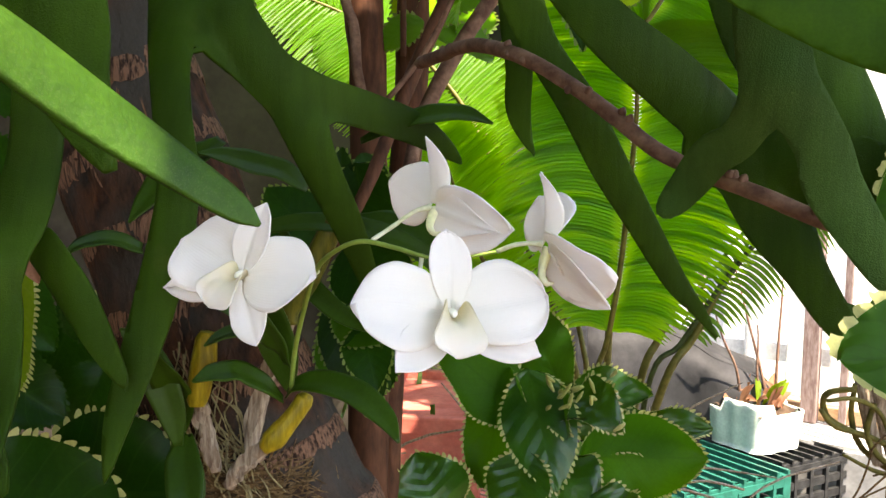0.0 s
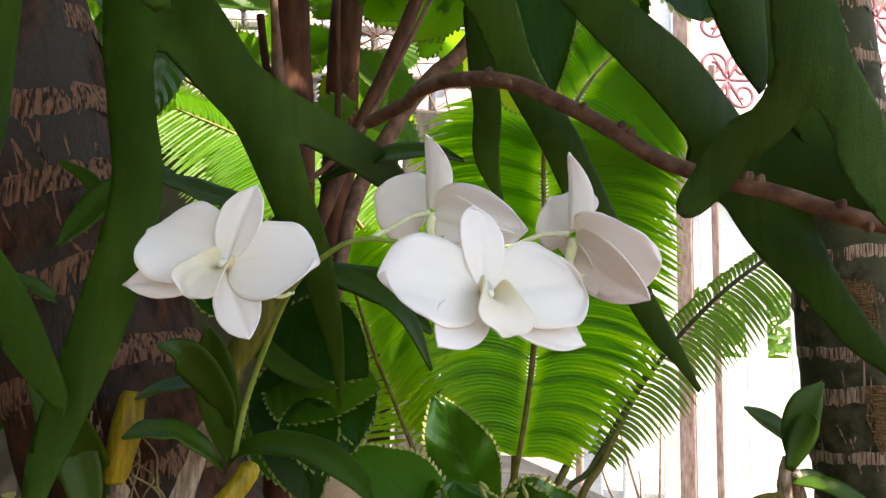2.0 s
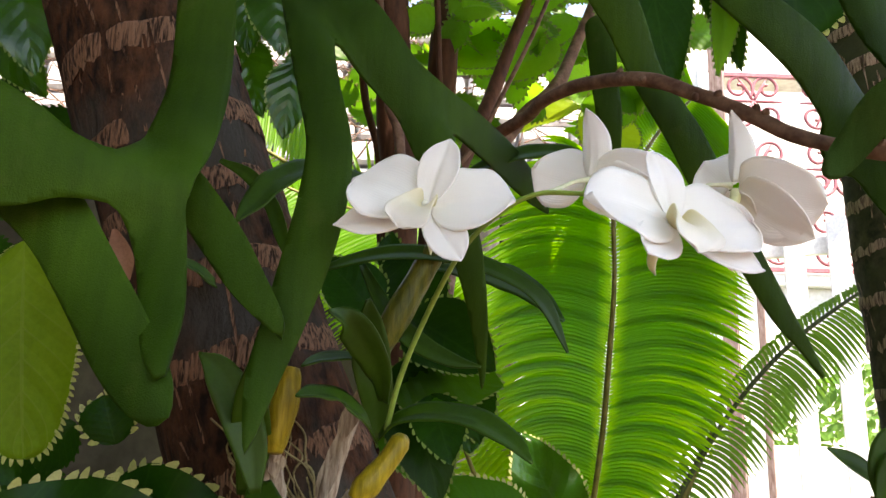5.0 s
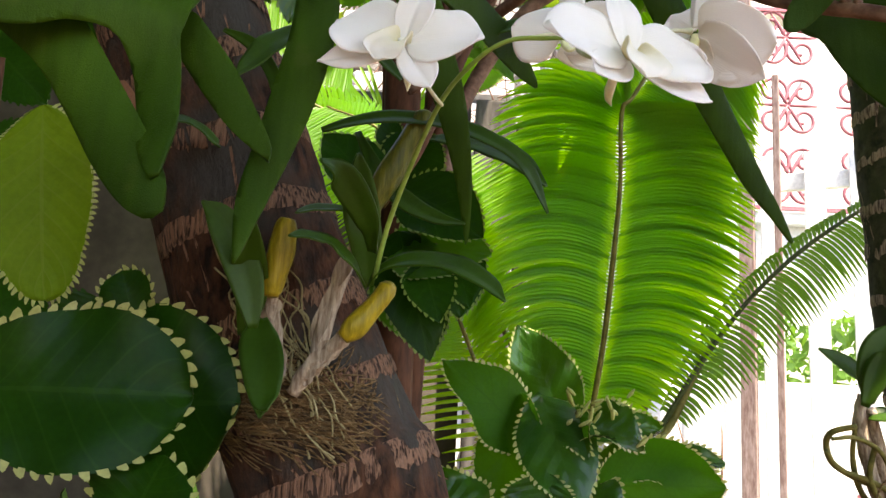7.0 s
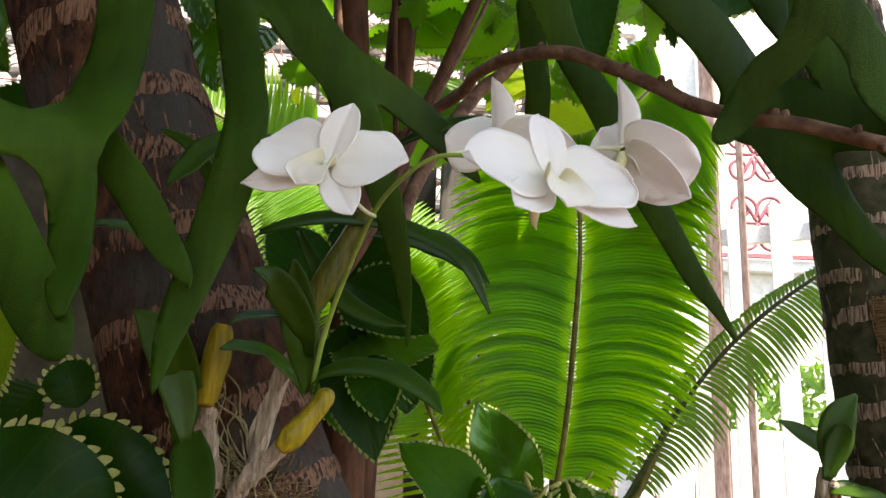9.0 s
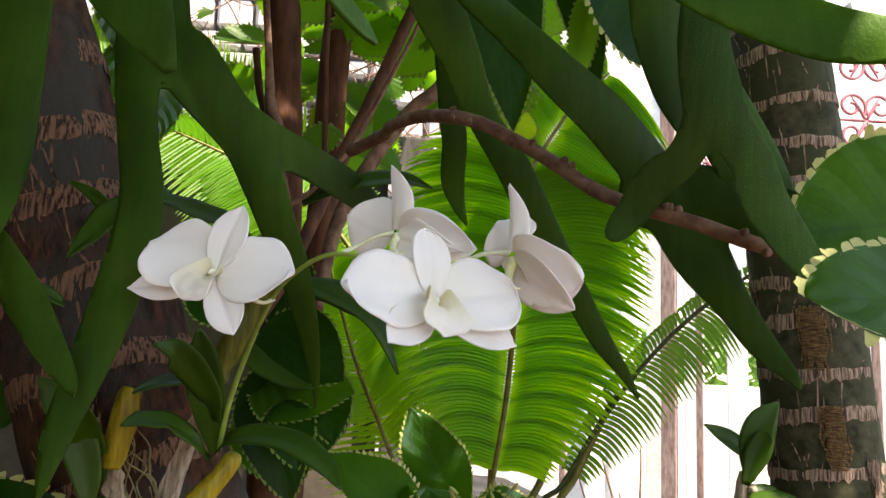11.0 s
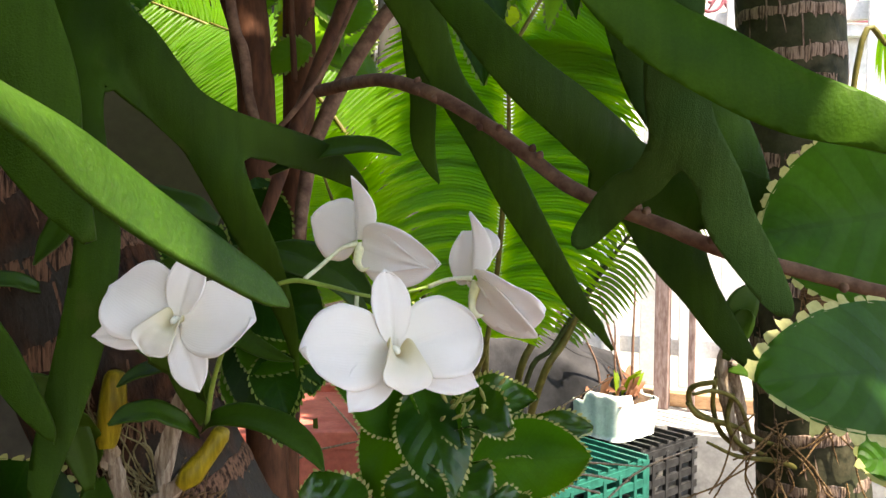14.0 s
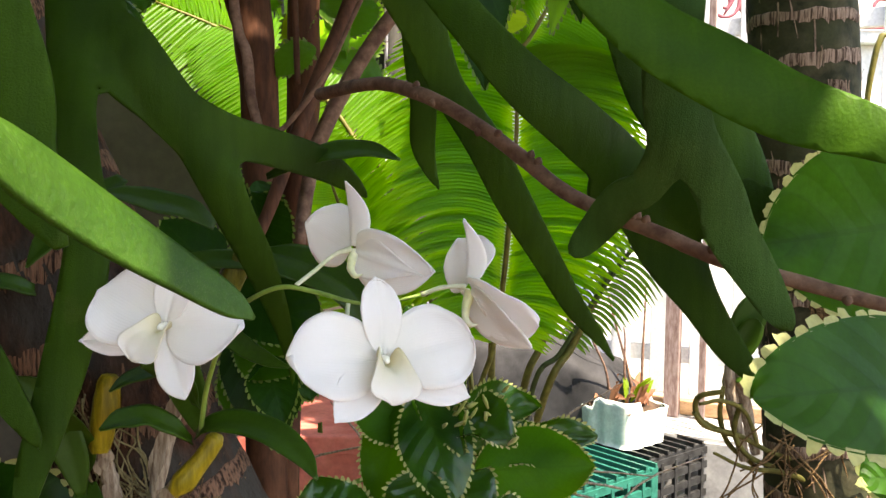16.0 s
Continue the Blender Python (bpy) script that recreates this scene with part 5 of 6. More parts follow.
bulb([(-0.036, 0.683, 1.255, 0.0048), (-0.037, 0.683, 1.248, 0.0077), (-0.039, 0.682, 1.230, 0.0088), (-0.042, 0.681, 1.211, 0.0069), (-0.042, 0.680, 1.205, 0.0051)], [(-0.044, 0.690, 1.207, 0.0059), (-0.043, 0.693, 1.195, 0.0056), (-0.040, 0.697, 1.179, 0.0063), (-0.036, 0.700, 1.156, 0.0052)], 1)
bulb([(0.031, 0.685, 1.216, 0.0022), (0.030, 0.683, 1.213, 0.0029), (0.028, 0.681, 1.209, 0.0039), (0.021, 0.679, 1.199, 0.0064), (0.012, 0.677, 1.188, 0.0078), (0.005, 0.675, 1.181, 0.0064)], [(0.005, 0.685, 1.182, 0.0068), (-0.006, 0.690, 1.171, 0.0073), (-0.018, 0.695, 1.160, 0.0070), (-0.027, 0.700, 1.146, 0.0056)], 2)
bulb([(0.049, 0.700, 1.340, 0.0023), (0.048, 0.699, 1.335, 0.0035), (0.046, 0.698, 1.330, 0.0050), (0.036, 0.698, 1.311, 0.0084), (0.025, 0.697, 1.289, 0.0094), (0.016, 0.696, 1.271, 0.0075), (0.014, 0.695, 1.261, 0.0056)], [(0.014, 0.705, 1.265, 0.0065), (0.005, 0.706, 1.240, 0.0057), (-0.005, 0.708, 1.213, 0.0060), (-0.013, 0.709, 1.183, 0.0064), (-0.015, 0.710, 1.157, 0.0053)], 3, BULB_GREEN)
rg = random.Random(21)
for k in range(42):
    s = fz + rg.uniform(0.03, 0.12)
    a = rg.uniform(4.5, 5.2)
    pts = []
    for i in range(6):
        p = left_at(s - 0.014 * i + rg.uniform(-0.006, 0.003))
        th = a + rg.uniform(-0.11, 0.11)
        r = p[3] + rg.uniform(0.001, 0.008)
        pts.append((p[0] + r * math.cos(th), p[1] + r * math.sin(th), p[2], rg.uniform(0.0004, 0.0009)))
    tube("aerial_root", pts, ROOT, orchid, n=22, m=6, knobs=0.2, seed=k)

# flower stalk and its side stalks
stalk = [(0.022, 0.680, 1.220, 0.0023), (0.030, 0.660, 1.250, 0.0022), (0.044, 0.630, 1.281, 0.0020), (0.060, 0.595, 1.307, 0.0019), (0.077, 0.570, 1.320, 0.0017), (0.093, 0.557, 1.326, 0.0017), (0.111, 0.548, 1.324, 0.0016), (0.126, 0.540, 1.321, 0.0013), (0.139, 0.540, 1.320, 0.0010), (0.160, 0.545, 1.324, 0.0011)]
stalk = [(a, b, c_, r * 0.72) for a, b, c_, r in stalk]
tube("flower_stalk", stalk, STEM_GREEN, orchid, "slender green flower stalk", n=50, m=9)


def petal_grid(base, tip, hw, nrm, cup=0.12, arch=0.05, seed=0, n=26, m=17, peak=0.58, low=0.75, high=0.48, ruffle=0.05, twist=0.0, reflex=0.0):
    """One petal from base to tip, widest at the share peak of its length; nrm is the side that faces out of the flower."""
    base, tip = np.asarray(base, float), np.asarray(tip, float)
    ax = tip - base
    L = np.linalg.norm(ax)
    ax = ax / L
    nm = unit(np.asarray(nrm, float) - ax * np.dot(nrm, ax))
    side = np.cross(nm, ax)
    V = np.zeros((n, m, 3))
    for i in range(n):
        v = math.sin(0.5 * math.pi * i / (n - 1)) ** 1.15
        prof = math.sin(0.5 * math.pi * v / peak) ** low if v < peak else max(0.0, math.cos(0.5 * math.pi * (v - peak) / (1 - peak))) ** high
        prof = max(prof, 0.20 * (1 - v))
        a = twist * (v - 0.3)
        sd, nn = side * math.cos(a) + nm * math.sin(a), nm * math.cos(a) - side * math.sin(a)
        for j in range(m):
            u = 2 * j / (m - 1) - 1
            lift = cup * hw * u * u * prof + arch * L * math.sin(math.pi * v) - reflex * L * v ** 3
            lift += ruffle * L * v * abs(u) ** 1.6 * noise.noise((u * 1.6 + seed, v * 3.0, seed * 3.1))
            lift -= 0.030 * L * math.exp(-(u / 0.10) ** 2) * (1 - v) ** 0.7
            lift += 0.010 * L * math.sin(u * 7 + seed + 2 * v) * v * (1.1 - v) * 2 + 0.022 * L * noise.noise((u * 2.2 + seed * 5, v * 2.6, 1.7)) * v
            edge = 1 + 0.06 * noise.noise((v * 5.5, seed, u * 0.8)) * v + 0.02 * noise.noise((v * 17, seed, u * 0.8)) * v
            V[i, j] = base + ax * L * v * (1 - 0.05 * u * u * v) + sd * u * hw * prof * edge + nn * lift
    return V


def lip_grid(size, seed, n=30, m=25):
    """The lip in its own axes (x right, z up, faces -y): side lobes folded up into a throat, then a broad tongue turned down."""
    V = np.zeros((n, m, 3))
    line = spline([(0, 0.05, -0.03, 0.10), (0, -0.05, -0.10, 0.17), (0, -0.16, -0.16, 0.22), (0, -0.25, -0.25, 0.27), (0, -0.27, -0.39, 0.33), (0, -0.24, -0.51, 0.28), (0, -0.21, -0.58, 0.10)], n)
    for i in range(n):
        s = i / (n - 1)
        ch = math.exp(-((s - 0.22) / 0.22) ** 2)
        for j in range(m):
            q = 2 * j / (m - 1) - 1
            wav = 0.030 * s * noise.noise((q * 2.5, s * 4, seed)) + 0.012 * math.sin(q * 8) * max(0, s - 0.5) * abs(q)
            V[i, j] = line[i, :3] + np.array((line[i, 3] * q * (0.95 - 0.30 * ch * abs(q)), -0.05 * q * q * s + wav - 0.08 * ch * abs(q) ** 2, 0.22 * ch * abs(q) ** 1.6 + 0.03 * s * q * q))
    return V * size


def flower(at, face, up, petals, seed, stalk_pts, label, lip=0.0, spur=(), group="white orchid flowers"):
    """An orchid flower: petals and sepals by their tips, a lip and column where it is seen from the front, a spur behind."""
    at = np.asarray(at, float)
    f = unit(face)
    u = unit(np.asarray(up, float) - f * np.dot(up, f))
    r = np.cross(u, f)
    M = np.array([r, -f, u]).T
    fl = empty("orchid_flower", tuple(at), label, "flower", group=group)

    def put(name, W, material, lab="", closed=False):
        ob = part_mesh(name, grid_mesh(name, W, closed=closed), material, fl, lab)
        if not closed:
            md = ob.modifiers.new("thickness", "SOLIDIFY")
            md.thickness, md.offset = 0.0006, 0
        return ob

    for k, (kind, tip, hw, lean, kw) in enumerate(petals):
        tip = np.asarray(tip, float)
        out = unit(tip - at)
        lab = {"petal": "broad white petal", "sepal": "narrow white sepal"}[kind]
        put(kind, petal_grid(at + out * 0.0022 - f * (0.0006 if kind == "sepal" else 0.0), tip, hw, f + np.asarray(lean, float), seed=seed * 2.3 + k, **kw), PETAL, lab)
    if lip:
        put("lip", lip_grid(lip, seed) @ M.T + at, LIP, "cream-throated white lip")
        col = tube_grid([(0, 0.06, 0.02, 0.060), (0, 0.0, 0.010, 0.060), (0, -0.05, -0.010, 0.055), (0, -0.08, -0.035, 0.042), (0, -0.085, -0.055, 0.024), (0, -0.08, -0.07, 0.004)], n=18, m=12) * lip
        put("column", col @ M.T + at, COLUMN, "pale cream column", closed=True)
    spur = [(*p[:3], p[3] * 0.55) for p in spur]
    put("spur", tube_grid(spur, n=14, m=12, knobs=0.15, seed=seed), SPUR, "yellow-green spur", closed=True)
    tube("pedicel", [(*p, 0.0011) for p in stalk_pts] + [(*(at - f * 0.002), 0.0018)], STEM_PALE, fl, "slender pale flower stalk", n=20, m=8)
    return fl


ROUND = dict(peak=0.54, low=0.40, high=0.42, ruffle=0.14)
LANCE = dict(peak=0.48, low=0.50, high=0.62, ruffle=0.03, cup=0.18)
SHEET = dict(peak=0.10, low=0.25, high=1.05, cup=-0.25, arch=-0.04, ruffle=0.06)
flower((0.0415, 0.5300, 1.3100), (-0.16, -1.0, 0.40), (0.50, 0.20, 0.84), (
    ("sepal", (0.0515, 0.5365, 1.3440), 0.0095, (0, 0, 0), dict(LANCE, high=0.50)),
    ("sepal", (0.0005, 0.5370, 1.3020), 0.0100, (0, 0, 0), dict(LANCE, high=0.72, arch=-0.02)),
    ("sepal", (0.0560, 0.5100, 1.2810), 0.0088, (0.2, 0, 0), dict(LANCE, peak=0.62, high=0.50, arch=0.0, twist=0.4)),
    ("petal", (0.0795, 0.5225, 1.3115), 0.0192, (0.05, 0, 0.05), dict(ROUND, twist=-0.25)),
    ("petal", (0.0080, 0.5415, 1.3255), 0.0200, (0.0, 0, 0.1), dict(ROUND, twist=0.2)),
), 1, [(0.0600, 0.6000, 1.3060), (0.0560, 0.5750, 1.3020), (0.0460, 0.5450, 1.3060)], "fully open white orchid flower with cream throat", lip=0.034,
    spur=[(0.041, 0.534, 1.309, 0.0026), (0.043, 0.542, 1.303, 0.0040), (0.044, 0.546, 1.297, 0.0032), (0.044, 0.545, 1.292, 0.0003)])
flower((0.1430, 0.5085, 1.2990), (0.46, -0.90, 0.50), (-0.06, 0.40, 0.90), (
    ("sepal", (0.1385, 0.5190, 1.3350), 0.0098, (0, 0, 0), dict(LANCE, high=0.42, peak=0.55)),
    ("sepal", (0.1240, 0.4795, 1.2790), 0.0100, (0, 0, 0), dict(LANCE, high=0.62, arch=-0.05)),
    ("sepal", (0.1815, 0.5135, 1.2815), 0.0115, (0, 0, 0), dict(LANCE, high=0.58, arch=-0.03)),
    ("petal", (0.1030, 0.4895, 1.3040), 0.0198, (0, 0, 0), dict(ROUND, twist=0.15)),
    ("petal", (0.1840, 0.5280, 1.3060), 0.0202, (0, 0, 0), dict(ROUND, twist=-0.15)),
), 2, [(0.1250, 0.5420, 1.3215), (0.1255, 0.5350, 1.3120), (0.1330, 0.5220, 1.3030)], "large open white orchid flower with yellow-cream throat", lip=0.038,
    spur=[(0.141, 0.511, 1.298, 0.0028), (0.138, 0.519, 1.291, 0.0042), (0.137, 0.522, 1.285, 0.0034), (0.138, 0.520, 1.280, 0.0003)])
flower((0.1245, 0.5850, 1.3430), (0.58, 0.74, -0.20), (0.0, -0.15, 0.98), (
    ("sepal", (0.1225, 0.5760, 1.3790), 0.0100, (0.4, 0.0, 0), dict(LANCE, cup=0.4, high=0.50, reflex=0.06, peak=0.40)),
    ("petal", (0.0975, 0.6060, 1.3570), 0.0175, (-0.1, 0.1, 0.1), dict(ROUND, cup=0.25, arch=0.06)),
    ("petal", (0.1670, 0.5640, 1.3335), 0.0180, (-0.25, 0.1, 0.55), dict(SHEET, peak=0.40, high=0.55)),
    ("sepal", (0.1610, 0.5620, 1.3315), 0.0120, (-0.5, 0.0, 0.35), dict(SHEET, high=1.2)),
    ("sepal", (0.1480, 0.6000, 1.3280), 0.0110, (0, 0, 0), dict(SHEET)),
), 3, [(0.0985, 0.5560, 1.3270), (0.1060, 0.5670, 1.3330), (0.1150, 0.5790, 1.3405)], "white orchid flower seen from behind on its stalk",
    spur=[(0.1255, 0.585, 1.342, 0.0050), (0.1240, 0.580, 1.337, 0.0042), (0.1240, 0.576, 1.333, 0.0034), (0.1265, 0.574, 1.3300, 0.0026), (0.1300, 0.572, 1.3310, 0.0003)])
flower((0.1825, 0.5430, 1.3280), (0.84, 0.42, -0.10), (0.0, -0.25, 0.97), (
    ("sepal", (0.1805, 0.5330, 1.3615), 0.0076, (0.3, 0.3, 0), dict(LANCE, cup=0.6, high=0.65, reflex=0.05, peak=0.32)),
    ("petal", (0.1785, 0.5700, 1.3500), 0.0160, (-0.2, 0.2, -0.2), dict(ROUND, cup=0.25, ruffle=0.16)),
    ("petal", (0.2130, 0.5185, 1.3135), 0.0205, (-0.3, 0.1, 0.75), dict(SHEET, peak=0.45, high=0.45, ruffle=0.10)),
    ("sepal", (0.2115, 0.5300, 1.3010), 0.0145, (-0.3, 0.1, 0.70), dict(SHEET, peak=0.40, high=0.50)),
    ("sepal", (0.2000, 0.5580, 1.3080), 0.0110, (0, 0, 0), dict(SHEET)),
), 4, [(0.1600, 0.5450, 1.3240), (0.1680, 0.5420, 1.3275), (0.1760, 0.5420, 1.3285)], "white orchid flower turned sideways on its stalk",
    spur=[(0.1835, 0.5435, 1.3265, 0.0050), (0.1815, 0.5425, 1.3190, 0.0040), (0.1810, 0.5400, 1.3135, 0.0032), (0.1835, 0.5380, 1.3105, 0.0025), (0.1865, 0.5370, 1.3110, 0.0003)])


# ---- broad toothed leaves ----
def leafy(spec, parent, seed=0, **kw):
    for k, (b, t, w, nrm, *rest) in enumerate(spec):
        own = dict(kw)
        if rest:
            own.update(rest[0])
        toothed("leaf", b, t, w, parent, normal=nrm, seed=k * 1.37 + seed, **own)


BIG = dict(pitch=0.0090, tooth=0.0042, ruffle=0.16, relief=0.012, peak=0.55, high=0.45, low=0.6)
left_plant = empty("toothed_leaf_plant", (-0.30, 0.72, 0), "low plant with big round dark leaves and cream saw-toothed edges", "plant")
leafy((
    ((-0.207, 0.645, 1.140), (-0.074, 0.640, 1.143), 0.0982, (0.05, -1, 0.25), dict(veins=5)),
    ((-0.165, 0.700, 1.131), (-0.060, 0.695, 1.139), 0.1213, (0.1, -1, 0.15)),
    ((-0.102, 0.640, 1.062), (-0.086, 0.640, 1.108), 0.0688, (0, -0.7, 0.8)),
    ((-0.222, 0.720, 1.337), (-0.195, 0.700, 1.199), 0.0698, (0.1, -1, 0.3), dict(material=TOOTHED_YELLOW, pitch=0.0042, tooth=0.0042, high=0.42, peak=0.5)),
    ((-0.227, 0.950, 1.211), (-0.243, 0.950, 1.254), 0.0481, (0, -1, 0.3)),
), left_plant, seed=0.00, **BIG)
leafy((
    ((-0.423, 1.000, 1.259), (-0.327, 0.980, 1.174), 0.0954, (0.1, -1, 0.2)),
    ((-0.341, 1.060, 1.211), (-0.366, 1.020, 1.114), 0.0882, (0.2, -1, 0.2)),
    ((-0.397, 0.960, 1.163), (-0.297, 0.950, 1.111), 0.0802, (0, -1, 0.4)),
    ((-0.286, 1.020, 1.156), (-0.321, 1.000, 1.072), 0.0682, (0.1, -1, 0.3)),
    ((-0.436, 0.980, 1.504), (-0.344, 0.960, 1.422), 0.0822, (0.1, -1, 0.2)),
    ((-0.326, 1.000, 1.546), (-0.355, 0.980, 1.472), 0.0666, (0.2, -1, 0.2)),
), left_plant, seed=55.00, edge=TOOTHED, pitch=0.007, tooth=0.0030)
leafy((
    ((-0.410, 1.000, 1.580), (-0.399, 0.980, 1.494), 0.0721, (-0.1, -1, 0.2)),
    ((-0.400, 0.950, 1.380), (-0.334, 0.940, 1.336), 0.0748, (0.1, -1, 0.3)),
    ((-0.276, 0.980, 1.230), (-0.309, 0.980, 1.189), 0.0499, (0.1, -1, 0.3)),
), left_plant, seed=63.22, edge=TOOTHED, pitch=0.007, tooth=0.0030)
tube("stem", [(-0.30, 0.74, -0.02, 0.008), (-0.27, 0.72, 0.7, 0.007), (-0.24, 0.70, 1.05, 0.006), (-0.20, 0.62, 1.33, 0.004)], STEM_BROWN, left_plant)
tube("stem", [(-0.22, 0.80, -0.02, 0.007), (-0.19, 0.76, 0.8, 0.006), (-0.13, 0.71, 1.12, 0.004)], STEM_BROWN, left_plant)

right_plant = empty("toothed_leaf_plant", (0.45, 0.60, 0), "plant with large round green leaves and cream saw-toothed edges", "plant")
leafy((
    ((0.451, 0.570, 1.366), (0.333, 0.555, 1.350), 0.0959, (-0.1, -1, 0.1), dict(peak=0.55, high=0.5, veins=6, cup=0.14, relief=0.035, ruffle=0.12)),
    ((0.386, 0.470, 1.298), (0.279, 0.430, 1.303), 0.0560, (0, -0.8, 0.5)),
    ((0.382, 0.500, 1.249), (0.355, 0.500, 1.249), 0.0281, (0, -0.8, 0.6)),
), right_plant, seed=40.00, pitch=0.0080, tooth=0.0048, peak=0.5, high=0.5, material=TOOTHED_MID, blunt=True)
tube("stem", [(0.52, 0.62, -0.02, 0.008), (0.50, 0.60, 0.8, 0.007), (0.46, 0.58, 1.25, 0.005), (0.42, 0.57, 1.42, 0.004)], STEM_BROWN, right_plant)

centre = empty("toothed_leaf_plant", (0.22, 1.0, 0), "bushy plant with glossy green cream-toothed leaves", "plant")
# leaves that catch light get the brighter copy of the green
LIT = dict(material=TOOTHED_LIT)
leafy((
    ((0.216, 1.130, 1.115), (0.152, 1.150, 1.240), 0.0781, (-0.35, -1, 0.15)),
    ((0.170, 1.085, 1.100), (0.073, 1.060, 1.194), 0.0795, (0.35, -0.9, 0.3), dict(material=TOOTHED_LIT, bend=0.25)),
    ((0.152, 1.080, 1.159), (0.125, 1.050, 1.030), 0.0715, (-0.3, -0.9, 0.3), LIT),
    ((0.172, 1.070, 1.160), (0.204, 1.000, 1.049), 0.0821, (-0.25, -0.9, 0.4), dict(bend=0.2)),
    ((0.213, 1.075, 1.127), (0.268, 1.020, 1.118), 0.0674, (0.05, -0.75, 0.75), dict(cup=0.2)),
    ((0.220, 1.120, 1.128), (0.313, 1.110, 1.128), 0.0540, (0.1, -0.9, 0.6)),
), centre, seed=11.00, edge=MARGIN, pitch=0.0066, tooth=0.0036, peak=0.46, high=0.85, material=TOOTHED_GLOSS, relief=0.034, ruffle=0.34)
leafy((
    ((0.204, 1.060, 1.144), (0.214, 1.020, 1.098), 0.0373, (-0.5, -0.9, 0.3), dict(cup=0.35)),
    ((0.223, 1.090, 1.082), (0.378, 1.100, 1.102), 0.0762, (0.05, -0.55, 0.9)),
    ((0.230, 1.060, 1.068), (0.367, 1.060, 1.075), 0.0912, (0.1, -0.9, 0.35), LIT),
    ((0.188, 1.050, 1.072), (0.248, 1.000, 1.033), 0.0764, (0.1, -0.7, 0.7)),
    ((0.173, 1.030, 1.080), (0.158, 0.990, 1.015), 0.0698, (-0.2, -0.8, 0.5)),
    ((0.090, 0.980, 1.020), (0.060, 1.000, 1.082), 0.0852, (-0.1, -0.7, 0.7)),
), centre, seed=19.22, edge=MARGIN, pitch=0.0066, tooth=0.0036, peak=0.46, high=0.85, material=TOOTHED_GLOSS, relief=0.034, ruffle=0.34)
leafy((
    ((0.232, 1.010, 1.042), (0.276, 0.980, 1.010), 0.0823, (0.1, -0.6, 0.9)),
), centre, seed=27.44, edge=MARGIN, pitch=0.0066, tooth=0.0036, peak=0.46, high=0.85, material=TOOTHED_GLOSS, relief=0.034, ruffle=0.34)
for p in ((0.20, 1.16, 1.06), (0.26, 1.14, 1.02), (0.15, 1.15, 1.02)):
    tube("stem", [(0.22, 1.16, -0.02, 0.007), ((0.22 + p[0]) / 2, 1.16, 0.6, 0.006), (*p, 0.003)], STEM_GREEN, centre)
rg = random.Random(31)
for k in range(16):
    p = np.array((0.212, 1.030, 1.120)) + [rg.uniform(-0.02, 0.05), rg.uniform(-0.02, 0.02), rg.uniform(-0.01, 0.04)]
    q = p + [rg.uniform(-0.012, 0.012), -0.004, rg.uniform(0.004, 0.02)]
    tube("flower_spike", [(*p, 0.0012), (*((p + q) / 2), 0.0022), (*q, 0.0008)], MARGIN, centre, n=6, m=6, knobs=0.5, seed=k)

# shrub leaves up among the stems; dark TOOTHED ones have shade put into their colour
leafy((
    # first and third leaf: light painted in with the brighter green
    ((0.020, 0.800, 1.260), (0.099, 0.780, 1.259), 0.0727, (0.1, -0.9, 0.5), dict(material=TOOTHED_LIT)),
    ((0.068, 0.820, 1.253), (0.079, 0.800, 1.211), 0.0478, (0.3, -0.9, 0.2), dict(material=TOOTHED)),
    ((0.020, 0.800, 1.248), (0.059, 0.790, 1.182), 0.0565, (0.2, -0.9, 0.3), dict(material=TOOTHED_LIT)),
    ((-0.093, 0.800, 1.586), (-0.079, 0.800, 1.518), 0.0478, (0.1, -1, 0.2), dict(material=TOOTHED_GLOSS)),
    ((-0.121, 0.820, 1.597), (-0.111, 0.820, 1.527), 0.0403, (0, -1, 0.2), dict(material=TOOTHED_GLOSS)),
    ((-0.121, 0.840, 1.550), (-0.101, 0.840, 1.480), 0.0438, (-0.2, -1, 0.2), dict(material=TOOTHED_GLOSS)),
), shrub_top, seed=70.00, edge=MARGIN_GREEN, pitch=0.0055, tooth=0.0020, high=0.85, peak=0.4, material=SHRUB_LIT)
leafy((
    ((-0.075, 0.830, 1.526), (-0.079, 0.830, 1.457), 0.0386, (0.2, -1, 0.1), dict(material=TOOTHED_GLOSS)),
    ((-0.059, 0.850, 1.547), (-0.080, 0.830, 1.505), 0.0318, (0.2, -1, 0.4), dict(material=TOOTHED_GLOSS)),
    ((-0.301, 0.800, 1.587), (-0.273, 0.800, 1.493), 0.0565, (0.1, -1, 0.2), dict(material=TOOTHED_GLOSS)),
    ((-0.356, 0.850, 1.573), (-0.286, 0.850, 1.496), 0.0478, (0.1, -1, 0.2), dict(material=TOOTHED_GLOSS)),
    # backlit hanging leaves: their shade is painted with the dark green
    ((0.300, 0.745, 1.680), (0.308, 0.720, 1.508), 0.1150, (0.1, -1, -0.1), dict(material=TOOTHED, peak=0.5, high=0.45, edge=MARGIN, pitch=0.0075, tooth=0.0040)),
    ((0.185, 0.720, 1.626), (0.203, 0.690, 1.443), 0.0606, (0.0, -1, -0.1), dict(material=TOOTHED)),
), shrub_top, seed=78.22, edge=MARGIN_GREEN, pitch=0.0055, tooth=0.0020, high=0.85, peak=0.4, material=SHRUB_LIT)
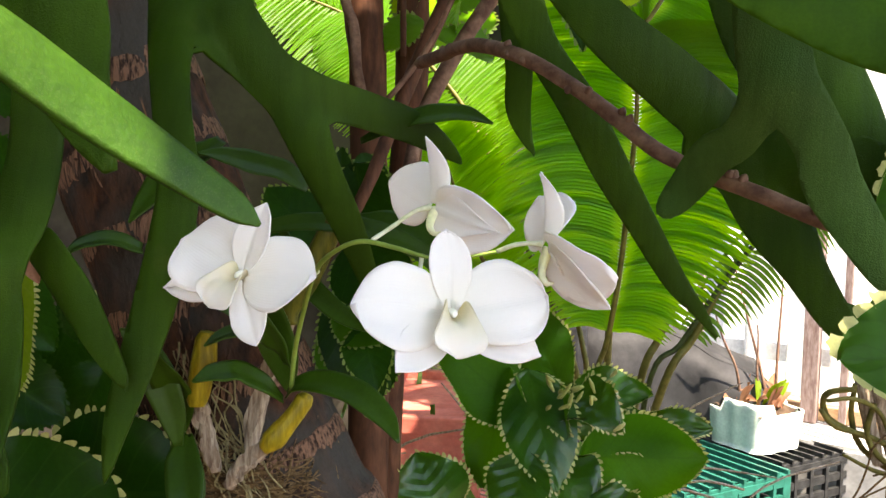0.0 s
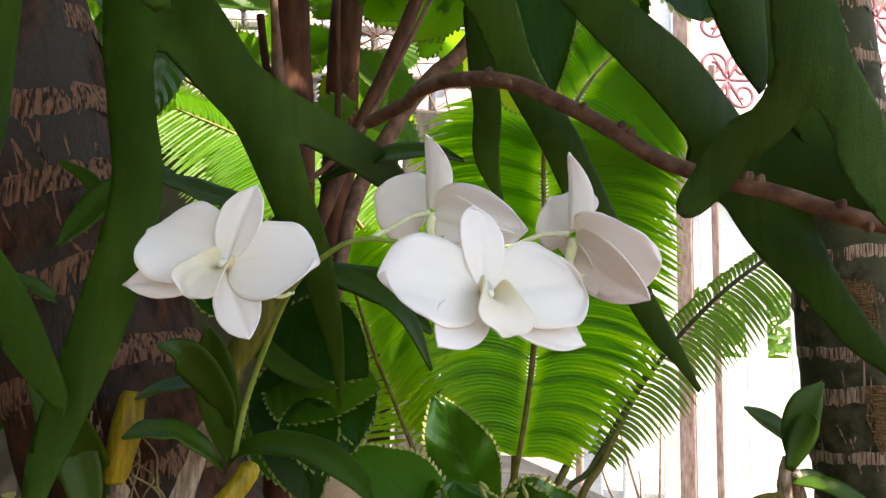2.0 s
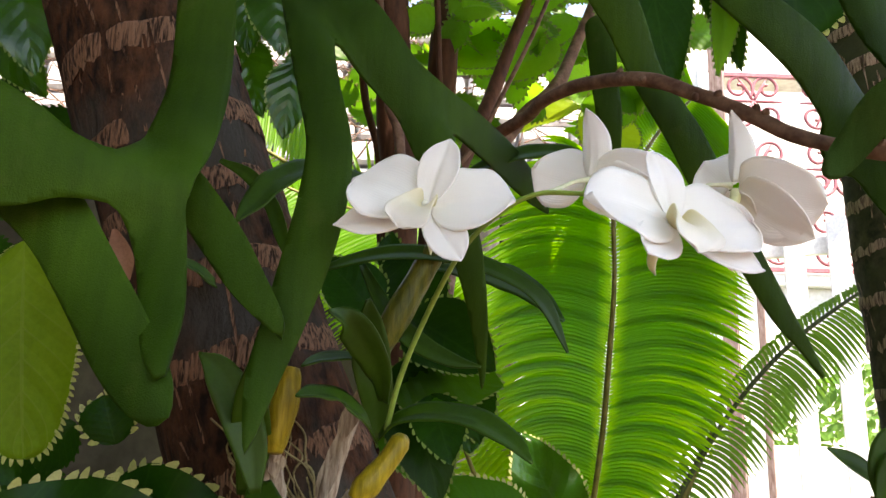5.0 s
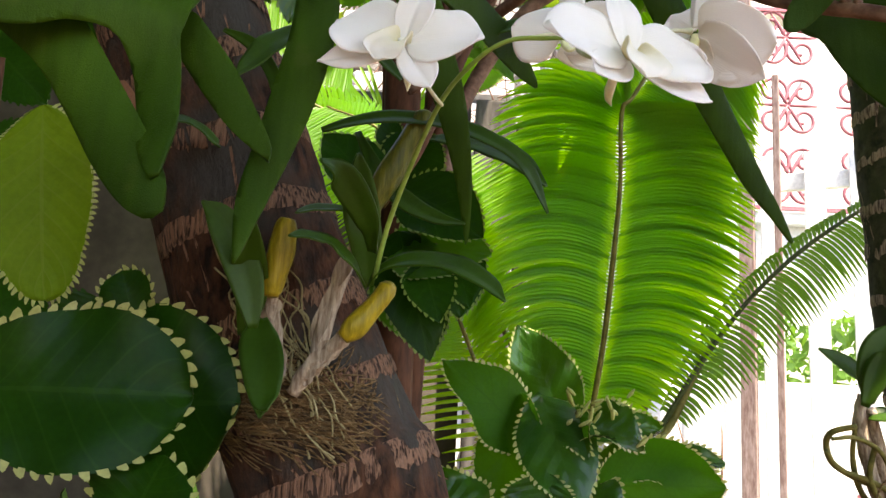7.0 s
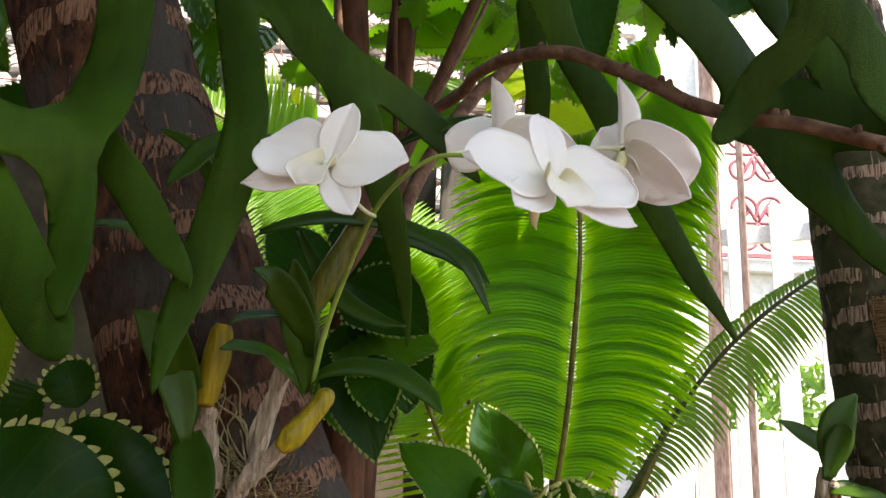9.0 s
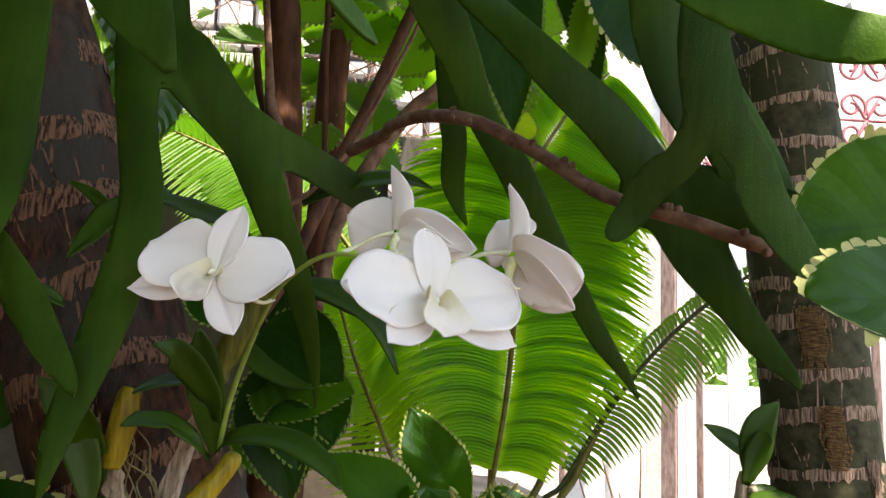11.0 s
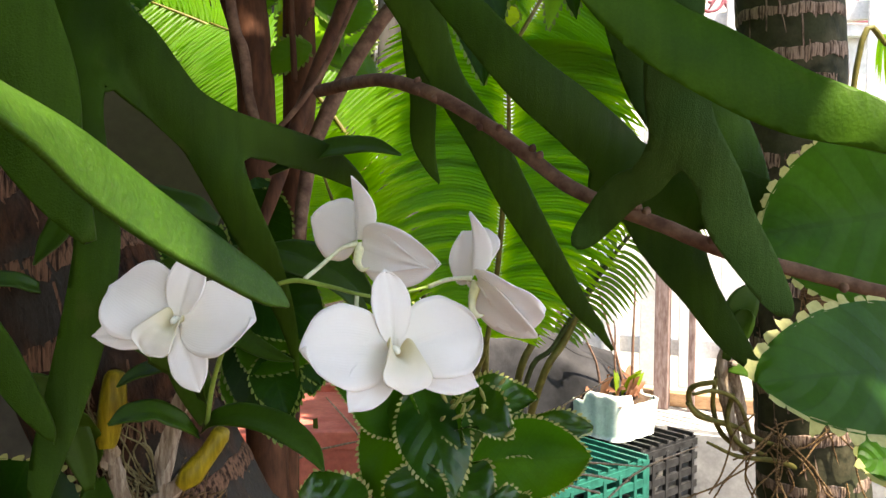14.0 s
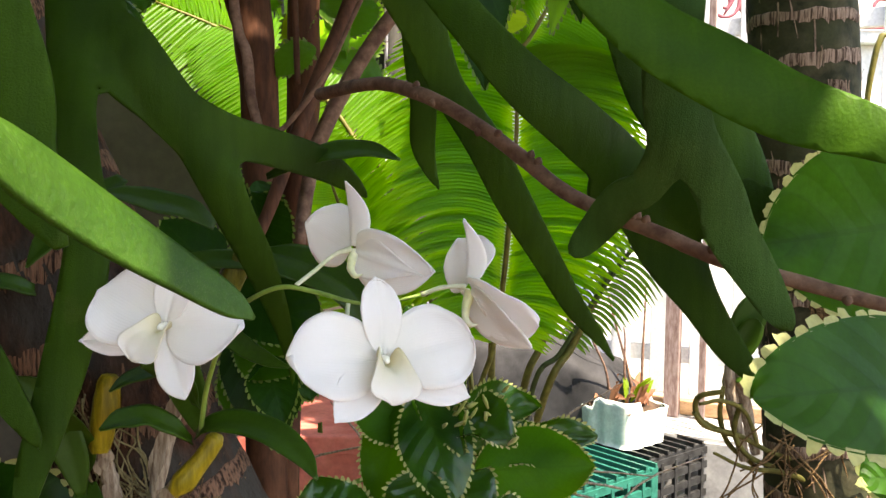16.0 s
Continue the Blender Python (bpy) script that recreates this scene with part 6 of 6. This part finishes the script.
leafy((
    ((0.253, 0.780, 1.674), (0.277, 0.760, 1.501), 0.0448, (-0.3, -1, -0.1), dict(material=TOOTHED)),
    ((0.268, 0.750, 1.580), (0.256, 0.750, 1.489), 0.0241, (0.1, -1, 0.2)),
    # low leaves behind the orchid, shaded by colour
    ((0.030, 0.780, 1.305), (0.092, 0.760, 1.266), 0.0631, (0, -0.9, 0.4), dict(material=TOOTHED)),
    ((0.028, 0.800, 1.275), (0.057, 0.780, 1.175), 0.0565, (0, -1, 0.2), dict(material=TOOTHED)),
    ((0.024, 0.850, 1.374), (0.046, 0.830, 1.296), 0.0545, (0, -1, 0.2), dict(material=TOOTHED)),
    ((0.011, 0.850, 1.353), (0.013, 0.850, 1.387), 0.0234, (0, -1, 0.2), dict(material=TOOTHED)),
), shrub_top, seed=86.44, edge=MARGIN_GREEN, pitch=0.0055, tooth=0.0020, high=0.85, peak=0.4, material=SHRUB_LIT)
leafy((
    # more low leaves with the shade in their dark green
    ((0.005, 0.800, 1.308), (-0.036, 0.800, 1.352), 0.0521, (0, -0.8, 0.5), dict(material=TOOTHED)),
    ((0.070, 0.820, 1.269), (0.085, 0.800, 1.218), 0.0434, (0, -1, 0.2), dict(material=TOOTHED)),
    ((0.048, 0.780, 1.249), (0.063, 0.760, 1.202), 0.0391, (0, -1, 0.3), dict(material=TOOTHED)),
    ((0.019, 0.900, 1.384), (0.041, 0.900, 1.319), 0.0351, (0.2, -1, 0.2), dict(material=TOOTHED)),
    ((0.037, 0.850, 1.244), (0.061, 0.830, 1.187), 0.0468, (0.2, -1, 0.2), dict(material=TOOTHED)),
), shrub_top, seed=94.66, edge=MARGIN_GREEN, pitch=0.0055, tooth=0.0020, high=0.85, peak=0.4, material=SHRUB_LIT)
rg = random.Random(44)
for k in range(225):
    # clusters of leaves along the stems, thinning out between them
    hub = ((0.06, 1.00, 1.62), (0.16, 1.02, 1.66), (0.00, 1.12, 1.74), (0.24, 1.10, 1.72), (0.11, 1.20, 1.82), (0.20, 1.22, 1.86), (0.05, 1.30, 1.70), (-0.06, 1.05, 1.86), (0.12, 0.98, 1.84), (0.28, 1.15, 1.92))[k % 10]
    base = np.array(hub) + [rg.gauss(0, 0.055), rg.gauss(0, 0.07), rg.gauss(0, 0.060)]
    a = rg.uniform(-3.6, 0.5)
    ln = rg.uniform(0.028, 0.085) * (0.75 if k % 3 else 1.1)
    tip = base + np.array((math.cos(a) * ln, rg.uniform(-0.035, 0.025), math.sin(a) * ln * 0.9))
    # lit and shaded leaves are told apart by colour, one lit in three
    toothed("leaf", tuple(base), tuple(tip), ln * rg.uniform(0.62, 0.86), shrub_top, normal=(rg.uniform(-0.9, 0.9), -0.9, rg.uniform(-0.6, 0.9)), seed=k * 1.9, n=12, m=9, edge=MARGIN_GREEN, pitch=0.006, tooth=0.0035, cup=rg.uniform(0.05, 0.30), bend=rg.uniform(0.05, 0.4), material=SHRUB_YELLOW if k % 17 == 0 else SHRUB_LIT if k % 3 == 0 else SHRUB_SHADED)


# ---- cycad ----
def leaflet_grid(p, tan, side, nm, L, w, droop, lean, n=8, curve=0.0):
    pts = []
    for i in range(n):
        s = i / (n - 1)
        q = p + side * L * s * math.cos(lean) + tan * L * (math.sin(lean) * s + curve * s * s) + np.array((0, 0, -1.0)) * droop * L * s * s - nm * 0.03 * L * math.sin(math.pi * s)
        pts.append((*q, w * (0.30 + 0.70 * min(1, s * 8)) * (1 if s < 0.6 else max(0.05, 1 - ((s - 0.6) / 0.4) ** 1.6))))
    return ribbon_grid(pts, normal=nm, n=n, m=3, fold=0.55)


def cycad_frond(parent, rachis, pairs, L, w, normal, droop, lean, seed, own=False, s0=0.1, sides=(1, -1), label="", curve=0.1, taper=0.35, tip_lean=0.45, material=None, rib=None):
    fr = tube("frond", rachis, rib or CYCAD_RIB, parent, label or "arching feather-shaped frond", n=40, m=8)
    c = spline(rachis, 200)
    rg_ = random.Random(seed)
    grids = []
    for k in range(pairs):
        s = s0 + (0.995 - s0) * k / (pairs - 1)
        i = min(198, int(s * 199))
        p, tan = c[i, :3], unit(c[min(199, i + 2), :3] - c[max(0, i - 2), :3])
        nm = np.asarray(normal, float)
        nm = unit(nm - tan * nm.dot(tan))
        for sg in sides:
            side = np.cross(tan, nm) * sg
            env = math.sin(math.pi * min(1.0, 0.16 + 0.62 * (s - s0) / (1 - s0) + 0.06)) ** 0.6
            env *= min(1.0, 0.55 + 2.6 * (s - s0) / (1 - s0))
            if s > 0.75:
                env *= 1 - taper * ((s - 0.75) / 0.25) ** 2
            ll = L * env * rg_.uniform(0.975, 1.025)
            g = leaflet_grid(p + side * 0.002, tan, side, nm, ll, w * rg_.uniform(0.9, 1.1), droop * rg_.uniform(0.95, 1.05), lean + tip_lean * max(0, s - 0.7) + rg_.uniform(-0.009, 0.009), curve=curve)
            if own and k < 150:
                part_mesh("leaflet", grid_mesh("leaflet", g), material or CYCAD, fr)
            else:
                grids.append(g)
    if grids:
        ob = part_mesh("foliage", join_grids("foliage", grids), material or CYCAD, fr)
        tagged(ob, kind="stuff")
    return fr


cycad = empty("cycad", (0.30, 1.55, 0), "cycad with long feathery sunlit yellow-green fronds", "cycad")
tube("trunk", [(0.32, 1.6, -0.02, 0.10), (0.32, 1.6, 0.3, 0.11), (0.31, 1.58, 0.62, 0.09), (0.30, 1.57, 0.72, 0.03)], BARK, cycad, "stout shaggy cycad trunk", n=30, m=20, knobs=0.4)
cycad_frond(cycad, [(0.31, 1.57, 0.70, 0.006)] + [(0.268, 1.480, 1.011, 0.0045), (0.288, 1.440, 1.134, 0.0044), (0.299, 1.400, 1.246, 0.0043), (0.303, 1.360, 1.358, 0.0042), (0.306, 1.330, 1.461, 0.0033), (0.303, 1.310, 1.565, 0.0034)] + [(0.319, 1.310, 1.591, 0.0033), (0.374, 1.325, 1.680, 0.0026), (0.436, 1.340, 1.748, 0.0018)], 172, 0.205, 0.0054, (0, -0.9, -0.45), 0.52, 0.46, 1, own=True, s0=0.24, curve=0.0, taper=0.08, tip_lean=0.1)
cycad_frond(cycad, [(0.33, 1.57, 0.70, 0.006)] + [(0.355, 1.470, 1.058, 0.0045), (0.399, 1.458, 1.128, 0.0045), (0.455, 1.447, 1.224, 0.0045), (0.525, 1.435, 1.322, 0.0037), (0.600, 1.423, 1.399, 0.0037), (0.684, 1.412, 1.462, 0.0029), (0.749, 1.400, 1.501, 0.0020)], 66, 0.062, 0.0034, (0.2, -0.9, 0.5), 0.80, 0.55, 2, own=True, s0=0.32, curve=0.0, material=CYCAD_DARK, rib=CYCAD_RIB_DARK)
cycad_frond(cycad, [(0.28, 1.57, 0.70, 0.006)] + [(0.219, 1.500, 1.125, 0.0045), (0.161, 1.520, 1.264, 0.0046), (0.089, 1.540, 1.423, 0.0038), (0.026, 1.560, 1.522, 0.0039), (-0.070, 1.580, 1.614, 0.0030), (-0.166, 1.600, 1.657, 0.0021)], 90, 0.15, 0.0036, (-0.3, -0.7, 0.8), 0.30, 0.3, 3, s0=0.2)
cycad_frond(cycad, [(0.29, 1.58, 0.70, 0.006), (0.26, 1.62, 1.1, 0.005)] + [(0.126, 1.700, 1.384, 0.0041), (0.079, 1.680, 1.453, 0.0041), (0.018, 1.660, 1.526, 0.0041), (-0.061, 1.640, 1.596, 0.0031), (-0.159, 1.620, 1.651, 0.0031), (-0.275, 1.600, 1.695, 0.0021)], 96, 0.17, 0.0036, (-0.2, -0.8, 0.7), 0.30, 0.3, 4, s0=0.25)
cycad_frond(cycad, [(0.28, 1.6, 0.70, 0.006), (0.20, 1.66, 1.05, 0.005)] + [(-0.014, 1.700, 1.627, 0.0042), (-0.139, 1.684, 1.685, 0.0042), (-0.219, 1.668, 1.735, 0.0043), (-0.304, 1.652, 1.779, 0.0032), (-0.379, 1.636, 1.813, 0.0022), (-0.462, 1.620, 1.844, 0.0022)], 92, 0.17, 0.0036, (0.0, -0.9, 0.4), -0.05, 0.35, 5, s0=0.25)
cycad_frond(cycad, [(0.27, 1.6, 0.70, 0.006), (0.22, 1.5, 0.95, 0.005)] + [(0.118, 1.450, 1.198, 0.0034), (0.081, 1.417, 1.282, 0.0033), (0.053, 1.383, 1.362, 0.0025), (0.032, 1.350, 1.431, 0.0016)], 76, 0.12, 0.0032, (0.0, -0.9, 0.5), 0.2, 0.4, 6, s0=0.2)
for pts in ([(0.299, 1.550, 0.927, 0.0069), (0.297, 1.533, 1.082, 0.0066), (0.297, 1.517, 1.176, 0.0065), (0.297, 1.500, 1.241, 0.0054)], [(0.344, 1.500, 1.045, 0.0065), (0.371, 1.493, 1.129, 0.0064), (0.393, 1.487, 1.189, 0.0064), (0.407, 1.480, 1.238, 0.0054)], [(0.373, 1.460, 1.052, 0.0063), (0.416, 1.457, 1.137, 0.0063), (0.453, 1.453, 1.217, 0.0063), (0.479, 1.450, 1.264, 0.0054)], [(0.257, 1.500, 1.013, 0.0056), (0.235, 1.483, 1.107, 0.0054), (0.219, 1.467, 1.180, 0.0053), (0.208, 1.450, 1.243, 0.0044)]):
    tube("leaf_stalk", [(0.31, 1.58, 0.70, 0.007)] + pts, CYCAD_RIB, cycad, "green spiny frond stalk", n=24, m=8)


far_cycad = empty("cycad", (1.06, 1.86, 0), "single cycad frond rising behind the grey palm trunk", "cycad")
cycad_frond(far_cycad, [(1.06, 1.86, 0.0, 0.006), (1.03, 1.83, 0.7, 0.005)] + [(1.044, 1.750, 1.613, 0.0058), (1.112, 1.750, 1.661, 0.0059), (1.184, 1.750, 1.677, 0.0047), (1.265, 1.750, 1.658, 0.0035), (1.337, 1.750, 1.625, 0.0024)], 70, 0.13, 0.0040, (0.1, -0.9, 0.4), 0.35, 0.5, 8, s0=0.45)

# ---- orchid on the right trunk ----
ro = empty("orchid_plant", (0.58, 1.09, 1.0), "flowerless orchid with thick curling roots on a palm trunk", "orchid")
for pts, nrm in (([(0.583, 1.190, 1.190, 0.0047), (0.562, 1.190, 1.209, 0.0131), (0.541, 1.190, 1.222, 0.0107), (0.521, 1.190, 1.233, 0.0015)], (0.3, -0.9, 0.4)), ([(0.565, 1.160, 1.169, 0.0053), (0.569, 1.157, 1.206, 0.0181), (0.579, 1.153, 1.239, 0.0181), (0.598, 1.150, 1.264, 0.0023)], (-0.3, -1, 0.1)),
                 ([(0.555, 1.150, 1.165, 0.0045), (0.568, 1.147, 1.199, 0.0149), (0.577, 1.143, 1.222, 0.0120), (0.579, 1.140, 1.229, 0.0022)], (-0.5, -0.9, 0.1)), ([(0.559, 1.150, 1.152, 0.0045), (0.587, 1.133, 1.151, 0.0141), (0.614, 1.117, 1.137, 0.0126), (0.632, 1.100, 1.123, 0.0015)], (0, -0.6, 0.9)),
                 ([(0.563, 1.160, 1.159, 0.0038), (0.584, 1.157, 1.157, 0.0106), (0.605, 1.153, 1.145, 0.0091), (0.626, 1.150, 1.131, 0.0015)], (0, -0.7, 0.7))):
    blade("leaf", pts, ORCHID_LEAF, ro, normal=nrm, thick=0.001, n=20, m=7, fold=0.2)
for pts in ([(0.558, 1.160, 1.179, 0.0060), (0.556, 1.165, 1.152, 0.0083), (0.563, 1.170, 1.120, 0.0083), (0.574, 1.175, 1.081, 0.0077), (0.585, 1.180, 1.043, 0.0062)], [(0.566, 1.160, 1.163, 0.0060), (0.577, 1.170, 1.127, 0.0084), (0.590, 1.180, 1.088, 0.0077), (0.604, 1.190, 1.049, 0.0063)]):
    tube("pseudobulb", pts, SHEATH, ro, "dull jointed pseudobulb", n=24, m=10, knobs=0.3)
for k, pts in enumerate((
        [(0.535, 1.130, 1.142, 0.0051), (0.513, 1.140, 1.135, 0.0058), (0.509, 1.150, 1.121, 0.0058), (0.521, 1.160, 1.099, 0.0059), (0.555, 1.170, 1.081, 0.0053), (0.593, 1.180, 1.069, 0.0039)],
        [(0.504, 1.140, 1.114, 0.0044), (0.525, 1.152, 1.093, 0.0052), (0.572, 1.164, 1.078, 0.0054), (0.622, 1.176, 1.052, 0.0048), (0.680, 1.188, 1.037, 0.0049), (0.770, 1.200, 1.028, 0.0051)],
        [(0.534, 1.150, 1.061, 0.0030), (0.578, 1.158, 1.040, 0.0047), (0.633, 1.166, 1.030, 0.0056), (0.682, 1.174, 1.008, 0.0066), (0.717, 1.182, 0.978, 0.0067), (0.746, 1.190, 0.937, 0.0060)],
        ) + (
        [(0.565, 1.150, 1.122, 0.0053), (0.563, 1.160, 1.083, 0.0054), (0.586, 1.170, 1.051, 0.0055), (0.624, 1.180, 1.033, 0.0048)],
        [(0.507, 1.130, 1.127, 0.0036), (0.538, 1.137, 1.129, 0.0044), (0.569, 1.143, 1.113, 0.0045), (0.588, 1.150, 1.072, 0.0038)],
        [(0.543, 1.150, 1.143, 0.0045), (0.547, 1.167, 1.103, 0.0053), (0.566, 1.183, 1.062, 0.0055), (0.611, 1.200, 1.026, 0.0049)])):
    pts = [(a_, b_, c_, r_ * 0.62) for a_, b_, c_, r_ in pts]
    tube("thick_root", pts, ROOT_GREEN, ro, "thick yellowish-green aerial root", n=30, m=9, knobs=0.12, seed=k)
rg = random.Random(77)
for k in range(28):
    x, y = rg.uniform(1340, 1530), rg.uniform(680, 800)
    p = np.array((0.653, 1.150, 1.071)) + np.array(((x - 1440) * 0.00068, rg.uniform(-0.02, 0.04), -(y - 760) * 0.00068))
    pts = [(*p, 0.0013)]
    dx = rg.uniform(-0.03, 0.03)
    for i in range(4):
        p = p + np.array((dx + rg.uniform(-0.015, 0.015), rg.uniform(-0.012, 0.008), -rg.uniform(0.01, 0.035)))
        pts.append((*p, 0.0012))
    tube("fine_root", pts, FIBRE, ro, n=14, m=5)

# ---- long grass and dry litter below the shrub ----
rg = random.Random(91)
gr = []
for k in range(130):
    x, y = rg.uniform(-0.45, 0.30), rg.uniform(1.05, 1.7)
    h = rg.uniform(0.5, 1.05)
    b = np.array((x, y, 0.0))
    t_ = b + np.array((rg.uniform(-0.15, 0.15), rg.uniform(-0.1, 0.1), h))
    e = t_ + np.array((rg.uniform(-0.2, 0.2), rg.uniform(-0.1, 0.1), rg.uniform(-0.25, 0.02)))
    gr.append(ribbon_grid([(*b, 0.004), (*((b + t_) / 2), 0.006), (*t_, 0.005), (*e, 0.0005)], normal=(rg.uniform(-0.5, 0.5), -1, 0.3), n=12, m=3))
tagged(part_mesh("grass", join_grids("grass", gr), GRASS), "long strap-leaved grass growing under the shrub", "grass", kind="stuff")
gr = []
for k in range(60):
    p = np.array((rg.uniform(-0.2, 0.5), rg.uniform(1.1, 1.6), rg.uniform(0.7, 0.95)))
    d = unit((rg.uniform(-1, 1), rg.uniform(-0.3, 0.3), rg.uniform(-0.6, 0.6)))
    gr.append(tube_grid([(*p, 0.002), (*(p + d * 0.08 + np.array((0, 0, 0.02))), 0.002), (*(p + d * 0.2), 0.001)], n=6, m=4))
tagged(part_mesh("dry_stalks", join_grids("dry_stalks", gr, closed=True), SHEATH), "dry tangled straw-coloured stalks", "dry grass", kind="stuff")

# ---- leafy canopy added overhead, out of view, that shades the flowers ----
canopy = empty("shade_tree", (0.9, -0.9, 0), "unseen leafy tree added so that its crown shades the orchid from above", "tree")
tube("trunk", [(0.95, -1.0, -0.02, 0.07), (0.9, -0.95, 1.2, 0.055), (0.7, -0.6, 2.1, 0.04), (0.4, -0.1, 2.4, 0.02)], BARK, canopy, n=30, m=12)
gr = []
for k in range(1300):
    p = np.array((rg.uniform(-1.1, 1.05), rg.uniform(-0.75, 0.75), rg.uniform(2.05, 2.5)))
    # gaps left open so that sun reaches the two near fronds
    if 0.20 < p[0] < 0.50 and -0.24 < p[1] < 0.06 or 0.52 < p[0] < 0.82 and 0.0 < p[1] < 0.22:
        continue
    a = rg.uniform(0, 6.28)
    q = p + np.array((math.cos(a) * 0.14, math.sin(a) * 0.14, rg.uniform(-0.06, 0.03)))
    gr.append(ribbon_grid([(*p, 0.004), (*(p * 0.6 + q * 0.4), 0.045), (*q, 0.003)], normal=(rg.uniform(-0.4, 0.4), rg.uniform(-0.4, 0.4), 1), n=6, m=5))
# added patch of unseen leaves that keeps sun off the left side
for k in range(700):
    p = np.array((rg.uniform(-1.35, -0.5), rg.uniform(0.6, 1.7), rg.uniform(2.4, 2.8)))
    a = rg.uniform(0, 6.28)
    q = p + np.array((math.cos(a) * 0.16, math.sin(a) * 0.16, rg.uniform(-0.06, 0.03)))
    gr.append(ribbon_grid([(*p, 0.004), (*(p * 0.6 + q * 0.4), 0.055), (*q, 0.003)], normal=(rg.uniform(-0.4, 0.4), rg.uniform(-0.4, 0.4), 1), n=6, m=5))
for k in range(300):
    p = np.array((rg.uniform(0.0, 0.75), rg.uniform(0.10, 0.6), rg.uniform(2.1, 2.45)))
    if p[0] > 0.5 and p[1] < 0.24:
        continue
    a = rg.uniform(0, 6.28)
    q = p + np.array((math.cos(a) * 0.15, math.sin(a) * 0.15, rg.uniform(-0.05, 0.03)))
    gr.append(ribbon_grid([(*p, 0.004), (*(p * 0.6 + q * 0.4), 0.05), (*q, 0.003)], normal=(rg.uniform(-0.3, 0.3), rg.uniform(-0.3, 0.3), 1), n=6, m=5))
# added strip of unseen leaves that shades the concrete wall
for k in range(420):
    p = np.array((rg.uniform(-1.3, 0.40), rg.uniform(1.45, 1.85), rg.uniform(2.5, 2.8)))
    a = rg.uniform(0, 6.28)
    q = p + np.array((math.cos(a) * 0.16, math.sin(a) * 0.16, rg.uniform(-0.06, 0.03)))
    gr.append(ribbon_grid([(*p, 0.004), (*(p * 0.6 + q * 0.4), 0.055), (*q, 0.003)], normal=(rg.uniform(-0.4, 0.4), rg.uniform(-0.4, 0.4), 1), n=6, m=5))
# added unseen leaves that shade most of the main cycad frond
for k in range(250):
    p = np.array((rg.uniform(0.58, 1.10), rg.uniform(0.80, 1.28), rg.uniform(2.2, 2.5)))
    a = rg.uniform(0, 6.28)
    q = p + np.array((math.cos(a) * 0.15, math.sin(a) * 0.15, rg.uniform(-0.05, 0.03)))
    gr.append(ribbon_grid([(*p, 0.004), (*(p * 0.6 + q * 0.4), 0.045), (*q, 0.003)], normal=(rg.uniform(-0.3, 0.3), rg.uniform(-0.3, 0.3), 1), n=6, m=5))
part_mesh("crown", join_grids("crown", gr), FERN, canopy)

# dry leaf hanging by the left trunk
dry = empty("dry_leaf", (-0.121, 0.620, 1.315), "curled reddish-brown dead leaf hanging among the fronds", "leaf")
blade("leaf_blade", [(-0.126, 0.620, 1.319, 0.0011), (-0.123, 0.620, 1.310, 0.0049), (-0.119, 0.620, 1.300, 0.0056), (-0.115, 0.620, 1.291, 0.0007)], DRY_LEAF, dry, normal=(0.4, -1, 0.1), n=12, m=7, fold=0.4)
